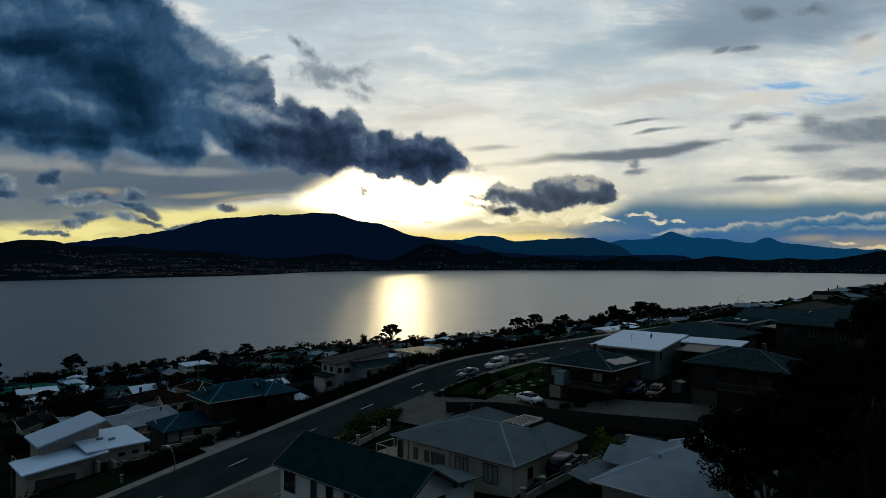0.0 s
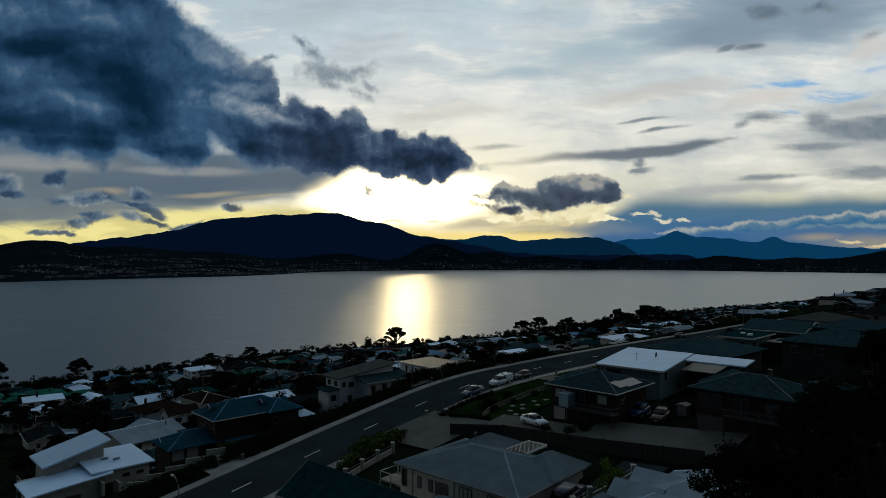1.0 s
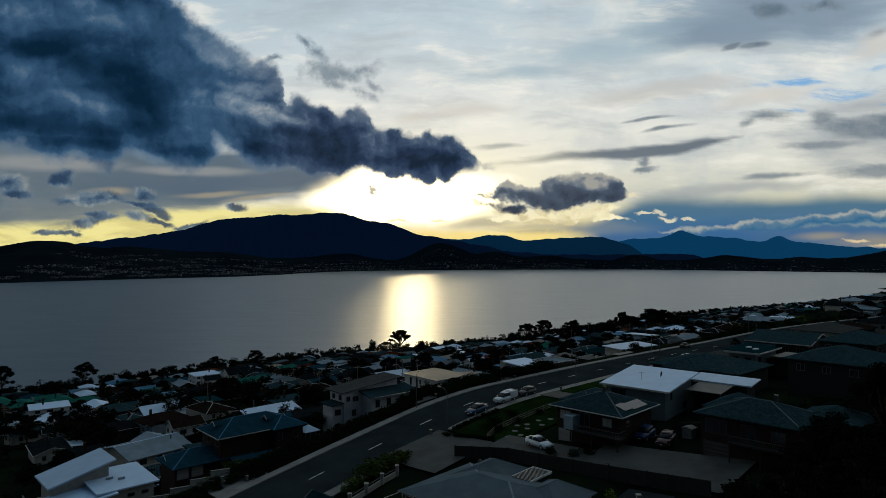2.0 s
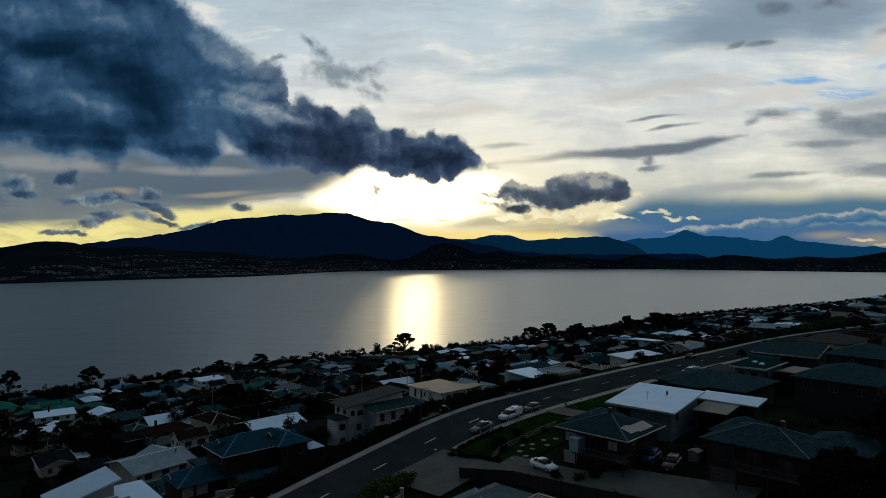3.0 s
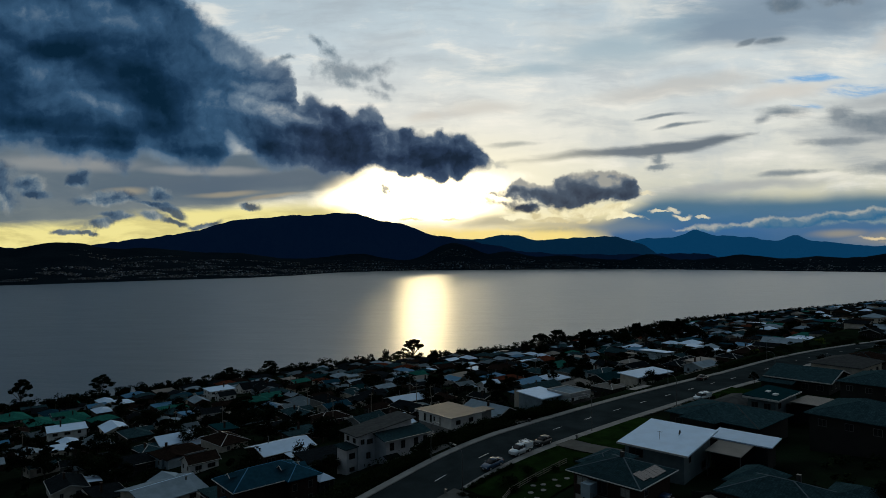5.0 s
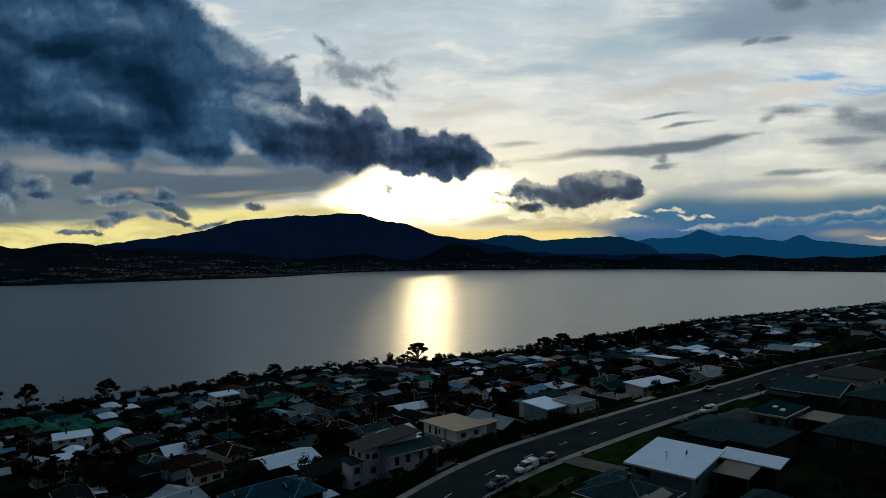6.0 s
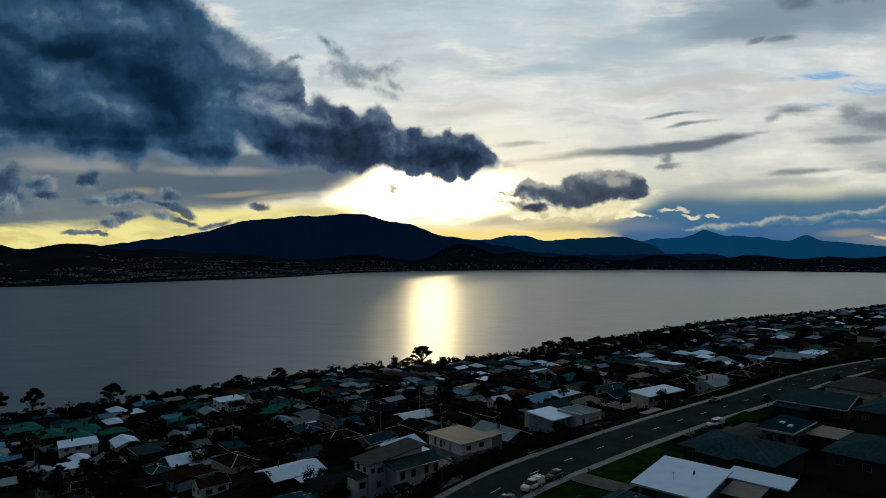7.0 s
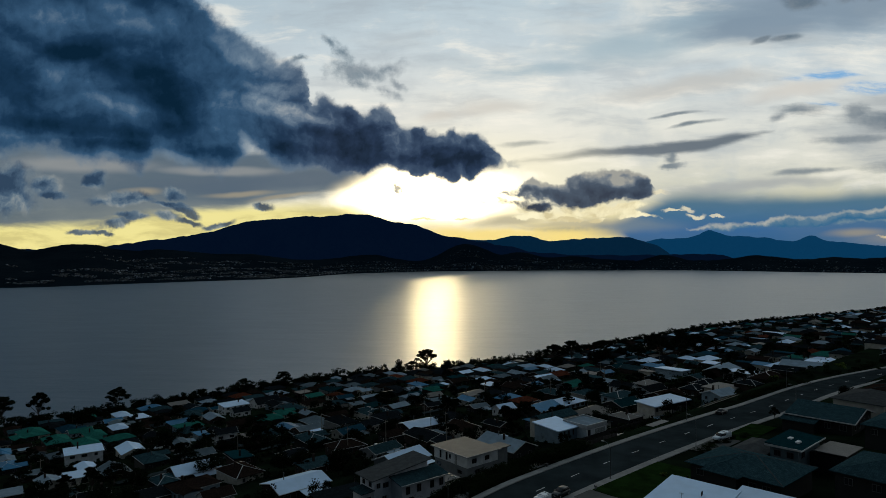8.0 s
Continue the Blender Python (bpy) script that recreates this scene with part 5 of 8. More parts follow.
# ---- houses near the street ----
def grey_hip_house():
    hs = thing("house", 57.0, 49.5, 61.5, 4.0, "cream rendered house with broad grey hipped metal roof", "house")
    e = 4.65
    walls(hs, -6.3, 6.3, -8.6, 8.6, -4.5, e, WALLS["cream"])
    walls(hs, 3.0, 9.4, 1.2, 7.6, -4.5, e - 0.02, WALLS["cream"])
    walls(hs, 0.5, 7.6, -8.4, -3.2, -4.5, e - 0.01, WALLS["cream"])
    fc = hip_faces(-6.9, 6.9, -9.2, 9.2, e, 2.0)
    part("roof", *slab(fc, 0.16), ROOFS["grey"], hs)
    roof_caps(fc, ROOFS["pale"], hs)
    f2 = hip_faces(-1.5, 10.2, 0.4, 8.4, e + 0.02, 1.75)
    part("wing_roof", *slab(f2, 0.16), ROOFS["grey"], hs)
    roof_caps(f2, ROOFS["grey"], hs)
    f3 = hip_faces(-0.5, 8.4, -9.22, -2.4, e + 0.03, 1.7)
    part("wing_roof", *slab(f3, 0.16), ROOFS["grey"], hs)
    roof_caps(f3, ROOFS["grey"], hs)
    cover = part("courtyard_cover", *boxes([(4.3, 9.2, -2.45, -2.35, e + 0.60, e + 0.86), (4.3, 9.2, 0.35, 0.45, e + 0.60, e + 0.86), (9.1, 9.2, -2.35, 0.35, e + 0.60, e + 0.86)]), WALLS["white"], hs, "white-framed slatted courtyard cover")
    # slats coloured dark, standing in for the shaded hollow inside the white rim
    for k in range(13):
        part("slat", *boxes([(4.4 + 0.36 * k, 4.54 + 0.36 * k, -2.35, 0.35, e + 0.74, e + 0.84)]), FASCIA_DK, cover)
    gutter(-6.9, 6.9, -9.2, 9.2, e - 0.02, FASCIA_DK, hs, "xy")
    z = 3.0
    for y, w, h, m, b in ((7.9, 0.9, 2.1, GLASS, 0), (5.4, 0.7, 1.4, GLASS, 0), (3.6, 0.7, 1.4, GLASS, 0), (1.9, 2.0, 1.4, GLASS, 1), (-1.6, 1.9, 2.0, CURTAIN, 2), (-5.6, 1.9, 2.0, CURTAIN, 2)):
        opening(hs, "-x", -6.3, y, z, w, h, DARKFRAME, m, b)
    opening(hs, "-x", -6.3, -5.2, -0.6, 1.1, 2.0, DARKFRAME, DOOR, 0, "door")
    opening(hs, "-y", -8.6, 3.0, z, 1.4, 1.2, DARKFRAME)
    opening(hs, "-y", -8.6, -3.2, z, 1.0, 1.2, DARKFRAME)
    for y in (6.6, 2.9, 0.1, -8.5):
        part("downpipe", *boxes([(-6.42, -6.32, y - 0.05, y + 0.05, -4, e - 0.1)]), WALLS["cream"], hs)
    part("aerial", *boxes([(0.0, 0.04, 2.0, 2.04, e + 1.9, e + 3.6), (-0.4, 0.44, 2.0, 2.03, e + 3.4, e + 3.43), (-0.25, 0.29, 2.0, 2.03, e + 3.55, e + 3.58)]), STEEL, hs)
    part("deck", *boxes([(-6.2, -3.0, 8.62, 12.4, 1.6, 1.75)]), TIMBER_L, hs)
    part("deck_railing", *boxes([(-6.2, -6.14, 8.7, 12.4, 2.7, 2.78), (-6.2, -3.0, 12.34, 12.4, 2.7, 2.78), (-6.2, -6.12, 12.3, 12.4, -2, 2.75), (-3.1, -3.0, 12.3, 12.4, -2, 2.75), (-6.2, -6.12, 10.4, 10.5, -2, 2.75)]), FASCIA, hs)


def green_gable_house():
    hs = thing("house", 40.9, 52.4, 59.6, 4.0, "white weatherboard house with dark green gabled metal roof", "house")
    e, rise = 5.3, 2.5
    v, f = prism([(-3.8, -5), (3.8, -5), (3.8, e), (0, e + rise * 0.93), (-3.8, e)], -9.3, 9.3, "y")
    part("wall", v, f, CLAD, hs)
    fc = gable_faces(-4.35, 4.35, -10.1, 10.1, e - 0.15, rise + 0.3, "y")
    roof_ribs(fc, 0.6, ROOFS["deep_green"], hs)
    part("roof", *slab(fc, 0.14), ROOFS["deep_green"], hs)
    roof_caps(fc, ROOFS["slate"], hs)
    for y0, y1 in ((-10.2, -10.1), (10.1, 10.2)):
        part("barge_board", *slab(gable_faces(-4.38, 4.38, y0, y1, e - 0.14, rise + 0.31, "y"), 0.3), FASCIA_DK, hs)
    gutter(-4.35, 4.35, -10.1, 10.1, e - 0.16, FASCIA_DK, hs, "xX")
    for y, w, h, m, b in ((7.6, 2.0, 2.2, GLASS, 1), (3.4, 1.0, 2.4, DARKFRAME, 0), (0.8, 1.1, 2.4, GLASS, 0), (-2.0, 1.1, 2.4, DARKFRAME, 0), (-3.4, 1.0, 2.4, GLASS, 0), (-6.6, 1.6, 1.8, GLASS, 1)):
        opening(hs, "-x", -3.8, y, e - 1.7, w, h, FRAME, m, b)
    for y in (7.0, 4.5, 1.0, -3.0):
        opening(hs, "-x", -3.8, y, e - 4.4, 1.2, 1.4, FRAME, GLASS, 1)
    for x in (-1.6, 0.2, 1.8):
        opening(hs, "-y", -9.3, x, e - 1.4, 1.3, 1.5, DARKFRAME, GLASS, 0)
    part("lean_to", *boxes([(3.81, 7.4, -9.1, -4.2, -5, e - 0.6)]), CLAD, hs)
    part("lean_to_roof", *slab(shed_faces(3.7, 8.1, -9.8, -3.6, e + 0.2, e - 0.25, "x"), 0.14), ROOFS["grey"], hs)
    part("porch", *boxes([(-3.4, 0.4, 9.31, 11.2, -4, 0.2), (-3.4, -3.3, 11.1, 11.2, 0.2, 1.2), (0.3, 0.4, 11.1, 11.2, 0.2, 1.2), (-3.4, 0.4, 11.12, 11.18, 1.15, 1.22)]), FASCIA, hs)


def white_modern_house():
    hs = thing("house", 31.0, 116.5, 51.5, 0.0, "pale rendered modern house with three white sloping roofs", "house")
    # upper wing behind
    v, f = prism([(-5.2, -4), (3.4, -4), (3.4, 8.1), (-5.2, 5.8)], 0.2, 6.6, "y")
    part("wall", v, f, WALLS["stone"], hs)
    part("roof", *slab(shed_faces(-6.0, 4.1, -1.4, 7.4, 6.15, 8.75, "x"), 0.28), ROOFS["white"], hs)
    # street wing
    walls(hs, 0.6, 8.6, -6.0, 0.15, -4, 5.1, WALLS["stone"])
    part("roof", *slab(shed_faces(-0.4, 9.3, -6.8, 4.6, 5.3, 5.75, "y"), 0.26), ROOFS["white"], hs)
    # garage wing
    v, f = prism([(-8.5, -4), (0.58, -4), (0.58, 4.6), (-8.5, 3.7)], -6.6, 0.1, "y")
    part("wall", v, f, WALLS["stone"], hs)
    part("roof", *slab(shed_faces(-9.3, 2.6, -7.6, 0.9, 3.95, 5.05, "x"), 0.24), ROOFS["white"], hs)
    opening(hs, "-y", -6.6, -4.6, 1.35, 5.4, 2.3, DARKFRAME, DOORDK, 0, "garage_door")
    opening(hs, "-y", -6.0, 2.0, 1.5, 1.9, 3.0, DARKFRAME, GLASS, 1, "door")
    for x in (5.0, 7.2):
        opening(hs, "-y", -6.0, x, 3.7, 1.1, 0.6, DARKFRAME, GLASS, 0)
    part("pier", *boxes([(0.7, 1.1, -8.4, -6.02, -4, 3.9), (3.2, 3.6, -8.2, -6.02, -4, 3.3)]), WALLS["stone"], hs)
    part("balcony", *boxes([(-8.0, -5.25, 1.0, 6.0, 2.6, 2.8), (-8.0, -7.95, 1.0, 6.0, 3.7, 3.76), (-8.0, -5.25, 1.0, 1.05, 3.7, 3.76), (-8.0, -7.9, 1.0, 1.1, -3, 3.75), (-8.0, -7.9, 5.9, 6.0, -3, 3.75)]), FASCIA, hs)
    for x, y in ((2.5, -1.5), (4.0, -2.8)):
        part("roof_vent", *boxes([(x, x + 1.1, y, y + 0.25, 5.5, 5.85)]), ROOFS["pale"], hs)


def blue_hip_house():
    hs = thing("house", 60.2, 116.8, 55.2, -2.0, "two-storey dark brick house with blue hipped roof and gablets", "house")
    e = 5.6
    walls(hs, -7.6, 8.2, -4.2, 4.6, -5, e, WALLS["brick"])
    fc = hip_faces(-8.4, 9.0, -5.0, 5.4, e, 2.3)
    part("roof", *slab(fc, 0.18), ROOFS["blue"], hs)
    roof_caps(fc, ROOFS["steel_blue"], hs)
    f2 = hip_faces(2.0, 9.6, -6.4, 3.0, e + 0.02, 1.7)
    part("wing_roof", *slab(f2, 0.18), ROOFS["blue"], hs)
    roof_caps(f2, ROOFS["steel_blue"], hs)
    walls(hs, 2.8, 8.8, -5.7, -4.22, -5, e - 0.05, WALLS["brick"])
    for x, y, z in ((-6.2, 0.2, e + 1.5), (3.2, -2.4, e + 1.55), (7.6, -2.0, e + 1.2)):
        part("gablet", *slab(gable_faces(x - 1.1, x + 0.4, y - 1.0, y + 1.0, z, 0.62, "x"), 0.1), ROOFS["blue"], hs)
        part("gablet_trim", *slab(gable_faces(x - 1.2, x - 1.1, y - 1.05, y + 1.05, z + 0.02, 0.65, "x"), 0.16), FASCIA, hs, "pale gable trim")
    for x in (3.8, 7.2):
        for z in (1.2, 3.9):
            opening(hs, "-y", -5.7, x, z, 1.0, 1.4, FRAME, GLASS, 0)
    for y in (-2.6, 1.6):
        opening(hs, "-x", -7.6, y, 4.2, 1.4, 1.2, FRAME, GLASS, 1)
    gutter(-8.4, 9.0, -5.0, 5.4, e - 0.02, FASCIA, hs, "xy")
    # low wing with the carport
    walls(hs, -15.6, -7.62, -3.4, 4.0, -5, 1.5, WALLS["brick"])
    f3 = hip_faces(-16.4, -1.2, -4.4, 4.8, 1.55, 1.9)
    part("wing_roof", *slab(f3, 0.16), ROOFS["blue"], hs)
    roof_caps(f3, ROOFS["steel_blue"], hs)
    part("carport_roof", *slab(gable_faces(-6.6, 1.8, -8.4, -4.45, 1.0, 1.1, "x"), 0.14), ROOFS["blue"], hs)
    for x in (-6.2, -2.2, 1.4):
        part("carport_post", *boxes([(x, x + 0.14, -8.2, -8.06, -5, 1.0)]), FASCIA, hs, "white post")
    part("gablet_trim", *slab(gable_faces(-16.5, -16.4, -1.2, 1.4, 2.6, 0.75, "x"), 0.16), FASCIA, hs, "pale gable trim")
    for x in (-14.2, -11.6):
        opening(hs, "-y", -3.4, x, 0.3, 2.2, 2.2, FRAME, DOOR, 0, "garage_door")
    # glass porch
    g = thing("conservatory", 71.6, 113.2, 56.2, -2, "small white-framed glass conservatory beside the brick house", "conservatory")
    part("frame", *boxes([(x, x + 0.09, y, y + 0.09, -1, 2.3) for x in (-1.7, -0.6, 0.6, 1.6) for y in (-1.7, 1.6)] + [(-1.7, 1.7, -1.7, -1.6, 2.2, 2.32), (-1.7, 1.7, 1.6, 1.7, 2.2, 2.32), (-1.7, -1.6, -1.7, 1.7, 2.2, 2.32), (1.6, 1.7, -1.7, 1.7, 2.2, 2.32)]), FRAME, g)
    fc = hip_faces(-1.8, 1.8, -1.8, 1.8, 2.35, 1.1)
    part("roof", *slab(fc, 0.05), ROOFS["white"], g)
    for k in range(3):
        part("pane", *boxes([(-1.6 + 1.1 * k, -0.65 + 1.1 * k, -1.66, -1.64, 0.0, 2.2)]), GLASS, g)


def grey_low_house():
    hs = thing("house", 53.0, 152.5, 47.6, 8.0, "low house with broad pale grey metal roof", "house")
    v, f = prism([(-6.4, -4), (6.4, -4), (6.4, 3.0), (0, 4.5), (-6.4, 3.0)], -6.6, 6.6, "x")
    part("wall", v, f, WALLS["cream"], hs)
    fc = gable_faces(-7.6, 7.6, -7.3, 7.3, 2.9, 1.75, "x")
    part("roof", *slab(fc, 0.16), ROOFS["pale"], hs)
    roof_caps(fc, ROOFS["white"], hs)
    part("wing_roof", *slab(gable_faces(0.5, 8.2, -1.0, 8.6, 2.7, 1.45, "y"), 0.16), ROOFS["pale"], hs)
    part("flue", *boxes([(4.6, 4.85, -2.2, -1.95, 3.4, 4.9), (4.52, 4.93, -2.28, -1.87, 4.9, 5.05)]), STEEL, hs)
    for x in (-4, 0, 4):
        opening(hs, "-y", -6.4, x, 1.7, 1.6, 1.2)


def tall_modern_house():
    hs = thing("house", 95.0, 121.4, 56.0, -3.0, "two-storey grey rendered house with sloping metal roofs", "house")
    v, f = prism([(-9.4, -6), (6.0, -6), (6.0, 8.66), (-9.4, 7.04)], -1.6, 4.4, "y")
    part("wall", v, f, WALLS["light_grey"], hs)
    part("roof", *slab(shed_faces(-10.5, 6.8, -2.6, 5.2, 7.15, 9.0, "x"), 0.2), ROOFS["stone_grey"], hs)
    walls(hs, -4.6, 8.0, -6.0, -1.62, -6, 5.9, WALLS["light_grey"])
    part("roof", *slab(shed_faces(-5.4, 8.7, -6.8, -1.4, 6.0, 7.0, "y"), 0.2), ROOFS["slate"], hs)
    part("roof_edge", *boxes([(-5.5, 8.8, -6.95, -6.8, 5.78, 6.03)]), FASCIA, hs, "pale roof edge")
    part("side_wing", *boxes([(-12.2, -9.42, -1.2, 3.0, -6, 4.4)]), WALLS["light_grey"], hs)
    part("side_roof", *slab(shed_faces(-12.9, -9.3, -1.8, 3.6, 4.5, 4.7, "x"), 0.2), ROOFS["slate"], hs)
    for x in (-3.0, 0.2, 4.0, 6.8):
        opening(hs, "-y", -6.0, x, 4.3, 1.2, 1.8, FRAME, GLASS, 1)
    for x in (-3.2, -0.6):
        opening(hs, "-y", -6.0, x, 0.6, 1.2, 2.0, FRAME, GLASS, 1)
    for x, z, w, h in ((-8.2, 5.4, 1.0, 1.2), (-6.2, 5.2, 1.6, 1.2), (-6.6, 2.0, 1.2, 1.5)):
        opening(hs, "-y", -1.6, x, z, w, h, FRAME, GLASS, 1)
    opening(hs, "-y", -1.2, -10.8, 2.6, 1.6, 1.4, FRAME, GLASS, 0)
    opening(hs, "-y", -1.2, -10.8, -0.4, 1.4, 1.0, FRAME, GLASS, 0)
    for y in (0.0, 2.8):
        opening(hs, "-x", -9.4, y, 5.6, 1.2, 1.2, FRAME, GLASS, 0)
    part("awning", *slab(shed_faces(-5.6, -1.6, -7.6, -6.02, 2.3, 2.7, "y"), 0.12), ROOFS["dark"], hs)
    part("garage", *boxes([(8.02, 14.6, -3.6, 2.4, -6, 2.6)]), WALLS["cream"], hs)
    part("garage_roof", *boxes([(7.9, 14.9, -3.9, 2.7, 2.6, 2.85)]), ROOFS["tan"], hs)
    opening(hs, "-y", -3.6, 12.2, 0.6, 3.6, 2.2, FRAME, DOOR, 0, "garage_door")


def flat_tan_house():
    hs = thing("house", 121.6, 127.2, 56.0, -2.0, "two-storey white and grey house with flat tan roof", "house")
    walls(hs, -5.6, 5.4, -6.6, 6.8, -6, 2.6, WALLS["grey"])
    walls(hs, -5.7, 5.5, -6.7, 6.9, 2.6, 5.5, WALLS["white"], "white upper storey")
    top = [[(-6.4, -7.4, 5.8), (6.2, -7.4, 5.8), (6.2, -2.0, 5.8), (-6.4, -2.0, 5.8)], [(-6.4, -2.0, 5.8), (6.2, -2.0, 5.8), (6.2, 7.6, 5.8), (-6.4, 7.6, 5.8)]]
    part("roof", *slab(top, 0.26), ROOFS["tan"], hs)
    part("roof_edge", *boxes([(-6.5, 6.3, -7.5, -7.4, 5.5, 5.84), (-6.5, -6.4, -7.4, 7.6, 5.5, 5.84)]), FASCIA, hs, "pale roof edge")
    part("side_roof", *slab([[(6.25, -7.0, 5.7), (10.4, -7.0, 5.7), (10.4, -2.6, 5.7), (6.25, -2.6, 5.7)]], 0.24), ROOFS["tan"], hs)
    part("side_wing", *boxes([(5.52, 9.6, -6.4, -3.0, -6, 5.4)]), WALLS["grey"], hs)
    for y, z, w, h, m in ((4.2, 4.0, 0.7, 2.1, GLASS), (1.6, 4.0, 0.7, 2.1, GLASS), (0.2, 4.2, 0.6, 1.2, GLASS), (-2.2, 3.7, 0.8, 2.6, CURTAIN), (5.0, 1.2, 1.6, 1.2, GLASS), (-3.6, 1.0, 1.8, 1.0, GLASS)):
        opening(hs, "-x", -5.7 if z > 3 else -5.6, y, z, w, h, DARKFRAME, m, 0)
    for x, z in ((-3.2, 4.1), (1.5, 4.1), (-2.0, 1.1)):
        opening(hs, "-y", -6.7 if z > 3 else -6.6, x, z, 1.6, 1.2, DARKFRAME, GLASS, 1)


def pale_twin_house():
    hs = thing("house", 169.8, 128.6, 55.0, -4.0, "pale blue-grey modern house with white parapet roofs", "house")
    walls(hs, -8.8, 1.4, -3.2, 7.0, -5, 3.9, WALLS["blue_grey"])
    part("roof", *slab(shed_faces(-9.5, 1.9, -4.0, 7.6, 4.0, 4.7, "y"), 0.3), ROOFS["white"], hs)
    walls(hs, 0.2, 10.2, -7.2, 2.6, -5, 4.4, WALLS["white"])
    part("parapet", *boxes([(0.0, 10.4, -7.4, -7.1, 3.5, 4.9), (0.0, 0.3, -7.1, 2.6, 3.5, 4.9), (10.1, 10.4, -7.1, 2.6, 3.5, 4.9), (0.3, 10.1, 2.3, 2.6, 3.5, 4.9)]), FASCIA, hs)
    part("roof", *boxes([(0.3, 10.1, -7.1, 2.3, 4.41, 4.55)]), ROOFS["pale"], hs)
    part("rear_roof", *slab(gable_faces(-4, 14, 7.7, 15.0, 3.6, 1.5, "x"), 0.2), ROOFS["slate"], hs)
    walls(hs, -3.4, 13.4, 8.2, 14.4, -5, 3.6, WALLS["cream"])
    part("side_roof", *slab(gable_faces(10.45, 18.0, -4.0, 6.0, 2.6, 1.2, "y"), 0.2), ROOFS["grey"], hs)
    walls(hs, 10.42, 17.4, -3.4, 5.4, -5, 2.7, WALLS["cream"])
    for x in (-7.6, -5.8, -3.8, -1.6):
        opening(hs, "-y", -3.2, x, 2.3, 0.7, 1.7, DARKFRAME, GLASS, 0)
    opening(hs, "-y", -7.2, 6.8, 2.4, 5.0, 1.3, FRAME, CURTAIN, 2)
    opening(hs, "-y", -7.2, 3.6, -0.6, 3.4, 2.0, FRAME, DOOR, 0, "garage_door")
    opening(hs, "-y", -7.2, 1.4, 1.6, 1.2, 3.4, DARKFRAME, GLASS, 0)
    part("flue", *boxes([(1.6, 1.85, 8.8, 9.05, 4.2, 6.4), (1.52, 1.93, 8.72, 9.13, 6.4, 6.6)]), BLACK, hs)


def white_corner_house():
    hs = thing("house", 213.8, 119.6, 56.8, -8.0, "cream two-level house with pale flat metal roof", "house")
    walls(hs, -9.6, 0.0, -3.8, 3.8, -4, 4.3, WALLS["cream"])
    walls(hs, 0.02, 9.6, -2.8, 3.8, -4, 4.2, WALLS["dark"])
    part("roof", *slab(shed_faces(-10.4, 10.4, -4.7, 4.6, 4.4, 4.9, "y"), 0.3), ROOFS["white"], hs)
    for x in (-8.2, -5.0, -2.2):
        opening(hs, "-y", -3.8, x, 2.9, 1.0, 1.3, DARKFRAME, GLASS, 0)
    opening(hs, "-y", -2.8, 4.5, 1.2, 5.0, 2.2, FRAME, DOOR, 0, "garage_door")
    part("carport_roof", *boxes([(-12.5, -3.0, -9.8, -4.75, 0.9, 1.1)]), ROOFS["pale"], hs)
    part("carport_post", *boxes([(-12.2, -12.0, -9.6, -9.4, -4, 0.9), (-3.4, -3.2, -9.6, -9.4, -4, 0.9)]), STEEL, hs)


def tan_flat_house():
    hs = thing("house", 246.0, 112.5, 59.0, -3.0, "low tan house with flat cream roof", "house")
    walls(hs, -6, 6, -4.2, 4.2, -4, 3.7, WALLS["stone"])
    part("roof", *slab(shed_faces(-6.8, 6.8, -5.2, 5.0, 3.8, 4.0, "y"), 0.35), ROOFS["tan"], hs)
    for x in (-3.5, 0.5, 4.0):
        opening(hs, "-y", -4.2, x, 2.0, 1.8, 1.4, DARKFRAME, GLASS, 1)


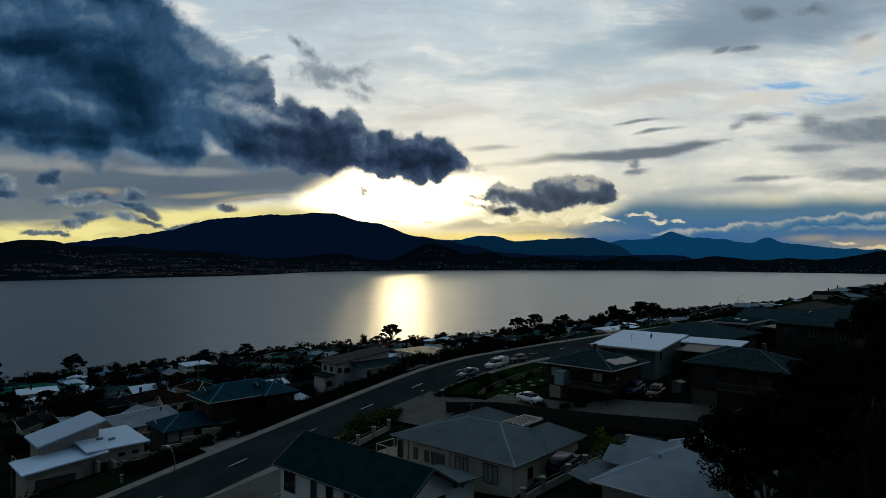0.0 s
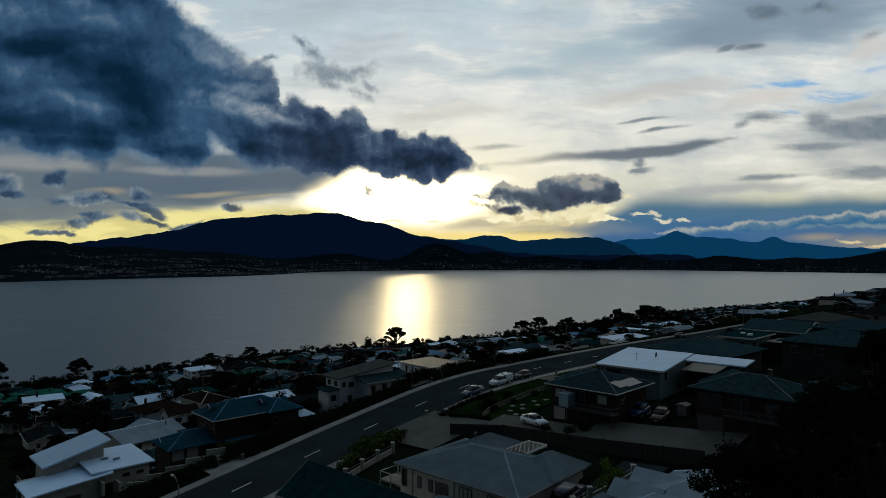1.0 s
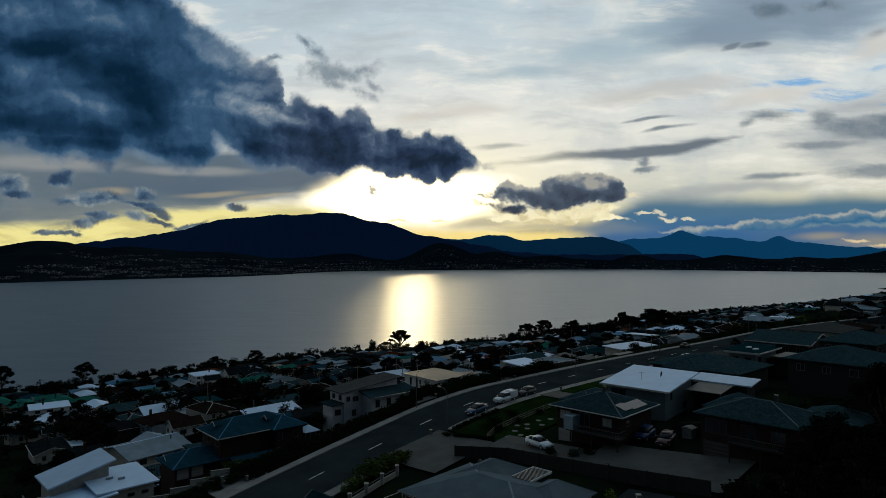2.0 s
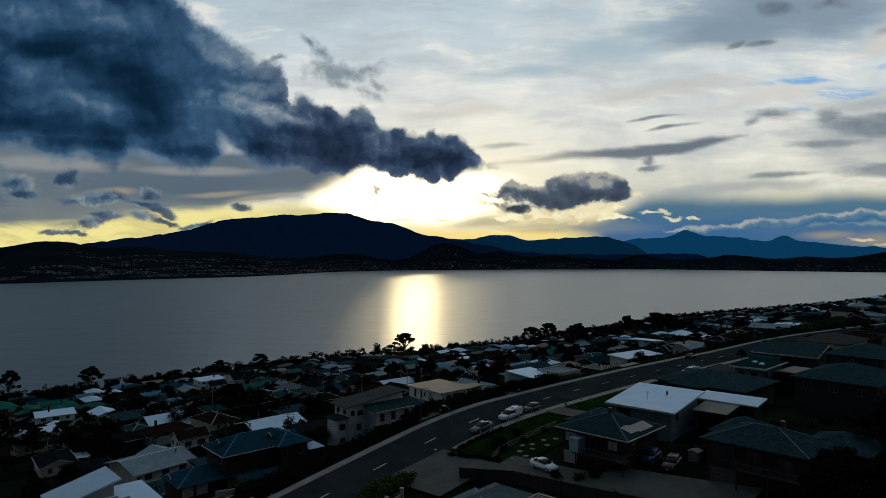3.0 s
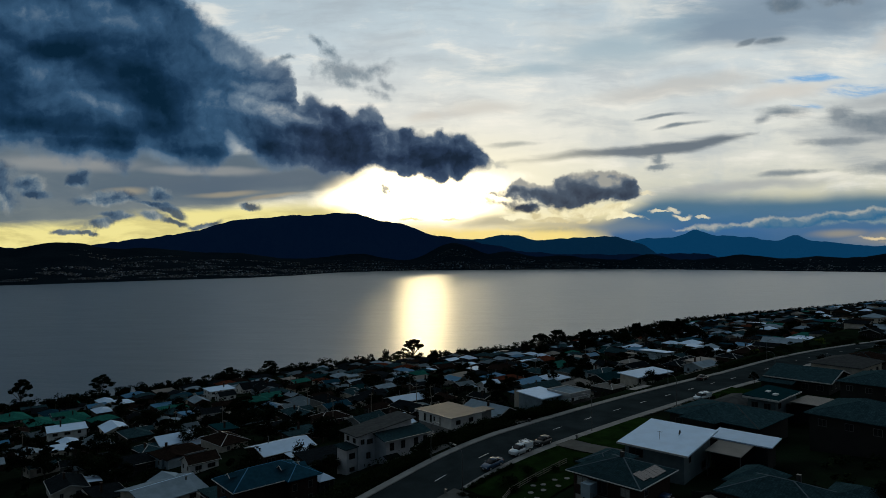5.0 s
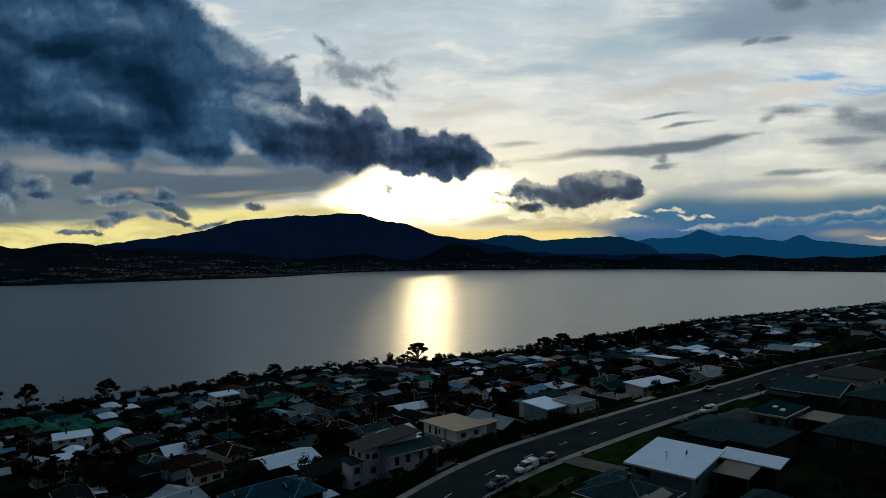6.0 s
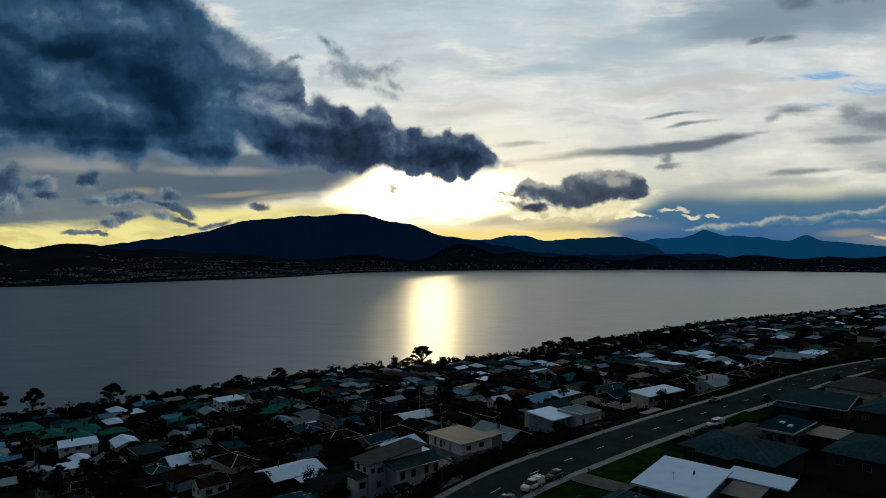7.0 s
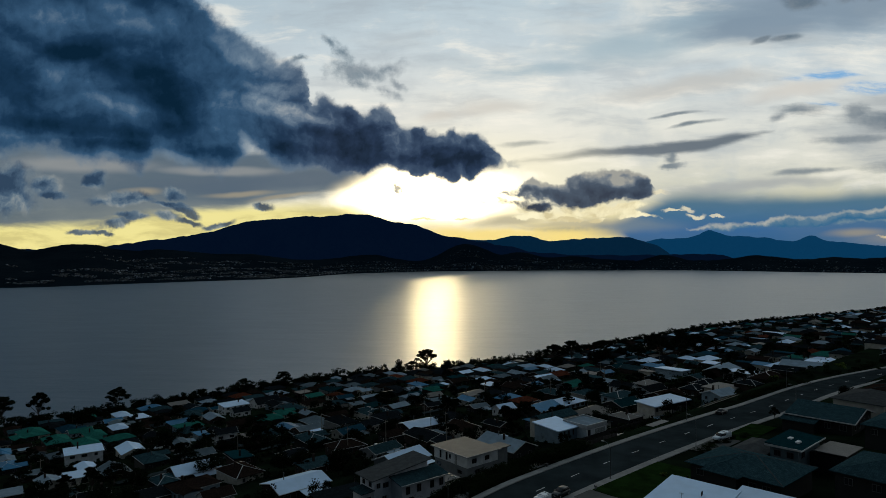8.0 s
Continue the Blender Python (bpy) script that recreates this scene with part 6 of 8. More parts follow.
def white_roof_house():
    hs = thing("house", 103.4, 53.6, 66.8, 4.5, "grey weatherboard house with bright white sloping metal roof", "house")
    v, f = prism([(-5.8, -3), (5.8, -3), (5.8, 6.6), (-5.8, 5.5)], -5.0, 5.2, "y")
    part("wall", v, f, WALLS["teal_grey"], hs, "blue-grey weatherboard wall")
    part("roof", *slab(shed_faces(-6.8, 6.9, -6.0, 6.2, 5.75, 7.1, "x"), 0.24), ROOFS["white"], hs)
    part("roof_edge", *boxes([(-6.92, -6.8, -6.0, 6.2, 5.48, 5.78)]), FASCIA, hs)
    opening(hs, "-x", -5.8, 3.2, 4.3, 2.6, 1.4, DARKFRAME, GLASS, 1)
    opening(hs, "-y", -5.0, -3.4, 4.4, 0.9, 1.4, DARKFRAME, GLASS, 0)
    opening(hs, "-y", -5.0, 2.6, 2.0, 1.8, 1.4, DARKFRAME, GLASS, 1)
    part("rear_wall", *boxes([(7.4, 12.0, -13.8, -4.6, -3, 5.2)]), WALLS["dark"], hs)
    part("rear_roof", *slab(shed_faces(7.0, 12.8, -14.6, -4.2, 5.7, 6.1, "x"), 0.2), ROOFS["white"], hs)
    part("patio_roof", *slab(shed_faces(0.2, 6.95, -11.8, -6.1, 5.15, 5.5, "x"), 0.12), ROOFS["tan"], hs, "translucent tan patio roof")
    part("patio_post", *boxes([(0.4, 0.55, -11.7, -11.55, -3, 5.1)]), STEEL, hs)
    part("patio_post", *boxes([(0.4, 0.55, -6.5, -6.35, -3, 5.1)]), STEEL, hs)
    d = tagged(new("satellite_dish"), "small dark satellite dish on the white roof", "dish")
    d.matrix_basis = hs.matrix_basis @ pose(1.2, -1.5, 6.55)
    ring = [(0.42 * math.cos(t) , 0.16 * 0 + 0.12 * (1 if r else 0), 0.55 + 0.42 * math.sin(t)) for r in (0,) for t in [k * math.pi / 6 for k in range(12)]]
    part("bowl", ring + [(0, 0.16, 0.55)], [(i, (i + 1) % 12, 12) for i in range(12)] + [((i + 1) % 12, i, 12) for i in range(12)], BLACK, d)
    part("mast", *boxes([(-0.03, 0.03, 0.12, 0.18, -0.1, 0.6), (-0.02, 0.02, -0.3, 0.14, 0.5, 0.53)]), STEEL, d)
    m = tagged(new("aerial"), "thin television aerial on the white roof", "aerial")
    m.matrix_basis = hs.matrix_basis @ pose(-2.2, 0.6, 6.1)
    part("mast", *boxes([(-0.02, 0.02, -0.02, 0.02, 0, 1.5)]), STEEL, m)
    for k in range(4):
        part("rod", *boxes([(-0.45 + 0.06 * k, 0.45 - 0.06 * k, -0.3 + 0.2 * k, -0.28 + 0.2 * k, 1.4, 1.42)]), STEEL, m)
    part("boom", *boxes([(-0.015, 0.015, -0.35, 0.4, 1.38, 1.4)]), STEEL, m)


def brick_balcony_house():
    hs = thing("house", 87.4, 53.2, 65.2, 2.0, "red brick house with dark hipped roof, solar panels and balcony", "house")
    e = 6.0
    walls(hs, -4.8, 5.4, -5.4, 5.4, -3, e, WALLS["brick"])
    fc = hip_faces(-5.7, 6.3, -6.3, 6.3, e, 2.0)
    part("roof", *slab(fc, 0.16), ROOFS["slate"], hs)
    roof_caps(fc, ROOFS["grey"], hs)
    f2 = hip_faces(-1.0, 8.6, 1.4, 7.6, e - 0.1, 1.3)
    part("wing_roof", *slab(f2, 0.16), ROOFS["slate"], hs)
    roof_caps(f2, ROOFS["grey"], hs)
    gutter(-5.7, 6.3, -6.3, 6.3, e - 0.02, FASCIA, hs, "xy")
    opening(hs, "-x", -4.8, 3.9, 1.3, 2.4, 2.3, FRAME, DOOR, 0, "garage_door")
    opening(hs, "-x", -4.8, 3.8, 4.6, 2.0, 1.4, FRAME, CURTAIN, 1)
    opening(hs, "-x", -4.8, 0.4, 4.4, 1.8, 2.0, FRAME, GLASS, 1)
    opening(hs, "-x", -4.8, -3.4, 4.6, 1.6, 1.3, FRAME, CURTAIN, 1)
    opening(hs, "-y", -5.4, -2.4, 4.6, 1.2, 1.2, FRAME, GLASS, 0)
    opening(hs, "-y", -5.4, 2.2, 2.0, 1.2, 2.0, FRAME, GLASS, 0)
    part("balcony_floor", *boxes([(-6.9, -4.82, -6.4, 2.4, 2.9, 3.05)]), TIMBER, hs)
    part("bay", *boxes([(-6.9, -4.83, 1.2, 2.8, 3.06, 5.1)]), WALLS["blue_grey"], hs, "pale glazed bay on the balcony")
    rails = [(-6.9, -6.84, -6.4, 1.2, 3.95, 4.02), (-6.9, -6.84, -6.4, 1.2, 3.25, 3.3), (-6.9, -4.82, -6.4, -6.34, 3.95, 4.02)]
    rails += [(-6.89, -6.86, -6.4 + 0.25 * k, -6.37 + 0.25 * k, 3.05, 4.0) for k in range(31)]
    part("balcony_railing", *boxes(rails), STEEL, hs)
    for y in (-6.2, -2.0, 1.6):
        part("balcony_post", *boxes([(-6.9, -6.75, y, y + 0.15, -3, 2.9)]), TIMBER, hs)
    for i, (x, y) in enumerate(((-3.0, -4.6), (-1.9, -4.6), (-0.8, -4.9), (0.3, -4.9), (1.4, -4.9), (2.5, -4.9))):
        up = 0.317
        v = [(x, y - 0.8, e + 0.13 + (y - 0.8 + 6.3) * up), (x + 1.05, y - 0.8, e + 0.13 + (y - 0.8 + 6.3) * up), (x + 1.05, y + 1.0, e + 0.13 + (y + 1.0 + 6.3) * up), (x, y + 1.0, e + 0.13 + (y + 1.0 + 6.3) * up)]
        part("solar_panel", *slab([v], 0.05), SOLAR, hs)
    part("chimney", *boxes([(0.2, 0.7, -0.3, 0.2, e + 1.2, e + 2.8)]), BLACK, hs)
    part("water_tank", *boxes([(1.2, 2.8, -7.4, -5.8, -3, 2.6)]), WALLS["blue_grey"], hs, "pale upright tank")


def brick_right_house():
    hs = thing("house", 88.5, 30.6, 67.6, 1.0, "brown brick house with dark tiled hip roof and balcony", "house")
    e = 6.0
    walls(hs, -4.4, 4.4, -6.2, 5.6, -3, e, WALLS["brick"])
    fc = hip_faces(-5.2, 5.2, -7.0, 6.4, e, 1.9)
    part("roof", *slab(fc, 0.16), ROOFS["slate"], hs)
    roof_caps(fc, ROOFS["grey"], hs)
    part("wing_roof", *slab(hip_faces(0.0, 8.6, 1.0, 7.4, e - 0.15, 1.5), 0.16), ROOFS["slate"], hs)
    part("wing_roof", *slab(hip_faces(1.0, 10.0, -12.0, -4.0, e - 0.1, 1.5), 0.16), ROOFS["slate"], hs)
    walls(hs, 1.6, 9.4, -11.4, -6.22, -3, e - 0.1, WALLS["brick"])
    opening(hs, "-x", -4.4, 3.6, 4.4, 2.8, 1.9, DARKFRAME, GLASS, 2)
    opening(hs, "-x", -4.4, 3.6, 1.2, 3.4, 2.4, DARKFRAME, DOORDK, 0, "garage_door")
    opening(hs, "-x", -4.4, -0.4, 4.2, 1.8, 2.1, DARKFRAME, GLASS, 1)
    opening(hs, "-x", -4.4, -4.0, 4.4, 1.6, 1.3, DARKFRAME, GLASS, 1)
    part("balcony_floor", *boxes([(-6.2, -4.42, -6.6, 1.4, 2.9, 3.05)]), TIMBER, hs)
    rails = [(-6.2, -6.14, -6.6, 1.4, 3.95, 4.02), (-6.2, -6.14, -6.6, 1.4, 3.2, 3.25)] + [(-6.19, -6.16, -6.6 + 0.25 * k, -6.57 + 0.25 * k, 3.05, 4.0) for k in range(33)]
    part("balcony_railing", *boxes(rails), STEEL, hs)
    for y in (-6.5, -2.5, 1.2):
        part("balcony_post", *boxes([(-6.2, -6.05, y, y + 0.15, -3, 2.9)]), TIMBER, hs)
    part("chimney", *boxes([(0.6, 1.1, -2.4, -1.9, e + 1.0, e + 2.6)]), BLACK, hs)
    sh = thing("garden_shed", 91.5, 41.2, 67.6, 0, "pale metal garden shed between two houses", "shed")
    part("wall", *boxes([(-0.8, 0.8, -0.7, 0.7, -1, 1.5)]), WALLS["grey"], sh)
    part("roof", *slab(gable_faces(-0.95, 0.95, -0.85, 0.85, 1.5, 0.25, "x"), 0.06), ROOFS["tan"], sh)


def corrugated_roof_house():
    hs = thing("house", 60.0, 26.5, 62.6, 2.0, "house with grey corrugated hip roof among dark trees", "house")
    e = 4.2
    walls(hs, -7.6, 8.2, -7.4, 4.4, -4, e, WALLS["stone"])
    A, B, C, D, R = (-8.6, -8.4, e), (9.2, -8.4, e), (9.2, 5.2, e), (-8.6, 5.2, e), (5.3, -0.3, e + 2.3)
    fc = [[A, B, R], [B, C, R], [C, D, R], [D, A, R]]
    part("roof", *slab(fc, 0.14), ROOFS["pale"], hs)
    roof_caps(fc, ROOFS["white"], hs)
    roof_ribs(fc, 0.26, ROOFS["pale"], hs)
    for x in (-1.2, 3.4):
        part("dormer_roof", *slab(gable_faces(x - 1.9, x + 1.9, 1.6, 7.0, e + 0.2, 1.3, "y"), 0.12), ROOFS["pale"], hs)
    part("porch_roof", *slab(shed_faces(-8.0, -2.0, 5.5, 8.0, e - 0.6, e - 0.1, "y"), 0.1), ROOFS["grey"], hs)
    opening(hs, "-x", -7.6, 1.0, 2.6, 2.2, 1.0, DARKFRAME)
    part("gutter_line", *boxes([(-8.72, -8.6, -8.4, 5.2, e - 0.14, e)]), FASCIA, hs)


def blue_big_house():
    hs = thing("house", 196.0, 60.0, 66.6, 0.0, "long house with slate-blue tiled roof", "house")
    e = 4.1
    v, f = prism([(-8.2, -3), (8.4, -3), (8.4, e), (1.0, e + 2.0), (-8.2, e)], -7.4, 7.4, "y")
    part("wall", v, f, WALLS["dark"], hs)
    fc = [[(-9.2, 8.6, e), (-9.2, -8.4, e), (1.0, -8.4, e + 2.3), (1.0, 8.6, e + 2.3)], [(1.0, 8.6, e + 2.3), (1.0, -8.4, e + 2.3), (9.4, -8.4, e), (9.4, 8.6, e)]]
    part("roof", *slab(fc, 0.2), ROOFS["slate"], hs)
    roof_caps(fc, ROOFS["slate"], hs)
    part("barge_board", *slab([[(-9.25, -8.4, e + 0.02), (-9.25, -8.52, e + 0.02), (1.0, -8.52, e + 2.33), (1.0, -8.4, e + 2.33)], [(1.0, -8.4, e + 2.33), (1.0, -8.52, e + 2.33), (9.45, -8.52, e + 0.02), (9.45, -8.4, e + 0.02)]], 0.34), FASCIA, hs)
    part("roof_edge", *boxes([(-9.34, -9.22, -8.4, 8.6, e - 0.24, e + 0.02)]), FASCIA, hs)
    walls(hs, -11.6, -8.22, 0.5, 8.2, -3, e - 1.2, WALLS["dark"])
    part("wing_roof", *slab(shed_faces(-12.4, -8.6, 0.0, 8.9, e - 1.0, e - 0.4, "x"), 0.18), ROOFS["slate"], hs)
    for y in (-5.4, -1.8, 2.4):
        opening(hs, "-x", -8.2, y, 2.4, 1.6, 1.5, FRAME, GLASS, 1)
    for x in (-5.5, -2.0, 2.5, 6.0):
        opening(hs, "-y", -7.4, x, 2.6, 1.1, 1.9, FRAME, GLASS, 0)


def tan_metal_house():
    hs = thing("house", 217.0, 56.0, 68.4, -4.0, "house with brownish-grey metal hipped roof", "house")
    walls(hs, -9.0, 9.0, -6.4, 6.4, -3, 4.0, WALLS["cream"])
    fc = hip_faces(-9.8, 9.8, -7.2, 7.2, 4.05, 1.9)
    part("roof", *slab(fc, 0.18), ROOFS["stone_grey"], hs)
    roof_caps(fc, ROOFS["stone_grey"], hs)
    for x in (-5, 0, 5):
        opening(hs, "-y", -6.4, x, 2.2, 1.6, 1.3)


def green_skylight_house():
    hs = thing("house", 151.4, 53.6, 67.0, 0.0, "blue-grey house with dark green roofs and two skylights", "house")
    walls(hs, -6.4, 6.6, -2.8, 2.9, -3, 6.1, WALLS["teal_grey"])
    part("roof", *slab(shed_faces(-7.3, 7.4, -3.6, 3.7, 6.2, 6.7, "y"), 0.2), ROOFS["deep_green"], hs)
    part("roof_edge", *boxes([(-7.4, 7.5, -3.72, -3.6, 5.95, 6.24), (-7.42, -7.3, -3.6, 3.7, 6.0, 6.42)]), FASCIA, hs, "pale roof edge")
    for x, y in ((-0.6, 0.6), (-2.4, -1.6)):
        part("skylight", *boxes([(x, x + 1.5, y, y + 0.8, 6.45, 6.72), (x - 0.05, x + 1.55, y - 0.05, y + 0.85, 6.40, 6.50)]), WALLS["white"], hs, "pale skylight dome")
    walls(hs, -8.0, 2.0, 2.92, 9.6, -3, 4.2, WALLS["dark"])
    part("wing_roof", *slab(hip_faces(-9.0, 3.0, 2.95, 10.4, 4.25, 1.2), 0.18), ROOFS["stone_grey"], hs)
    walls(hs, 0.2, 9.8, -9.4, -2.82, -3, 4.4, WALLS["dark"])
    part("carport_roof", *slab(shed_faces(-0.6, 10.6, -10.2, -3.75, 5.2, 4.9, "x"), 0.16), ROOFS["tan"], hs)
    for y in (-1.2, 1.4):
        opening(hs, "-x", -6.4, y, 4.6, 1.4, 1.3, DARKFRAME)
    opening(hs, "-y", -2.8, -3.8, 4.6, 1.8, 1.3, DARKFRAME)


def dark_tile_house():
    hs = thing("house", 132.0, 55.0, 68.2, -2.0, "brown brick house with charcoal tiled roofs", "house")
    e = 3.9
    walls(hs, -7.6, 7.0, -8.6, 9.0, -3, e, WALLS["dark"])
    fc = hip_faces(-8.6, 8.0, -9.4, 9.8, e, 2.1)
    part("roof", *slab(fc, 0.16), ROOFS["slate"], hs)
    roof_caps(fc, ROOFS["stone_grey"], hs)
    f2 = hip_faces(-10.4, 2.0, -2.0, 5.6, e - 0.05, 1.7)
    part("wing_roof", *slab(f2, 0.16), ROOFS["slate"], hs)
    roof_caps(f2, ROOFS["slate"], hs)
    walls(hs, -9.6, -7.62, -1.2, 4.8, -3, e - 0.1, WALLS["dark"])
    for y in (-6, -3.4, 7):
        opening(hs, "-x", -7.6, y, 2.2, 1.5, 1.3, DARKFRAME)


def uphill_house(a, s, L, W, zf, e, roof, wall, label):
    hs = thing("house", a, s, zf, -3.0, label, "house", "houses above the street")
    walls(hs, -L / 2, L / 2, -W / 2, W / 2, -4, e, WALLS[wall])
    fc = hip_faces(-L / 2 - 0.8, L / 2 + 0.8, -W / 2 - 0.8, W / 2 + 0.8, e, W * 0.17)
    part("roof", *slab(fc, 0.16), ROOFS[roof], hs)
    roof_caps(fc, ROOFS["slate"], hs)
    for k in range(3):
        opening(hs, "-y", -W / 2, -L / 3 + L / 3 * k, e - 1.5, 1.8, 1.3)
        opening(hs, "-x", -L / 2, -W / 3 + W / 3 * k, e - 1.5, 1.4, 1.3)


grey_hip_house()
green_gable_house()
white_modern_house()
blue_hip_house()
grey_low_house()
tall_modern_house()
flat_tan_house()
pale_twin_house()
white_corner_house()
tan_flat_house()
white_roof_house()
brick_balcony_house()
brick_right_house()
corrugated_roof_house()
blue_big_house()
tan_metal_house()
green_skylight_house()
dark_tile_house()
uphill_house(185.5, 40.5, 18, 12, 68.6, 5.0, "slate", "dark", "dark house with slate-grey tiled hip roof")
uphill_house(137, 32.5, 16, 13, 70.8, 4.6, "slate", "dark", "dark brick house with slate-grey hip roof")
uphill_house(238, 56, 18, 12, 67.5, 3.6, "brown", "brick", "brick house with brown tiled roof beside the road")
uphill_house(216, 30, 18, 12, 70.5, 4.6, "pale", "cream", "cream house with pale metal roof on the slope")
uphill_house(262, 48, 18, 13, 68.5, 3.6, "dark", "grey", "grey house with charcoal roof above the road")
uphill_house(300, 40, 18, 13, 69.5, 3.6, "slate", "cream", "cream house with slate-grey roof above the road")
uphill_house(290, 10, 20, 13, 74.0, 4.6, "grey", "grey", "grey house with metal roof high on the slope")
uphill_house(345, 25, 20, 13, 72.0, 4.6, "dark", "brick", "brick house with dark roof high on the slope")

# further houses in the rows between, out to the end of the suburb
HOUSE_AT = [tuple(o.matrix_basis.translation.xy) for o in scene.objects if "house" in o.name and o.type == "EMPTY"]
frng = random.Random(77)
PICK = ["dark"] * 9 + ["slate"] * 6 + ["brown"] * 5 + ["grey"] * 3 + ["pale"] * 2 + ["white"] * 2 + ["steel_blue"] * 2 + ["green", "deep_green", "deep_green", "red", "blue", "tan"]
spots = []
for row in range(26, -1, -1):
    s_row = 20 + 19.0 * row
    for k in range(75):
        a_, s_ = 44 + 20.0 * k + frng.uniform(-4, 4), s_row + frng.uniform(-3, 3)
        L_ = frng.uniform(10, 15)
        roof_, kind_, rot_ = frng.choice(PICK), frng.choice(["hip", "hip", "gable", "gable", "flat"]), frng.choice([0, 4, -5, 90, 86])
        if s_ > float(coast(np.array(a_))) - 14 or 222 < s_ < 241:
            continue
        if s_ < 122 and a_ < 290 or s_ < street_s(a_) + 16 and a_ < 440 or s_ < 60 and a_ > 760 or a_ > 700 and frng.random() < 0.3 or a_ > 1000 and frng.random() < 0.3:
            continue
        if s_ < 98 and abs(s_ - street_s(a_)) < 15 and a_ < 450:
            continue
        x_, y_ = xy(a_, s_)
        if abs(x_) > y_ * 0.80 + 20:
            continue
        if any((x_ - hx) ** 2 + (y_ - hy) ** 2 < 15.5 ** 2 for hx, hy in HOUSE_AT):
            continue
        spots.append((x_ * x_ + y_ * y_, round(a_, 1), round(s_, 1), round(L_, 1), roof_, kind_, rot_))
        HOUSE_AT.append((x_, y_))
spots.sort()
for _, a_, s_, L_, roof_, kind_, rot_ in spots[:115]:
    if a_ < 75 and s_ < 230:     # the nearest of these are dark
        roof_ = ["dark", "slate"][int(a_) % 2]
    suburb_house(a_, s_, L_, round(L_ * 0.68, 1), roof_, kind_, rot_)


def distant_houses(rest):
    """The far end of the suburb: walls and pitched roofs, past telling apart."""
    v, f, slot = [], [], []
    mats = [WALLS["dark"], WALLS["brick"], WALLS["cream"]] + [ROOFS[k] for k in sorted(ROOFS)]
    keys = sorted(ROOFS)
    for _, a_, s_, L_, roof_, kind_, rot_ in rest:
        m = pose(*xy(a_, s_), lev(a_, s_), 0, 0, 45 + rot_)
        x, y, h = L_ / 2, L_ * 0.34, frng.uniform(2.7, 3.4)
        wall = frng.choice([0, 0, 0, 1, 1, 1, 2])
        faces = hip_faces(-x - 0.5, x + 0.5, -y - 0.5, y + 0.5, h, y * 0.45) if kind_ != "flat" else shed_faces(-x - 0.5, x + 0.5, -y - 0.5, y + 0.5, h, h + 0.7, "y")
        for (pv, pf), k in ((boxes([(-x, x, -y, y, -3.5, h)]), wall), (slab(faces, 0.16), 3 + keys.index(roof_))):
            n = len(v)
            v += [tuple(m @ Vector(c)) for c in pv]
            f += [tuple(n + j for j in q) for q in pf]
            slot += [k] * len(pf)
    ob = mesh_object("distant_houses", v, f, mats[0])
    for mt in mats[1:]:
        ob.data.materials.append(mt)
    ob.data.polygons.foreach_set("material_index", slot)
    tagged(ob, "distant rows of low suburban houses beyond the point", "houses", kind="stuff")


distant_houses(spots[115:])


# ---- plants ----
def tube(v, f, pts, radii, sides=6):
    n0 = len(v)
    for i, (p, r) in enumerate(zip(pts, radii)):
        q = pts[min(i + 1, len(pts) - 1)] - pts[max(i - 1, 0)]
        q.normalize()
        u = q.orthogonal().normalized()
        w = q.cross(u)
        for k in range(sides):
            t = 2 * math.pi * k / sides
            v.append(tuple(p + (u * math.cos(t) + w * math.sin(t)) * r))
    for i in range(len(pts) - 1):
        for k in range(sides):
            a, b = n0 + i * sides + k, n0 + i * sides + (k + 1) % sides
            f.append((a, b, b + sides, a + sides))


def bend(p, q, rng, lift=0.0, n=4):
    mid = (p + q) / 2 + Vector((rng.uniform(-1, 1), rng.uniform(-1, 1), rng.uniform(-0.3, 1) + lift)) * (q - p).length * 0.14
    out = []
    for i in range(n + 1):
        t = i / n
        out.append(p * (1 - t) ** 2 + mid * 2 * t * (1 - t) + q * t * t)
    return out


def clump(lv, lf, c, r, count, size, rng, flat=0.6):
    for _ in range(count):
        d = Vector((rng.gauss(0, 1), rng.gauss(0, 1), rng.gauss(0, 1)))
        d.normalize()
        d *= rng.random() ** 0.45
        p = c + Vector((d.x * r, d.y * r, d.z * r * flat))
        u = Vector((rng.gauss(0, 1), rng.gauss(0, 1), rng.gauss(0, 0.6))).normalized()
        w = u.orthogonal().normalized()
        w.rotate(Matrix.Rotation(rng.uniform(0, 6.28), 3, u))
        s1, s2 = size * rng.uniform(0.6, 1.3), size * rng.uniform(0.35, 0.7)
        k = len(lv)
        lv += [tuple(p - u * s1), tuple(p - w * s2 + u * s1 * 0.1), tuple(p + u * s1), tuple(p + w * s2)]
        lf.append((k, k + 1, k + 2, k + 3))


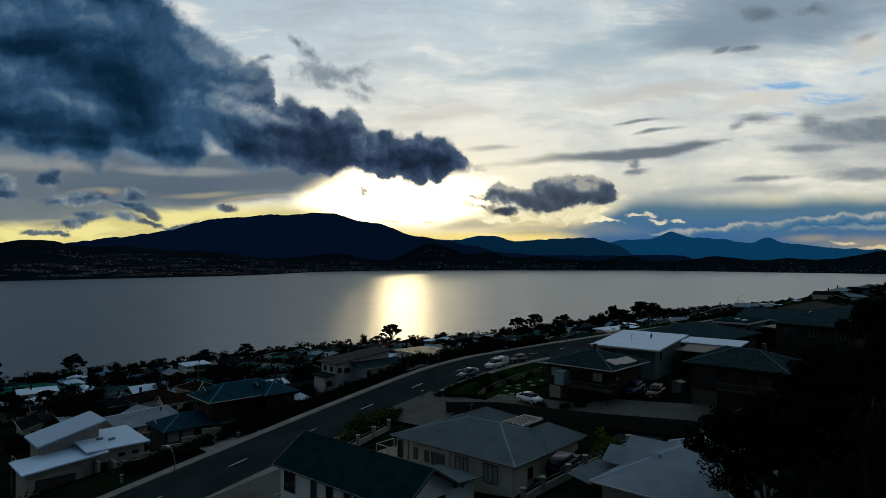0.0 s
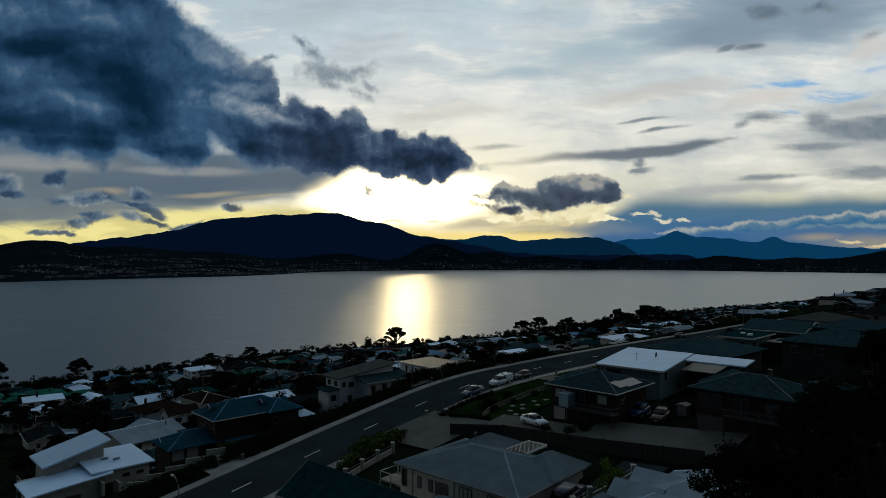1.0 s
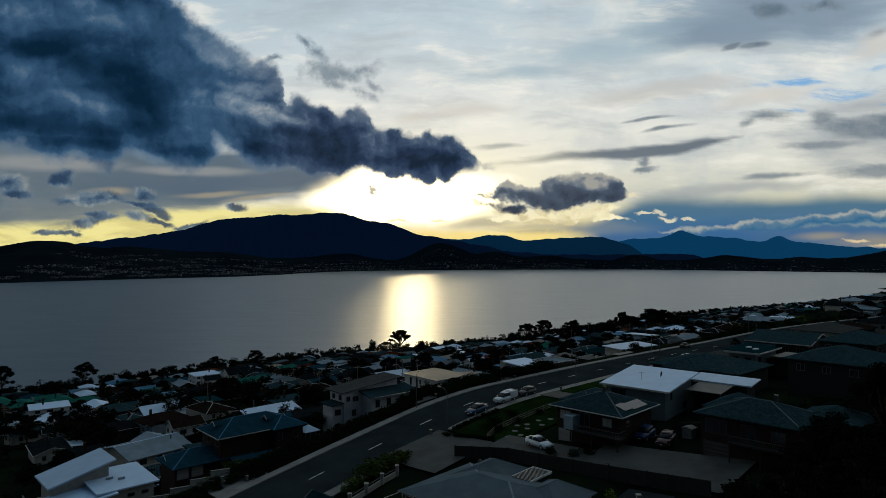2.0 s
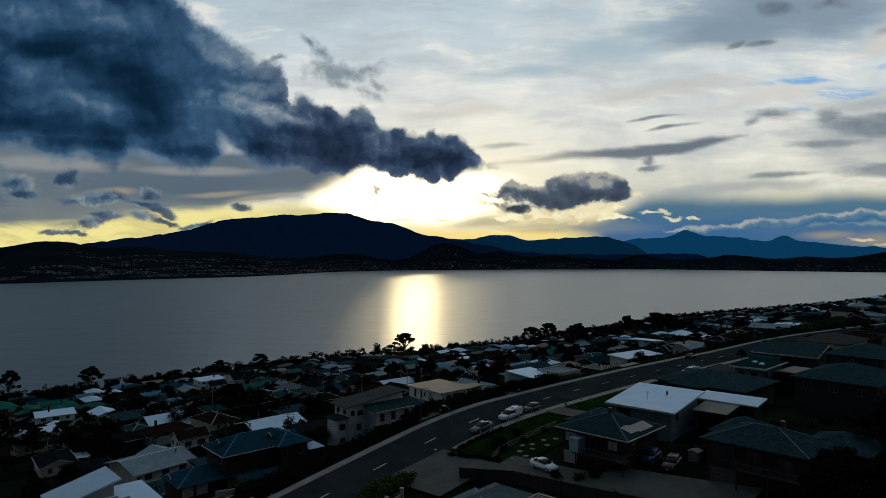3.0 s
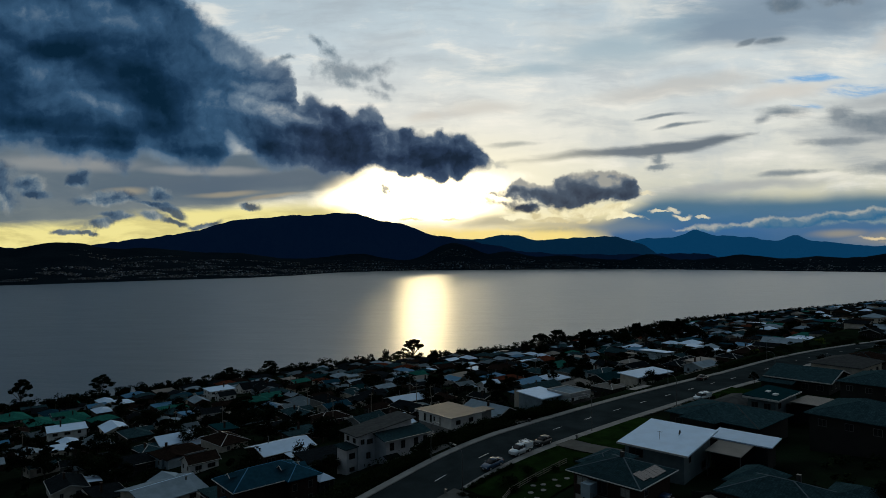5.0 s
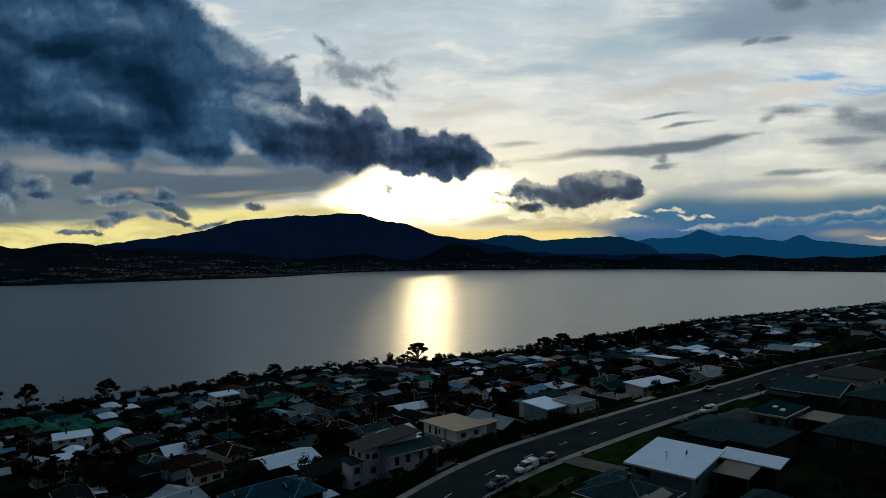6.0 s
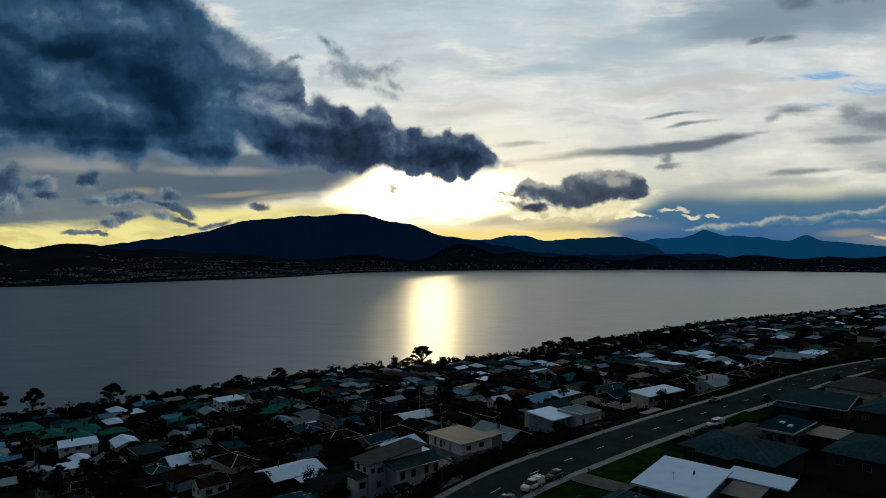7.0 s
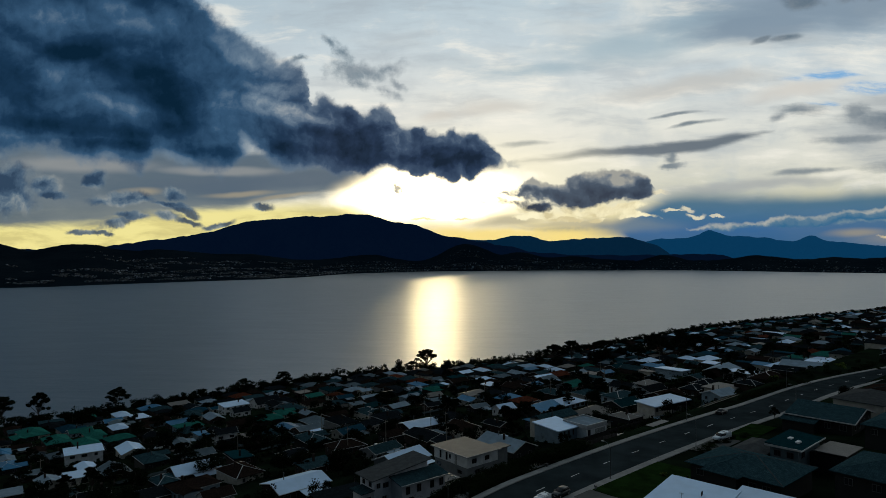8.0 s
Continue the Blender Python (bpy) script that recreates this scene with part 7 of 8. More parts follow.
def tree_meshes(kind, seed, leaf=None, base_h=10.0, leaf_size=0.34, amount=1.0):
    """Trunk and crown of a tree about base_h high and as wide."""
    rng = random.Random(seed)
    v, f, lv, lf = [], [], [], []
    H = base_h
    if kind == "gum":
        top = Vector((rng.uniform(-0.6, 0.6), rng.uniform(-0.6, 0.6), H * 0.34))
        tube(v, f, bend(Vector((0, 0, -1.5)), top, rng), [0.36, 0.32, 0.28, 0.25, 0.22])
        lean = Vector((rng.uniform(-0.06, 0.06) * H, rng.uniform(-0.06, 0.06) * H, 0))
        for k in range(15):
            t = k * 2.4 + rng.uniform(-0.4, 0.4)
            q = ((k + 0.5) / 15) ** 0.6
            reach = H * 0.40 * q
            end = top + lean + Vector((math.cos(t) * reach, math.sin(t) * reach, H * (0.54 - 0.34 * q * q + rng.uniform(-0.12, 0.04))))
            limb = bend(top - Vector((0, 0, rng.uniform(0, 0.9))), end, rng, 0.5)
            tube(v, f, limb, [0.16, 0.13, 0.10, 0.07, 0.05], 5)
            clump(lv, lf, end, H * rng.uniform(0.075, 0.125), int(125 * amount), leaf_size * 0.9, rng, 0.55)
            for j in range(2):
                tip = limb[3] + Vector((rng.uniform(-1, 1), rng.uniform(-1, 1), rng.uniform(-0.1, 0.6))) * H * 0.12
                tube(v, f, bend(limb[3], tip, rng, 0.4, 2), [0.05, 0.04, 0.025], 4)
                clump(lv, lf, tip, H * rng.uniform(0.05, 0.08), int(50 * amount), leaf_size * 0.9, rng, 0.55)
    elif kind == "cone":
        tube(v, f, [Vector((0, 0, -1.2)), Vector((0, 0, H * 0.5)), Vector((0, 0, H * 0.95))], [0.25, 0.15, 0.03], 6)
        for k in range(26):
            z = H * (0.1 + 0.88 * k / 25)
            r = H * 0.40 * (1 - k / 27.0) * rng.uniform(0.7, 1.1)
            t = k * 2.4
            clump(lv, lf, Vector((math.cos(t) * r * 0.6, math.sin(t) * r * 0.6, z)), max(0.4, r * 0.62), int(46 * amount), leaf_size * 0.9, rng, 0.7)
    elif kind in ("round", "wide"):
        squash = 0.8 if kind == "round" else 0.62
        top = Vector((0, 0, H * 0.35))
        tube(v, f, bend(Vector((0, 0, -1.5)), top, rng), [0.24, 0.22, 0.2, 0.17, 0.15])
        for k in range(17):
            t = rng.uniform(0, 6.28)
            rr = H * 0.36 * rng.random() ** 0.5
            z = H * (0.30 + 0.55 * rng.random() * (1 - 0.45 * rr / (H * 0.36)))
            c = Vector((math.cos(t) * rr, math.sin(t) * rr, z))
            if k < 7:
                tube(v, f, bend(top, c, rng, 0.3, 3), [0.12, 0.09, 0.06, 0.03], 4)
            clump(lv, lf, c, H * rng.uniform(0.12, 0.20), int(100 * amount), leaf_size, rng, squash)
    tm, cm = bpy.data.meshes.new("trunk"), bpy.data.meshes.new("crown")
    tm.from_pydata(v, [], f)
    cm.from_pydata(lv, [], lf)
    tm.materials.append(BARK)
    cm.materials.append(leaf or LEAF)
    return tm, cm


TREES = {"gum": [tree_meshes("gum", k) for k in (1, 2, 3, 4)], "round": [tree_meshes("round", k) for k in (5, 6)], "wide": [tree_meshes("wide", k) for k in (7, 8, 9)],
         "cone": [tree_meshes("cone", 10)], "bright": [tree_meshes("round", 12, LEAF_Y)],
         "near_gum": [tree_meshes("gum", k, LEAF_N, 10.0, 0.15, 3.2) for k in (31, 32)], "near_wide": [tree_meshes("wide", k, LEAF_N, 10.0, 0.15, 3.4) for k in (33, 34)]}
TREE_LABEL = {"gum": "tall dark gum tree with clumped open crown", "round": "dark round-crowned garden tree", "wide": "broad dense dark tree among the houses",
              "cone": "dark conical conifer tree near the shore", "bright": "small light green leafy tree", "near_gum": "dark gum tree with fine hanging foliage", "near_wide": "dense dark tree on the uphill side"}
prng = random.Random(21)


def plant(kind, a, s, h, w, z=None, group=""):
    tm, cm = prng.choice(TREES[kind])
    if kind == "gum":
        h *= 1.12
        w = min(w * 1.0, h * 1.3)
    e = new("tree")
    x, y = xy(a, s)
    zz = max(0.1, lev(a, s)) if z is None else z
    e.matrix_basis = pose(x, y, zz, 0, 0, prng.uniform(0, 360)) @ Matrix.Diagonal((w / 10, w / 10, h / 10, 1))
    tagged(e, TREE_LABEL[kind], "tree", group or f"{kind} trees")
    for name, me in (("trunk", tm), ("crown", cm)):
        ob = new(name, me)
        ob.parent = e
    return e


# trees along the shore and over the slope
plant("gum", 66, 521, 19.0, 25.9)
plant("gum", 84, 510, 20.1, 17.3)
plant("gum", 132, 503, 17.1, 20.9)
plant("round", 145, 494, 9.5, 10.5)
plant("round", 156, 487, 5.0, 7.3)
plant("wide", 98, 503, 6.5, 14.0)
plant("wide", 108, 493, 5.9, 14.0)
plant("wide", 109, 499, 6.5, 13.8)
plant("wide", 119, 489, 5.9, 13.8)
plant("wide", 117, 505, 6.5, 11.8)
plant("wide", 125, 497, 5.9, 11.8)
plant("gum", 196, 511, 5.2, 11.6)
plant("round", 203, 504, 5.0, 8.9)
plant("gum", 229, 506, 10.9, 19.5)
plant("gum", 267, 504, 13.3, 17.5)
plant("wide", 251, 513, 6.5, 14.0)
plant("wide", 261, 503, 5.9, 14.0)
plant("wide", 290, 502, 6.5, 13.2)
plant("wide", 298, 494, 5.9, 13.2)
plant("wide", 314, 499, 6.5, 14.0)
plant("wide", 326, 487, 5.9, 14.0)
plant("round", 358, 490, 5.8, 12.9)
plant("round", 372, 480, 17.0, 9.5)
plant("gum", 395, 463, 21.0, 24.0)
plant("gum", 384, 470, 12.0, 13.0)
plant("wide", 389, 462, 9.0, 15.0)
plant("wide", 410, 453, 6.5, 13.1)
plant("wide", 418, 445, 5.9, 13.1)
plant("wide", 434, 443, 6.5, 14.0)
plant("wide", 446, 431, 5.9, 14.0)
plant("round", 456, 421, 6.0, 16.6)
plant("wide", 461, 416, 6.5, 14.0)
plant("wide", 473, 404, 5.9, 14.0)
plant("round", 448, 369, 12.9, 9.3)
plant("gum", 456, 361, 20.0, 20.6)
plant("gum", 474, 353, 19.8, 19.9)
plant("gum", 504, 344, 17.5, 23.6)
plant("wide", 508, 340, 11.2, 14.0)
plant("wide", 518, 330, 10.1, 14.0)
plant("wide", 510, 325, 12.5, 14.0)
plant("wide", 522, 313, 11.2, 14.0)
plant("gum", 484, 280, 22.0, 15.4)
plant("gum", 472, 264, 16.3, 23.2)
plant("gum", 456, 240, 20.0, 26.0)
plant("wide", 462, 238, 13.1, 13.3)
plant("wide", 470, 230, 11.8, 13.3)
plant("cone", 814, 318, 11.5, 14.3)
plant("round", 901, 301, 6.0, 18.2)
plant("wide", 1092, 322, 6.5, 14.0)
plant("wide", 1106, 308, 5.9, 14.0)
plant("wide", 1120, 294, 5.2, 14.0)
plant("wide", 1170, 315, 6.5, 14.0)
plant("wide", 1187, 298, 5.9, 14.0)
plant("wide", 1204, 281, 5.2, 14.0)
plant("wide", 1020, 323, 6.5, 14.0)
plant("wide", 1031, 312, 5.9, 14.0)
plant("wide", 1042, 301, 5.2, 14.0)
plant("wide", 879, 323, 6.5, 14.0)
plant("wide", 891, 311, 5.9, 14.0)
plant("wide", 782, 349, 7.7, 14.0)
plant("wide", 796, 335, 6.9, 14.0)
plant("wide", 72, 519, 6.5, 13.4)
plant("wide", 80, 511, 5.9, 13.4)
plant("wide", 162, 503, 6.5, 14.0)
plant("wide", 172, 493, 5.9, 14.0)
plant("wide", 174, 505, 6.5, 14.0)
plant("wide", 184, 495, 5.9, 14.0)
plant("wide", 237, 512, 6.5, 14.0)
plant("wide", 247, 502, 5.9, 14.0)
plant("wide", 272, 505, 6.5, 11.8)
plant("wide", 280, 497, 5.9, 11.8)
plant("wide", 336, 498, 6.5, 11.4)
plant("wide", 344, 490, 5.9, 11.4)
plant("wide", 361, 487, 6.5, 11.6)
plant("wide", 369, 479, 5.9, 11.6)
plant("gum", 48, 270, 7.7, 8.6)
plant("gum", 52, 333, 7.0, 7.8)
plant("round", 60, 233, 9.0, 11.0)
plant("round", 60, 212, 8.8, 9.8)
plant("gum", 116, 364, 8.7, 9.7)
plant("gum", 127, 369, 9.0, 11.0)
plant("round", 129, 349, 9.0, 10.7)
plant("round", 62, 294, 4.0, 3.2)
plant("gum", 67, 374, 5.4, 5.9)
plant("round", 109, 401, 6.2, 6.9)
plant("gum", 46, 321, 4.5, 4.9)
plant("gum", 52, 227, 6.8, 7.5)
plant("gum", 47, 238, 5.8, 6.4)
plant("round", 37, 275, 4.4, 4.9)
plant("round", 98, 320, 5.1, 5.6)
plant("round", 74, 296, 4.0, 4.2)
plant("gum", 120, 249, 9.0, 11.0)
plant("round", 129, 250, 9.0, 10.2)
plant("round", 121, 201, 4.0, 2.2)
plant("wide", 114, 197, 6.5, 4.2)
plant("round", 104, 164, 9.0, 10.8)
plant("round", 101, 151, 7.1, 7.9)
plant("gum", 99, 177, 5.6, 6.2)
plant("round", 100, 215, 4.0, 4.2)
plant("round", 197, 335, 6.5, 7.2)
plant("gum", 152, 314, 6.6, 7.3)
plant("round", 166, 308, 5.7, 6.4)
plant("gum", 181, 271, 6.4, 7.1)
plant("gum", 216, 295, 8.3, 9.2)
plant("round", 145, 194, 8.9, 9.9)
plant("round", 186, 304, 6.0, 6.6)
plant("gum", 148, 210, 4.0, 4.0)
plant("round", 183, 224, 4.9, 5.5)
plant("round", 118, 173, 4.1, 4.6)
plant("round", 144, 283, 5.2, 5.8)
plant("gum", 135, 296, 5.2, 5.8)
plant("round", 91, 161, 4.0, 3.4)
plant("round", 91, 150, 4.0, 3.3)
plant("wide", 216, 206, 6.8, 7.6)
plant("round", 205, 163, 4.5, 5.0)
plant("round", 240, 170, 5.8, 6.5)
plant("round", 214, 133, 4.2, 4.7)
plant("gum", 268, 185, 6.4, 7.1)
plant("gum", 250, 162, 4.0, 3.7)
plant("round", 190, 189, 6.1, 6.8)
plant("gum", 156, 140, 7.2, 8.0)
plant("gum", 162, 160, 4.0, 4.3)
plant("round", 228, 192, 4.2, 4.7)
plant("gum", 223, 169, 5.6, 6.2)
plant("round", 214, 232, 5.4, 6.0)
plant("round", 337, 373, 8.6, 9.6)
plant("gum", 370, 368, 9.0, 9.9)
plant("gum", 435, 411, 9.0, 11.0)
plant("round", 427, 349, 9.0, 11.0)
plant("round", 446, 343, 9.0, 11.0)
plant("round", 485, 341, 9.0, 11.0)
plant("round", 462, 305, 9.0, 11.0)
plant("round", 477, 295, 9.0, 11.0)
plant("round", 163, 133, 4.0, 4.0)
plant("round", 154, 134, 4.0, 3.9)
plant("round", 401, 175, 9.0, 11.0)
plant("round", 240, 68, 5.3, 5.9)
plant("gum", 379, 127, 8.8, 9.8)
plant("round", 414, 125, 9.0, 11.0)
plant("round", 462, 177, 9.0, 11.0)
plant("round", 618, 293, 9.0, 11.0)
plant("round", 641, 261, 9.0, 11.0)
plant("round", 778, 347, 9.0, 11.0)
plant("round", 786, 272, 9.0, 11.0)
plant("round", 639, 186, 9.0, 11.0)
plant("round", 765, 202, 9.0, 11.0)
plant("round", 826, 248, 9.0, 11.0)
plant("round", 545, 133, 9.0, 11.0)
plant("gum", 195, 74, 4.0, 3.2)
# dark garden trees in the nearer blocks
for a_, s_, h_, w_ in ((97, 297, 10.6, 13.9), (81, 226, 9.4, 11.8), (83, 208, 8.0, 11.0), (51, 196, 9.1, 12.7), (48, 206, 8.5, 9.5), (54, 193, 9.0, 7.2), (41, 214, 9.7, 11.7), (37, 220, 11.0, 10.0),
                       (52.5, 130, 4.5, 7.5), (53, 138, 4.0, 5.3), (111, 220, 7.9, 13.2), (117, 221, 7.6, 11.2), (96, 440, 13.0, 15.0), (102, 352, 9.8, 13.1)):
    plant("wide" if int(a_) % 3 else "round", a_, s_, h_, w_)
# a dark stand of gums above the point
for a_, s_, h_, w_ in ((440, 300, 17, 17), (468, 318, 16, 18), (452, 272, 19, 19), (500, 300, 18, 20), (520, 318, 15, 17), (540, 296, 16, 18), (478, 240, 18, 20), (506, 262, 19, 21), (532, 250, 17, 20), (560, 270, 15, 17), (420, 330, 13, 15)):
    plant("gum" if int(a_) % 4 else "wide", a_, s_, h_, w_)
# dark trees on the uphill side
for a_, s_, h_, w_ in ((53.5, 18.0, 10.5, 10.5), (57.0, 20.5, 11.5, 9.5), (60.5, 16.0, 11.5, 10), (64.0, 18.5, 10.5, 9), (67.5, 14.0, 12.5, 11), (71.5, 16.5, 11.0, 10), (74.0, 10.5, 15.5, 11), (79.0, 14.5, 15.6, 10),
                       (84.0, 10.0, 11.0, 10), (70.0, 9.0, 14.0, 11), (55.0, 13.5, 10.0, 9), (90.0, 14.0, 8.5, 9), (96.0, 19.0, 7.0, 8), (101.0, 14.0, 8.0, 9), (62.0, 11.5, 13.0, 10), (49.5, 15.5, 8.5, 8)):
    plant("near_gum" if int(a_) % 3 else "near_wide", a_, s_, h_, w_, group="trees on the uphill side")
for a_, s_, h_, w_ in ((318, 44, 9, 11), (330, 42, 10, 12), (322, 24, 9, 10), (336, 34, 11, 12), (372, 78, 7, 9), (300, 57, 5, 6), (284, 61, 5, 6), (362, 76, 7, 9), (384, 70, 8, 10), (350, 80, 6, 8)):
    plant("gum" if int(a_) % 3 else "wide", a_, s_, h_, w_)
for a_, s_, h_, w_ in ((300, 87, 4, 5), (322, 108, 5, 6), (330, 112, 5.5, 6), (262, 99, 3, 4), (128, 72.0, 1.2, 2), (61.2, 35.7, 5.4, 3.8)):
    plant("bright", a_, s_, h_, w_)

# gaps between the houses filled with further trees
HOUSES = [o for o in scene.objects if o.name.startswith("house") and o.type == "EMPTY"]
HXY = [(o.matrix_basis.translation.x, o.matrix_basis.translation.y) for o in HOUSES]


def free(x, y, r):
    return all((x - hx) ** 2 + (y - hy) ** 2 > r * r for hx, hy in HXY)


made = 0
tries = 0
while made < 170 and tries < 14000:
    tries += 1
    a_, s_ = prng.uniform(30, 300), prng.uniform(112, 330)
    x_, y_ = xy(a_, s_)
    if free(x_, y_, 8.5) and not 222 < s_ < 240 and not (80 < a_ < 182 and s_ < 150):
        plant(prng.choice(["round", "wide", "wide", "gum"]), a_, s_, prng.uniform(4.5, 8.5), prng.uniform(5.5, 9.5))
        made += 1


def woodland():
    """Trees past counting: along the shore and between the farther houses."""
    rng = random.Random(44)
    v, f, lv, lf = [], [], [], []
    spots = []
    a_ = 40.0
    while a_ < 1500:
        for _ in range(3):
            spots.append((a_ + rng.uniform(-4, 4), float(coast(np.array(a_))) - rng.random() ** 1.3 * 20 - 1, rng.uniform(4.5, 10.5)))
        a_ += 6.0
    while len(spots) < 1150:
        a_ = rng.uniform(30, 640) if rng.random() < 0.62 else rng.uniform(400, 1500)
        s_ = rng.uniform(120 if a_ < 380 else 100, float(coast(np.array(a_))) - 6)
        x_, y_ = xy(a_, s_)
        if free(x_, y_, 7.5) and not 225 < s_ < 237:
            spots.append((a_, s_, rng.uniform(2.8, 6.5)))
    for a_, s_, h in spots:
        x_, y_ = xy(a_, s_)
        if not free(x_, y_, 6.0):
            continue
        z = max(0.1, lev(a_, s_))
        far = math.hypot(x_, y_) > 420
        tube(v, f, [Vector((x_, y_, z - 0.6)), Vector((x_ + rng.uniform(-0.3, 0.3), y_, z + h * 0.55))], [0.16, 0.09], 5)
        for k in range(6 if far else 8):
            t = rng.uniform(0, 6.28)
            q = h * 0.36 * rng.random() ** 0.5
            clump(lv, lf, Vector((x_ + math.cos(t) * q, y_ + math.sin(t) * q, z + h * rng.uniform(0.3, 0.85))), h * rng.uniform(0.18, 0.28), 40 if far else 44, 0.62 if far else 0.30, rng, 0.8)
    ob = mesh_object("woodland_trunks", v, f, BARK)
    tagged(ob, "bare dark trunks of the scattered trees", "trees", kind="stuff")
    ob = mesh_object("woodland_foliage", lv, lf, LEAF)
    tagged(ob, "dark foliage of scattered trees along the shore", "trees", kind="stuff")


woodland()


def shrubbery():
    """Low garden growth over the whole slope."""
    rng = random.Random(33)
    lv, lf = [], []
    n = 0
    while n < 5200:
        a_ = rng.uniform(20, 620) if n < 4400 else rng.uniform(500, 1500)
        s_ = rng.uniform(97, float(coast(np.array(a_))) + 2)
        x_, y_ = xy(a_, s_)
        if 227 < s_ < 235 or not free(x_, y_, 6.0):
            continue
        d = math.hypot(x_, y_)
        r = rng.uniform(0.8, 2.0) * (1.0 if d < 300 else 1.5)
        clump(lv, lf, Vector((x_, y_, max(0.2, lev(a_, s_)) + r * 0.45)), r, 26 if d < 300 else 16, 0.30 if d < 200 else 0.55, rng, 0.7)
        n += 1
    # the bank below the far footpath
    for _ in range(900):
        a_ = rng.uniform(46, 112)
        s_ = street_s(a_) + 8.6 + rng.random() ** 1.4 * 13
        x_, y_ = xy(a_, s_)
        if not free(x_, y_, 8.0) or 84 < a_ < 90 and s_ < 108 or 67 < a_ < 76 and s_ > 104:
            continue
        r = rng.uniform(0.5, 1.25)
        clump(lv, lf, Vector((x_, y_, lev(a_, s_) + r * 0.4)), r, 44, 0.2, rng, 0.7)
    # uphill gardens
    for _ in range(700):
        a_, s_ = rng.uniform(40, 330), rng.uniform(0, 34)
        x_, y_ = xy(a_, s_)
        if not free(x_, y_, 10):
            continue
        r = rng.uniform(0.6, 1.5)
        clump(lv, lf, Vector((x_, y_, lev(a_, s_) + r * 0.4)), r, 34, 0.3, rng, 0.7)
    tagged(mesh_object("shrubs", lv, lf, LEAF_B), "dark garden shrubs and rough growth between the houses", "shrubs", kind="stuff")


shrubbery()


def shrub_mesh(seed, leaf, count, size, flat, bumps_=7):
    rng = random.Random(seed)
    lv, lf = [], []
    for k in range(bumps_):
        t = rng.uniform(0, 6.28)
        q = rng.random() ** 0.5 * 0.55
        clump(lv, lf, Vector((math.cos(t) * q, math.sin(t) * q, 0.42 + rng.uniform(-0.12, 0.2))), rng.uniform(0.3, 0.48), count, size, rng, flat)
    me = bpy.data.meshes.new("shrub")
    me.from_pydata(lv, [], lf)
    me.materials.append(leaf)
    return me


SHRUBS = {"dark": [shrub_mesh(k, LEAF_B, 90, 0.075, 0.9) for k in (1, 2)], "bright": [shrub_mesh(k, LEAF_G, 90, 0.075, 0.9) for k in (3, 4)], "ball": [shrub_mesh(5, LEAF_B, 120, 0.06, 1.0, 9)]}
SHRUB_LABEL = {"dark": "dark green garden shrub beside the road", "bright": "bright green leafy shrub beside the driveway", "ball": "clipped round hedge plant at the lawn's edge"}


def shrub(kind, a, s, size, h=None, group=""):
    ob = new("shrub", prng.choice(SHRUBS[kind]))
    x, y = xy(a, s)
    ob.matrix_basis = pose(x, y, lev(a, s) + 0.02, 0, 0, prng.uniform(0, 360)) @ Matrix.Diagonal((size, size, h or size, 1))
    return tagged(ob, SHRUB_LABEL[kind], "shrub", group or f"{kind} shrubs")


for k in range(11):     # clipped row along the driveway
    shrub("ball", 75.6 + 0.2 * k, 76.6 - 0.85 * k, 0.95, 0.85, "clipped hedge row")
for k in range(14):     # and along the footpath
    shrub("ball" if k % 2 else "dark", 78.6 + 0.85 * k, 77.0 + prng.uniform(-0.2, 0.2), prng.uniform(0.8, 1.2), 0.8, "hedge along the footpath")
for a_, s_, q in ((57.5, 74.6, 3.2), (60.2, 75.0, 3.6), (62.8, 74.8, 3.2), (65.0, 75.6, 2.2), (59.0, 77.0, 2.2), (55.2, 74.2, 2.6), (53.4, 73.4, 1.8)):
    shrub("bright", a_, s_, q, q * 0.75)
for a_, s_, q in ((83, 72.5, 2.4), (86, 70, 1.6), (89, 73, 1.8), (81.5, 70.0, 1.8), (92, 69, 1.5), (76.5, 55.0, 1.6), (77.5, 52.0, 1.4), (79.0, 50.5, 1.5), (74.5, 45.0, 1.6), (98, 68.5, 1.4)):
    shrub("dark", a_, s_, q, q * 0.8)
for k in range(16):
    shrub("dark", 91 + 1.2 * k, street_s(91 + 1.2 * k) + 9.4 + prng.uniform(-0.3, 0.5), prng.uniform(1.5, 2.3), 1.5, "hedge below the footpath")
for k in range(26):
    a_ = 110 + 1.0 * k
    shrub("dark", a_, street_s(a_) + 9.6 + prng.uniform(0.0, 5.5), prng.uniform(2.4, 3.8), prng.uniform(1.8, 3.0), "hedge below the footpath")
for k in range(20):
    a_ = 86 + 1.1 * k
    shrub("dark", a_, street_s(a_) + 11.2 + prng.uniform(0.0, 4.5), prng.uniform(2.4, 3.6), prng.uniform(2.0, 3.2), "hedge below the footpath")
for k in range(8):
    shrub("dark", 76 + 1.1 * k, street_s(76 + 1.1 * k) + 9.6 + prng.uniform(-0.4, 0.6), prng.uniform(1.6, 2.6), 1.7, "hedge below the footpath")
for k in range(58):
    shrub("dark", 214 + 2.6 * k, street_s(214 + 2.6 * k) + 9.8 + prng.uniform(-0.4, 1.6) * (1 if k < 14 else 8), prng.uniform(1.6, 2.8), 1.6, "hedge below the footpath")
for k in range(12):
    shrub("dark", 150 + 2.0 * k, street_s(150 + 2.0 * k) - 9.8 - prng.uniform(0.0, 2.5), prng.uniform(1.2, 2.0), 1.2, "garden bed by the road")


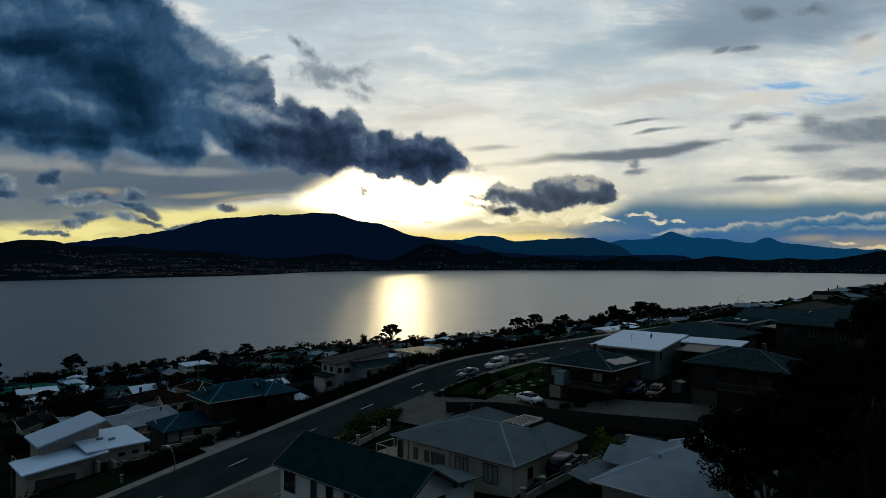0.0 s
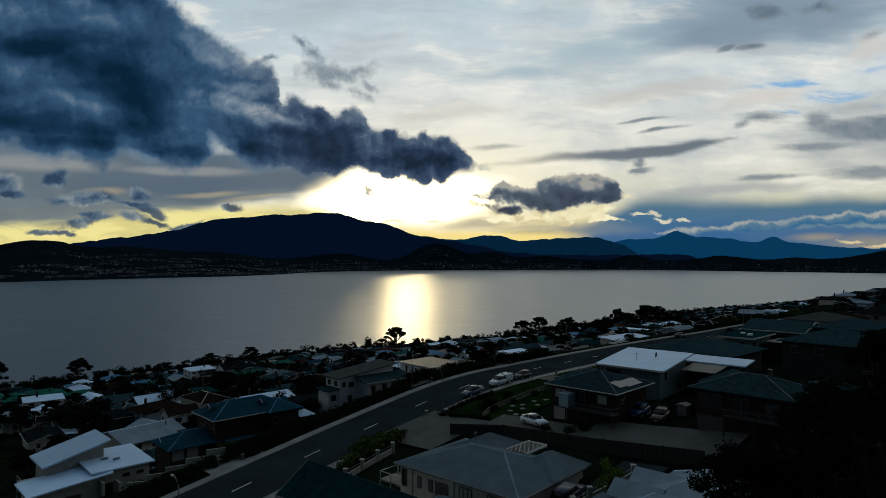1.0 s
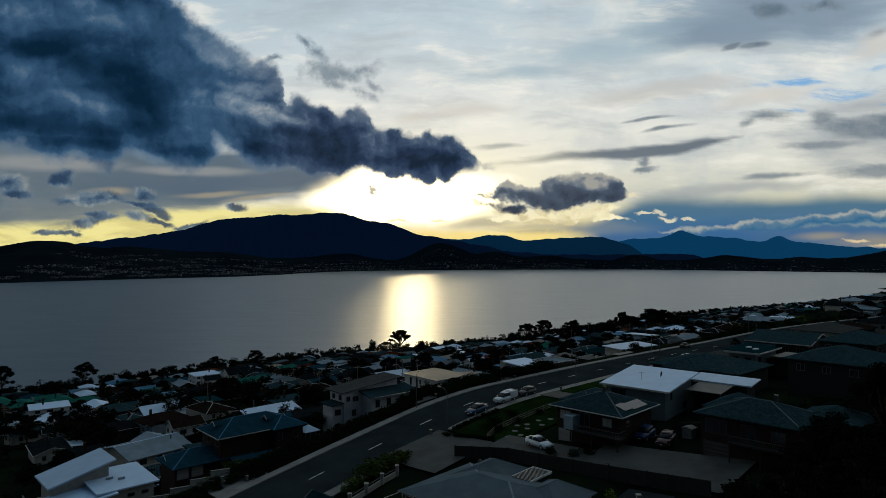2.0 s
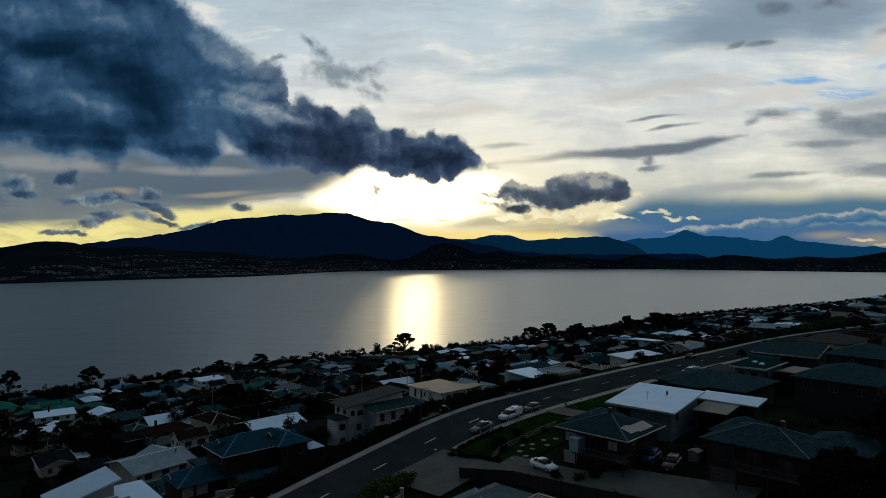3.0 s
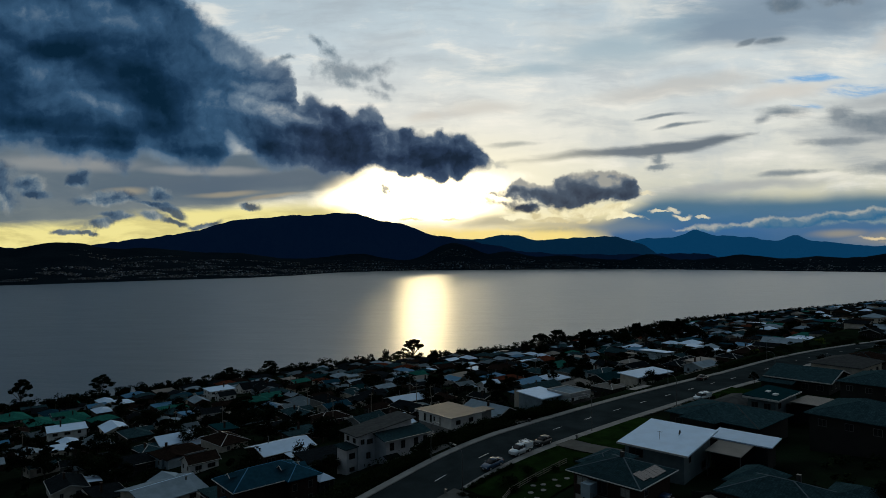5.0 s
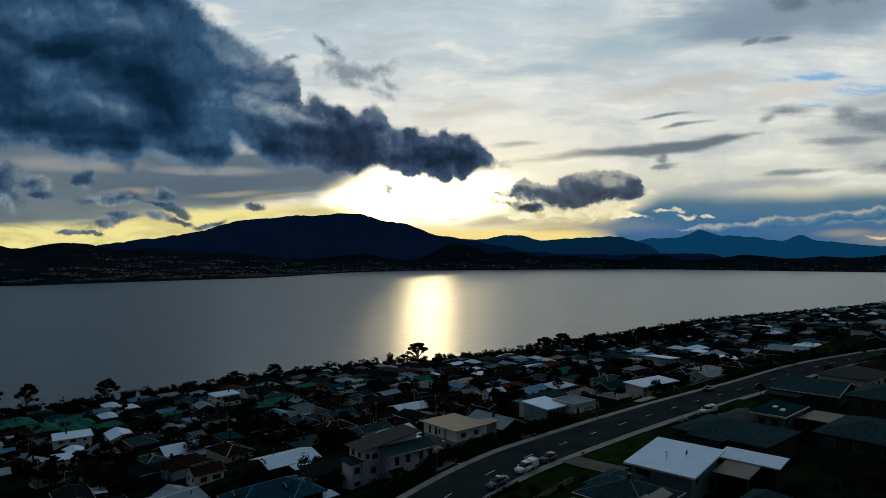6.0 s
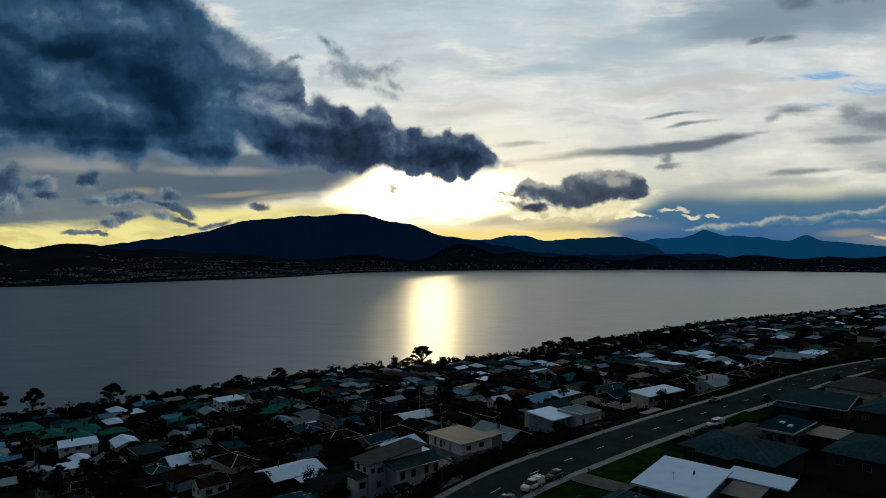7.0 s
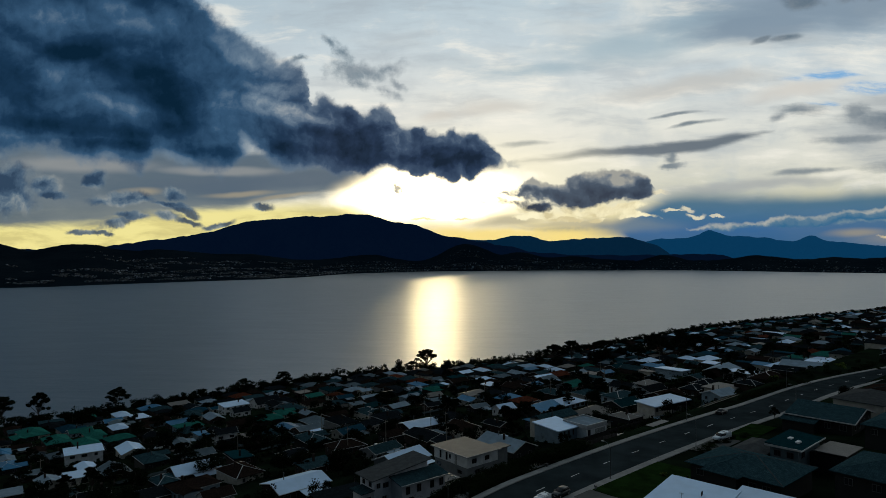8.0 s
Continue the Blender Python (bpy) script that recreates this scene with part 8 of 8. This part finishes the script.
# ---- paths, lawns and fences ----
drape("driveway", 63.5, 76.6, 66.5, 79.2, CONCRETE, 0.30, "wide pale concrete driveway opening to the road", "driveway")
drape("driveway", 73.4, 80.2, 50.0, 66.48, CONCRETE, 0.29, "pale concrete driveway beside a dark fence", "driveway")
drape("driveway", 73.6, 84.0, 29.0, 49.98, CONCRETE, 0.28, "pale concrete yard where cars are parked", "driveway")
drape("driveway", 84.3, 90.4, 94.0, 112.0, CONCRETE_L, 0.22, "short concrete driveway below the road", "driveway")
drape("driveway", 58.0, 71.0, 33.5, 39.5, ASPHALT, 0.25, "dark asphalt drive beside the grey house", "driveway")
drape("driveway", 104.0, 109.6, 66.0, 78.2, CONCRETE, 0.26, "concrete path between two lawns", "driveway")
drape("driveway", 19.0, 29.5, 97.0, 109.6, GRAVEL, 0.22, "gravel forecourt before the modern house", "driveway")
drape("driveway", 41.0, 50.0, 89.5, 108.0, CONCRETE_L, 0.2, "short concrete driveway below the road", "driveway")
drape("driveway", 110.0, 116.5, 94.5, 106.0, CONCRETE_L, 0.2, "concrete turning place below the footpath", "driveway")
drape("driveway", 163.0, 172.0, 94.5, 112.0, CONCRETE_L, 0.2, "concrete driveway to a pale house", "driveway")
drape("driveway", 196.0, 222.0, 95.5, 108.0, CONCRETE, 0.2, "concrete forecourt beside the road", "driveway")
drape("driveway", 150.0, 166.0, 71.5, 77.5, CONCRETE, 0.26, "concrete parking strip beside the road", "driveway")
drape("driveway", 33.0, 46.0, 64.5, 74.0, CONCRETE, 0.24, "concrete forecourt of the green-roofed house", "driveway")
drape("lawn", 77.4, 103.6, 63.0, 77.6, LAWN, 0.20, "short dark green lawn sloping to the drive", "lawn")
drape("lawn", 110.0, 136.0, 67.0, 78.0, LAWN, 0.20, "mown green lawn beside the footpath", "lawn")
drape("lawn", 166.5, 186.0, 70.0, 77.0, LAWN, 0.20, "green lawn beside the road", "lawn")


def fence(pts, h, material, label, gap=2.4, boards=True):
    fn = tagged(new("fence"), label, "fence")
    for (a0, s0), (a1, s1) in zip(pts, pts[1:]):
        L = math.hypot(a1 - a0, s1 - s0)
        n = max(1, int(L / gap))
        for i in range(n):
            p, q = i / n, (i + 1) / n
            pa, ps, qa, qs = a0 + (a1 - a0) * p, s0 + (s1 - s0) * p, a0 + (a1 - a0) * q, s0 + (s1 - s0) * q
            x0, y0 = xy(pa, ps)
            x1, y1 = xy(qa, qs)
            z0, z1 = lev(pa, ps), lev(qa, qs)
            ang = math.degrees(math.atan2(y1 - y0, x1 - x0))
            w = math.hypot(x1 - x0, y1 - y0)
            post = part("post", *boxes([(-0.06, 0.06, -0.06, 0.06, -0.8, h + 0.12)]), material, fn)
            post.matrix_basis = pose(x0, y0, z0, 0, 0, ang)
            d = z1 - z0
            if boards:
                v, f = boxes([(0.07, w - 0.07, -0.025, 0.025, -0.4, h)])
                v = [(x, y, z + d * x / w) for x, y, z in v]
                pn = part("panel", v, f, material, fn)
                pn.matrix_basis = pose(x0, y0, z0, 0, 0, ang)
            else:
                for zz in (0.35, 0.7, h):
                    v, f = boxes([(0.0, w, -0.03, 0.03, zz - 0.05, zz + 0.05)])
                    v = [(x, y, z + d * x / w) for x, y, z in v]
                    r = part("rail", v, f, material, fn)
                    r.matrix_basis = pose(x0, y0, z0, 0, 0, ang)
    return fn


fence([(69.6, 68.4), (72.3, 60.0), (72.8, 46.0), (72.8, 30.0)], 1.9, TIMBER, "tall dark timber paling fence along the drive")
fence([(77.3, 68.6), (80.5, 69.8), (96.5, 69.9)], 1.05, TIMBER_L, "low grey timber rail fence across the lawn", 2.2, False)
fence([(116, 96.5), (145, 99.0), (158, 103.0)], 1.2, TIMBER, "dark timber fence below the footpath")
fence([(150, 110.0), (158, 118.0), (178, 116.0), (190, 112.0)], 1.6, TIMBER, "dark timber fence around a garden")
fence([(112, 66.5), (120, 66.0), (128, 66.5)], 1.4, TIMBER, "dark timber fence behind the lawn")
fence([(92.0, 44.0), (94.0, 36.5)], 1.8, TIMBER, "dark timber fence between two houses")


def wall_with_piers(pts, h, label):
    w = tagged(new("garden_wall"), label, "wall")
    for a, s in pts:
        x, y = xy(a, s)
        part("pier", *boxes([(x - 0.24, x + 0.24, y - 0.24, y + 0.24, lev(a, s) - 1.5, lev(a, s) + h + 0.7), (x - 0.3, x + 0.3, y - 0.3, y + 0.3, lev(a, s) + h + 0.7, lev(a, s) + h + 0.82)]), WALLS["stone"], w)
    for (a0, s0), (a1, s1) in zip(pts, pts[1:]):
        x0, y0 = xy(a0, s0)
        x1, y1 = xy(a1, s1)
        L = math.hypot(x1 - x0, y1 - y0)
        z0, z1 = lev(a0, s0), lev(a1, s1)
        v, f = boxes([(0.25, L - 0.25, -0.09, 0.09, -1.5, h)])
        ob = part("wall", [(x, y, z + (z1 - z0) * x / L) for x, y, z in v], f, WALLS["stone"], w)
        ob.matrix_basis = pose(x0, y0, z0, 0, 0, math.degrees(math.atan2(y1 - y0, x1 - x0)))
        v, f = boxes([(0.25, L - 0.25, -0.03, 0.03, h + 0.35, h + 0.42)])
        ob = part("rail", [(x, y, z + (z1 - z0) * x / L) for x, y, z in v], f, STEEL, w)
        ob.matrix_basis = pose(x0, y0, z0, 0, 0, math.degrees(math.atan2(y1 - y0, x1 - x0)))


wall_with_piers([(51.0, 70.2), (54.3, 70.8), (57.6, 71.4), (60.7, 71.7)], 0.8, "low pale rendered wall with square piers")
wall_with_piers([(50.5, 38.6), (53.5, 38.4), (57.2, 37.7), (60.0, 37.4), (63.5, 36.6), (67.0, 36.0)], 0.9, "pale rendered wall with piers and steel rail")


def stepped_wall(pts, h, label):
    """A thick rendered wall whose level tops step up the slope, each with a flat coping."""
    w = tagged(new("garden_wall"), label, "wall")
    for (a0, s0), (a1, s1) in zip(pts, pts[1:]):
        x0, y0 = xy(a0, s0)
        x1, y1 = xy(a1, s1)
        L = math.hypot(x1 - x0, y1 - y0)
        z = max(lev(a0, s0), lev(a1, s1))
        m = pose(x0, y0, z, 0, 0, math.degrees(math.atan2(y1 - y0, x1 - x0)))
        part("wall", *boxes([(0.0, L, -0.14, 0.14, -2.6, h)]), WALLS["stone"], w).matrix_basis = m
        part("coping", *boxes([(-0.02, L + 0.02, -0.19, 0.19, h, h + 0.07)]), CONCRETE_L, w).matrix_basis = m


stepped_wall([(33.6, 102.6), (35.8, 101.2), (38.4, 100.2), (41.2, 99.4), (44.2, 98.6), (47.0, 97.6)], 0.75, "stepped pale retaining wall beside a driveway")
for k in range(34):     # planted bed between that wall and the footpath
    a_ = 31.5 + 0.55 * k
    shrub("dark", a_, street_s(a_) + 9.4 + prng.uniform(0.0, 5.0), prng.uniform(1.0, 2.2), prng.uniform(0.7, 1.6), "planted bed before the retaining wall")
for k in range(9):
    shrub("dark", 49.2 + 0.7 * k, street_s(50) + 10.6 + 0.5 * (k % 3), prng.uniform(2.2, 3.2), prng.uniform(1.8, 2.6), "hedge beside the driveway")
for a_, s_, q in ((36.8, 104.6, 2.4), (39.5, 103.4, 1.8), (52.0, 105.0, 3.4), (50.6, 111.0, 3.0)):
    shrub("bright", a_, s_, q, q * 0.9)


# ---- cars ----
def arc_wheel(parent, x, y, r=0.31):
    n = 14
    v, f = [], []
    for side in (-0.1, 0.1):
        for k in range(n):
            t = 2 * math.pi * k / n
            v.append((r * math.cos(t), side, r * math.sin(t)))
    f = [(k, (k + 1) % n, (k + 1) % n + n, k + n) for k in range(n)] + [tuple(range(n))[::-1], tuple(range(n, 2 * n))]
    ty = part("wheel", v, f, RUBBER, parent)
    ty.matrix_basis = pose(x, y, r)
    out = 0.105 if y > 0 else -0.105
    rv = [(0.62 * r * math.cos(2 * math.pi * k / n), out, 0.62 * r * math.sin(2 * math.pi * k / n)) for k in range(n)] + [(0, out * 1.12, 0)]
    part("rim", rv, [(k, (k + 1) % n, n) if y < 0 else ((k + 1) % n, k, n) for k in range(n)], ALU, ty)


def loft(sections):
    """Cross-sections: x, half width at sill, half width at top, sill height, top height."""
    v, f = [], []
    for x, w0, w1, z0, z1 in sections:
        zm = z0 + (z1 - z0) * 0.55
        v += [(x, -w0 * 0.93, z0), (x, -w0, zm), (x, -w1, z1 - 0.03), (x, -w1 * 0.9, z1), (x, w1 * 0.9, z1), (x, w1, z1 - 0.03), (x, w0, zm), (x, w0 * 0.93, z0)]
    m = 8
    for i in range(len(sections) - 1):
        for k in range(m):
            a, b = i * m + k, i * m + (k + 1) % m
            f.append((a, a + m, b + m, b))
    f.append(tuple(range(m)))
    f.append(tuple(range(len(v) - 1, len(v) - m - 1, -1)))
    return v, f


CAR_GLASS = glass("car_glass", (0.006, 0.007, 0.009), 0.12)
CAR_GLASS.node_tree.nodes["Principled BSDF"].inputs["Specular IOR Level"].default_value = 0.18


def car(kind, paint, a, s, heading, label):
    """heading: degrees from the street's direction; the nose points along local -x."""
    x, y = xy(a, s)
    e = tagged(new("car"), label, "car", "parked cars")
    z = max(lev(a, s), 0)
    on_road = abs(s - street_s(a)) < 6.2
    z += 0.13 if on_road else 0.31
    d = 1.4
    ca, sa = math.cos(radians(heading)), math.sin(radians(heading))
    slope = math.degrees(math.atan2(lev(a + d * ca, s + d * sa) - lev(a - d * ca, s - d * sa), 2 * d))
    e.matrix_basis = pose(x, y, z, 0, 0, 45 + heading) @ pose(0, 0, 0, 0, -slope, 0) @ Matrix.Scale(1.07, 4)
    P = PAINTS[paint]
    if kind == "sedan":
        body = [(-2.25, 0.62, 0.58, 0.32, 0.62), (-2.15, 0.80, 0.72, 0.24, 0.72), (-1.2, 0.87, 0.80, 0.20, 0.88), (-0.75, 0.88, 0.80, 0.20, 0.93), (1.35, 0.88, 0.80, 0.20, 0.97), (2.05, 0.84, 0.74, 0.24, 0.95), (2.25, 0.68, 0.62, 0.36, 0.86)]
        cab = [(-0.95, 0.74, 0.70, 0.86, 0.93), (-0.15, 0.76, 0.60, 0.90, 1.40), (0.85, 0.76, 0.60, 0.92, 1.42), (1.65, 0.74, 0.68, 0.92, 0.99)]
        top = [(-0.18, 0.615, 0.57, 1.385, 1.43), (0.35, 0.625, 0.58, 1.395, 1.45), (0.88, 0.615, 0.57, 1.395, 1.435)]
        wb, L = 1.32, 2.25
    elif kind == "hatch":
        body = [(-1.88, 0.62, 0.58, 0.32, 0.66), (-1.8, 0.80, 0.72, 0.24, 0.78), (-0.95, 0.85, 0.79, 0.20, 0.95), (1.5, 0.86, 0.79, 0.20, 1.0), (1.85, 0.80, 0.72, 0.26, 0.98)]
        cab = [(-0.9, 0.74, 0.70, 0.92, 0.98), (-0.25, 0.75, 0.62, 0.94, 1.44), (1.35, 0.75, 0.62, 0.96, 1.44), (1.78, 0.72, 0.66, 0.96, 1.04)]
        top = [(-0.28, 0.635, 0.59, 1.42, 1.47), (0.5, 0.645, 0.60, 1.43, 1.49), (1.38, 0.635, 0.59, 1.42, 1.47)]
        wb, L = 1.25, 1.85
    elif kind == "suv":
        body = [(-2.3, 0.68, 0.62, 0.40, 0.82), (-2.2, 0.86, 0.78, 0.30, 0.95), (-1.2, 0.93, 0.86, 0.26, 1.12), (2.0, 0.94, 0.87, 0.26, 1.16), (2.3, 0.88, 0.80, 0.34, 1.12)]
        cab = [(-1.15, 0.82, 0.78, 1.08, 1.14), (-0.4, 0.82, 0.70, 1.10, 1.74), (1.9, 0.82, 0.70, 1.12, 1.72), (2.22, 0.80, 0.74, 1.12, 1.2)]
        top = [(-0.42, 0.715, 0.66, 1.71, 1.77), (0.7, 0.725, 0.67, 1.72, 1.80), (1.92, 0.715, 0.66, 1.70, 1.75)]
        wb, L = 1.38, 2.3
    else:
        body = [(-2.5, 0.66, 0.62, 0.42, 0.84), (-2.4, 0.84, 0.78, 0.34, 0.95), (-1.4, 0.90, 0.84, 0.30, 1.08), (0.5, 0.90, 0.84, 0.30, 1.10), (0.55, 0.90, 0.84, 0.55, 1.0), (2.5, 0.90, 0.84, 0.55, 1.0)]
        cab = [(-1.35, 0.80, 0.76, 1.04, 1.10), (-0.65, 0.80, 0.68, 1.06, 1.70), (0.40, 0.80, 0.68, 1.08, 1.70), (0.52, 0.80, 0.76, 1.06, 1.12)]
        top = [(-0.68, 0.69, 0.65, 1.68, 1.73), (-0.1, 0.70, 0.66, 1.68, 1.75), (0.45, 0.69, 0.65, 1.68, 1.73)]
        wb, L = 1.52, 2.5
    shell = [part("body", *loft(body), P, e), part("window_glass", *loft(cab), CAR_GLASS, e, "dark window glass"), part("roof_panel", *loft(top), P, e)]
    for ob in shell:        # soft, rounded panels
        ob.data.polygons.foreach_set("use_smooth", [len(q.vertices) == 4 for q in ob.data.polygons])
    for sgn in (-1, 1):
        w = body[2][1]
        for x0, x1 in ((cab[1][0] + 0.55, cab[1][0] + 0.63),):
            part("door_pillar", *boxes([(x0, x1, sgn * 0.70 - 0.06, sgn * 0.70 + 0.06, cab[1][3], cab[1][4] - 0.03)]), P, e)
        part("headlight", *boxes([(-L + 0.02, -L + 0.22, sgn * 0.58 - 0.16, sgn * 0.58 + 0.16, body[1][4] - 0.17, body[1][4] - 0.03)]), LAMP_W, e, "clear headlight")
        part("tail_light", *boxes([(L - 0.16, L + 0.01, sgn * 0.62 - 0.14, sgn * 0.62 + 0.14, body[-1][4] - 0.25, body[-1][4] - 0.07)]), LAMP_R, e, "red tail light")
        part("mirror", *boxes([(cab[0][0] + 0.2, cab[0][0] + 0.36, sgn * (w + 0.06) - 0.08, sgn * (w + 0.06) + 0.08, body[2][4] + 0.02, body[2][4] + 0.16)]), P, e)
        for wx in (-wb, wb):
            arc_wheel(e, wx, sgn * (w - 0.08), 0.31 if kind in ("sedan", "hatch") else 0.36)
    part("bumper", *boxes([(-L - 0.05, -L + 0.12, -0.72, 0.72, 0.28, 0.46)]), BLACK, e)
    part("bumper", *boxes([(L - 0.1, L + 0.05, -0.72, 0.72, 0.34, 0.52)]), BLACK, e)
    part("number_plate", *boxes([(-L - 0.07, -L - 0.055, -0.2, 0.2, 0.36, 0.46)]), PAINT, e)
    if kind == "sedan":
        part("spoiler", *boxes([(L - 0.28, L - 0.08, -0.6, 0.6, 1.04, 1.08)]), P, e)
    if kind == "ute":
        part("tray", *boxes([(0.62, 2.62, -0.92, 0.92, 0.9, 1.02)]), ALU, e)
        part("canopy", *boxes([(0.66, 2.58, -0.88, 0.88, 1.03, 1.72), (0.62, 2.62, -0.92, 0.92, 1.72, 1.78)]), PAINTS["white"], e, "white tool canopy")
        part("roof_rack", *boxes([(0.62, 2.62, -0.8, -0.74, 1.84, 1.9), (0.62, 2.62, 0.74, 0.8, 1.84, 1.9), (0.9, 0.96, -0.8, 0.8, 1.8, 1.86), (2.2, 2.26, -0.8, 0.8, 1.8, 1.86)]), BLACK, e)
    return e


def kerbside(a):
    return street_s(a) - 5.1


car("sedan", "white", 78.0, 58.6, 80, "white sedan parked on a concrete driveway")
car("sedan", "blue", 87.1, kerbside(87.1), 0, "blue-grey sedan with rear spoiler parked at the kerb")
car("ute", "white", 95.7, kerbside(95.7), 0, "white utility with canopy parked at the kerb")
car("hatch", "dark", 102.9, kerbside(102.9), 0, "small dark hatchback with pale roof at the kerb")
car("hatch", "deep_blue", 88.0, 46.4, 4, "bright blue hatchback parked beside a brick house")
car("hatch", "maroon", 86.6, 42.4, 8, "maroon hatchback parked in a concrete yard")
car("suv", "navy", 58.8, 39.3, 184, "dark blue van beside the grey house wall")
car("ute", "white", 163.6, 75.4, -12, "white utility parked off the road")
car("sedan", "dark", 191.5, street_s(191.5) + 4.9, 180, "dark sedan parked on the far side of the road")
car("hatch", "silver", 224.0, 192.0, 40, "silver car parked between lower houses")
car("sedan", "white", 132.0, 184.0, 20, "white sedan parked between lower houses")
car("sedan", "silver", 262.0, 231.0, 0, "silver sedan on the lower street")
car("suv", "white", 96.0, 300.0, 30, "white van parked among the lower gardens")


# ---- lamps, poles and small things ----
def bent_bar(name, pts, radii, material, parent, sides=7):
    v, f = [], []
    tube(v, f, [Vector(p) for p in pts], radii, sides)
    return part(name, v, f, material, parent)


def street_lamp(a, s, toward):
    e = thing("street_lamp", a, s, lev(a, s) + 0.1, 0, "slender steel street lamp with curved arm", "street lamp", "street lamps")
    pts = [(0, 0, -0.8), (0, 0, 3.0), (0, 0, 6.2)]
    rad = [0.085, 0.075, 0.06]
    for k in range(1, 7):
        t = k / 6 * math.pi / 2
        pts.append((0, toward * 1.6 * (1 - math.cos(t)), 6.2 + 1.5 * math.sin(t)))
        rad.append(0.05)
    bent_bar("pole", pts, rad, STEEL, e)
    y = toward * 1.6
    part("lamp_head", *boxes([(-0.12, 0.12, min(y, y + toward * 0.7), max(y, y + toward * 0.7), 7.62, 7.78)]), FASCIA, e)
    part("base", *boxes([(-0.18, 0.18, -0.18, 0.18, -0.1, 0.1)]), CONCRETE, e)


street_lamp(29.6, 73.2, 1)
street_lamp(76.6, 77.2, 1)
street_lamp(82.5, street_s(82.5) + 7.0, -1)
street_lamp(118.5, 79.2, 1)
street_lamp(154.0, 77.6, 1)
street_lamp(176.0, street_s(176) + 7.0, -1)
street_lamp(212.0, 74.2, 1)
street_lamp(243.0, street_s(243) + 7.2, -1)


def power_pole(a, s):
    e = thing("power_pole", a, s, lev(a, s), 12, "weathered timber power pole with crossarm", "pole", "power poles")
    bent_bar("pole", [(0, 0, -1), (0, 0, 4), (0, 0, 9.2)], [0.16, 0.14, 0.11], TIMBER_L, e)
    part("crossarm", *boxes([(-1.1, 1.1, -0.16, -0.06, 8.4, 8.52)]), TIMBER_L, e)
    for x in (-1.0, -0.4, 0.4, 1.0):
        part("insulator", *boxes([(x - 0.05, x + 0.05, -0.16, -0.06, 8.52, 8.68)]), FASCIA, e)


for a_, s_ in ((205, 362), (123, 188), (163, 190), (138, 186), (158, 176), (285, 192), (244, 195), (144, 240), (395, 222), (46, 275), (135, 150), (94, 256), (100, 226), (190, 226), (230, 226), (330, 225)):
    power_pole(a_, s_)


def wheelie_bin(a, s, lid, word):
    e = thing("wheelie_bin", a, s, lev(a, s), 10, f"dark plastic wheelie bin with {word} lid", "bin", "wheelie bins")
    part("bin_body", *loft([(-0.28, 0.24, 0.28, 0.0, 0.95), (0.28, 0.24, 0.28, 0.0, 0.95)]), BLACK, e)
    part("lid", *boxes([(-0.32, 0.32, -0.3, 0.3, 0.95, 1.02)]), lid, e, word + " lid")


wheelie_bin(54.6, 39.9, surface("yellow_lid", (0.32, 0.24, 0.03), 0.5, 0.1), "yellow")
wheelie_bin(55.5, 39.8, surface("green_lid", (0.05, 0.22, 0.06), 0.5, 0.1), "green")
wheelie_bin(114.5, street_s(114.5) + 7.6, BLACK, "black")


def letterbox(a, s):
    e = thing("letterbox", a, s, lev(a, s), 0, "small pale rendered letterbox", "letterbox", "letterboxes")
    part("pillar", *boxes([(-0.14, 0.14, -0.14, 0.14, -0.5, 0.75)]), WALLS["grey"], e)
    part("box", *boxes([(-0.2, 0.2, -0.22, 0.22, 0.75, 1.0), (-0.22, 0.22, -0.25, 0.25, 1.0, 1.04)]), FASCIA_DK, e)


for a_, s_ in ((29.5, 90.5), (46.5, street_s(46.5) + 8.7), (74.4, 79.0), (110.6, 77.6), (89.8, street_s(89.8) + 8.8)):
    letterbox(a_, s_)


def path_stone(a, s, r):
    n = 9
    x, y = xy(a, s)
    z = lev(a, s)
    v = [(r * math.cos(6.283 * k / n) * prng.uniform(0.85, 1.1), r * math.sin(6.283 * k / n) * prng.uniform(0.85, 1.1), h) for h in (0.15, 0.27) for k in range(n)]
    f = [tuple(range(n, 2 * n))] + [(k, (k + 1) % n, (k + 1) % n + n, k + n) for k in range(n)]
    ob = mesh_object("stepping_stone", v, f, CONCRETE_L)
    ob.matrix_basis = pose(x, y, z)
    return tagged(ob, "round pale stepping stone set in the lawn", "stone", "stepping stones")


for a_, s_ in ((79.5, 66.0), (81.0, 64.6), (82.2, 66.8), (84.0, 65.6), (85.8, 67.0), (86.6, 64.5), (88.4, 66.6), (84.6, 68.2), (90.0, 65.2)):
    path_stone(a_, s_, 0.5)

boat = thing("dinghy", 157.6, 139.0, lev(157.6, 139.0), 30, "small white upturned dinghy in a garden", "boat")
part("hull", *loft([(-2.2, 0.2, 0.05, 0.0, 0.25), (-1.2, 0.75, 0.45, 0.0, 0.6), (0.6, 0.9, 0.6, 0.0, 0.65), (1.9, 0.8, 0.55, 0.0, 0.6)]), PAINTS["white"], boat)
part("keel", *boxes([(-1.9, 1.8, -0.04, 0.04, 0.58, 0.72)]), TIMBER_L, boat)
shed = thing("garden_shed", 157.4, 147.0, lev(157.4, 147.0), 10, "low white garden shed", "shed")
part("wall", *boxes([(-1.6, 1.6, -1.3, 1.3, -0.8, 1.9)]), WALLS["white"], shed)
part("roof", *slab(gable_faces(-1.8, 1.8, -1.5, 1.5, 1.9, 0.4, "x"), 0.06), ROOFS["white"], shed)
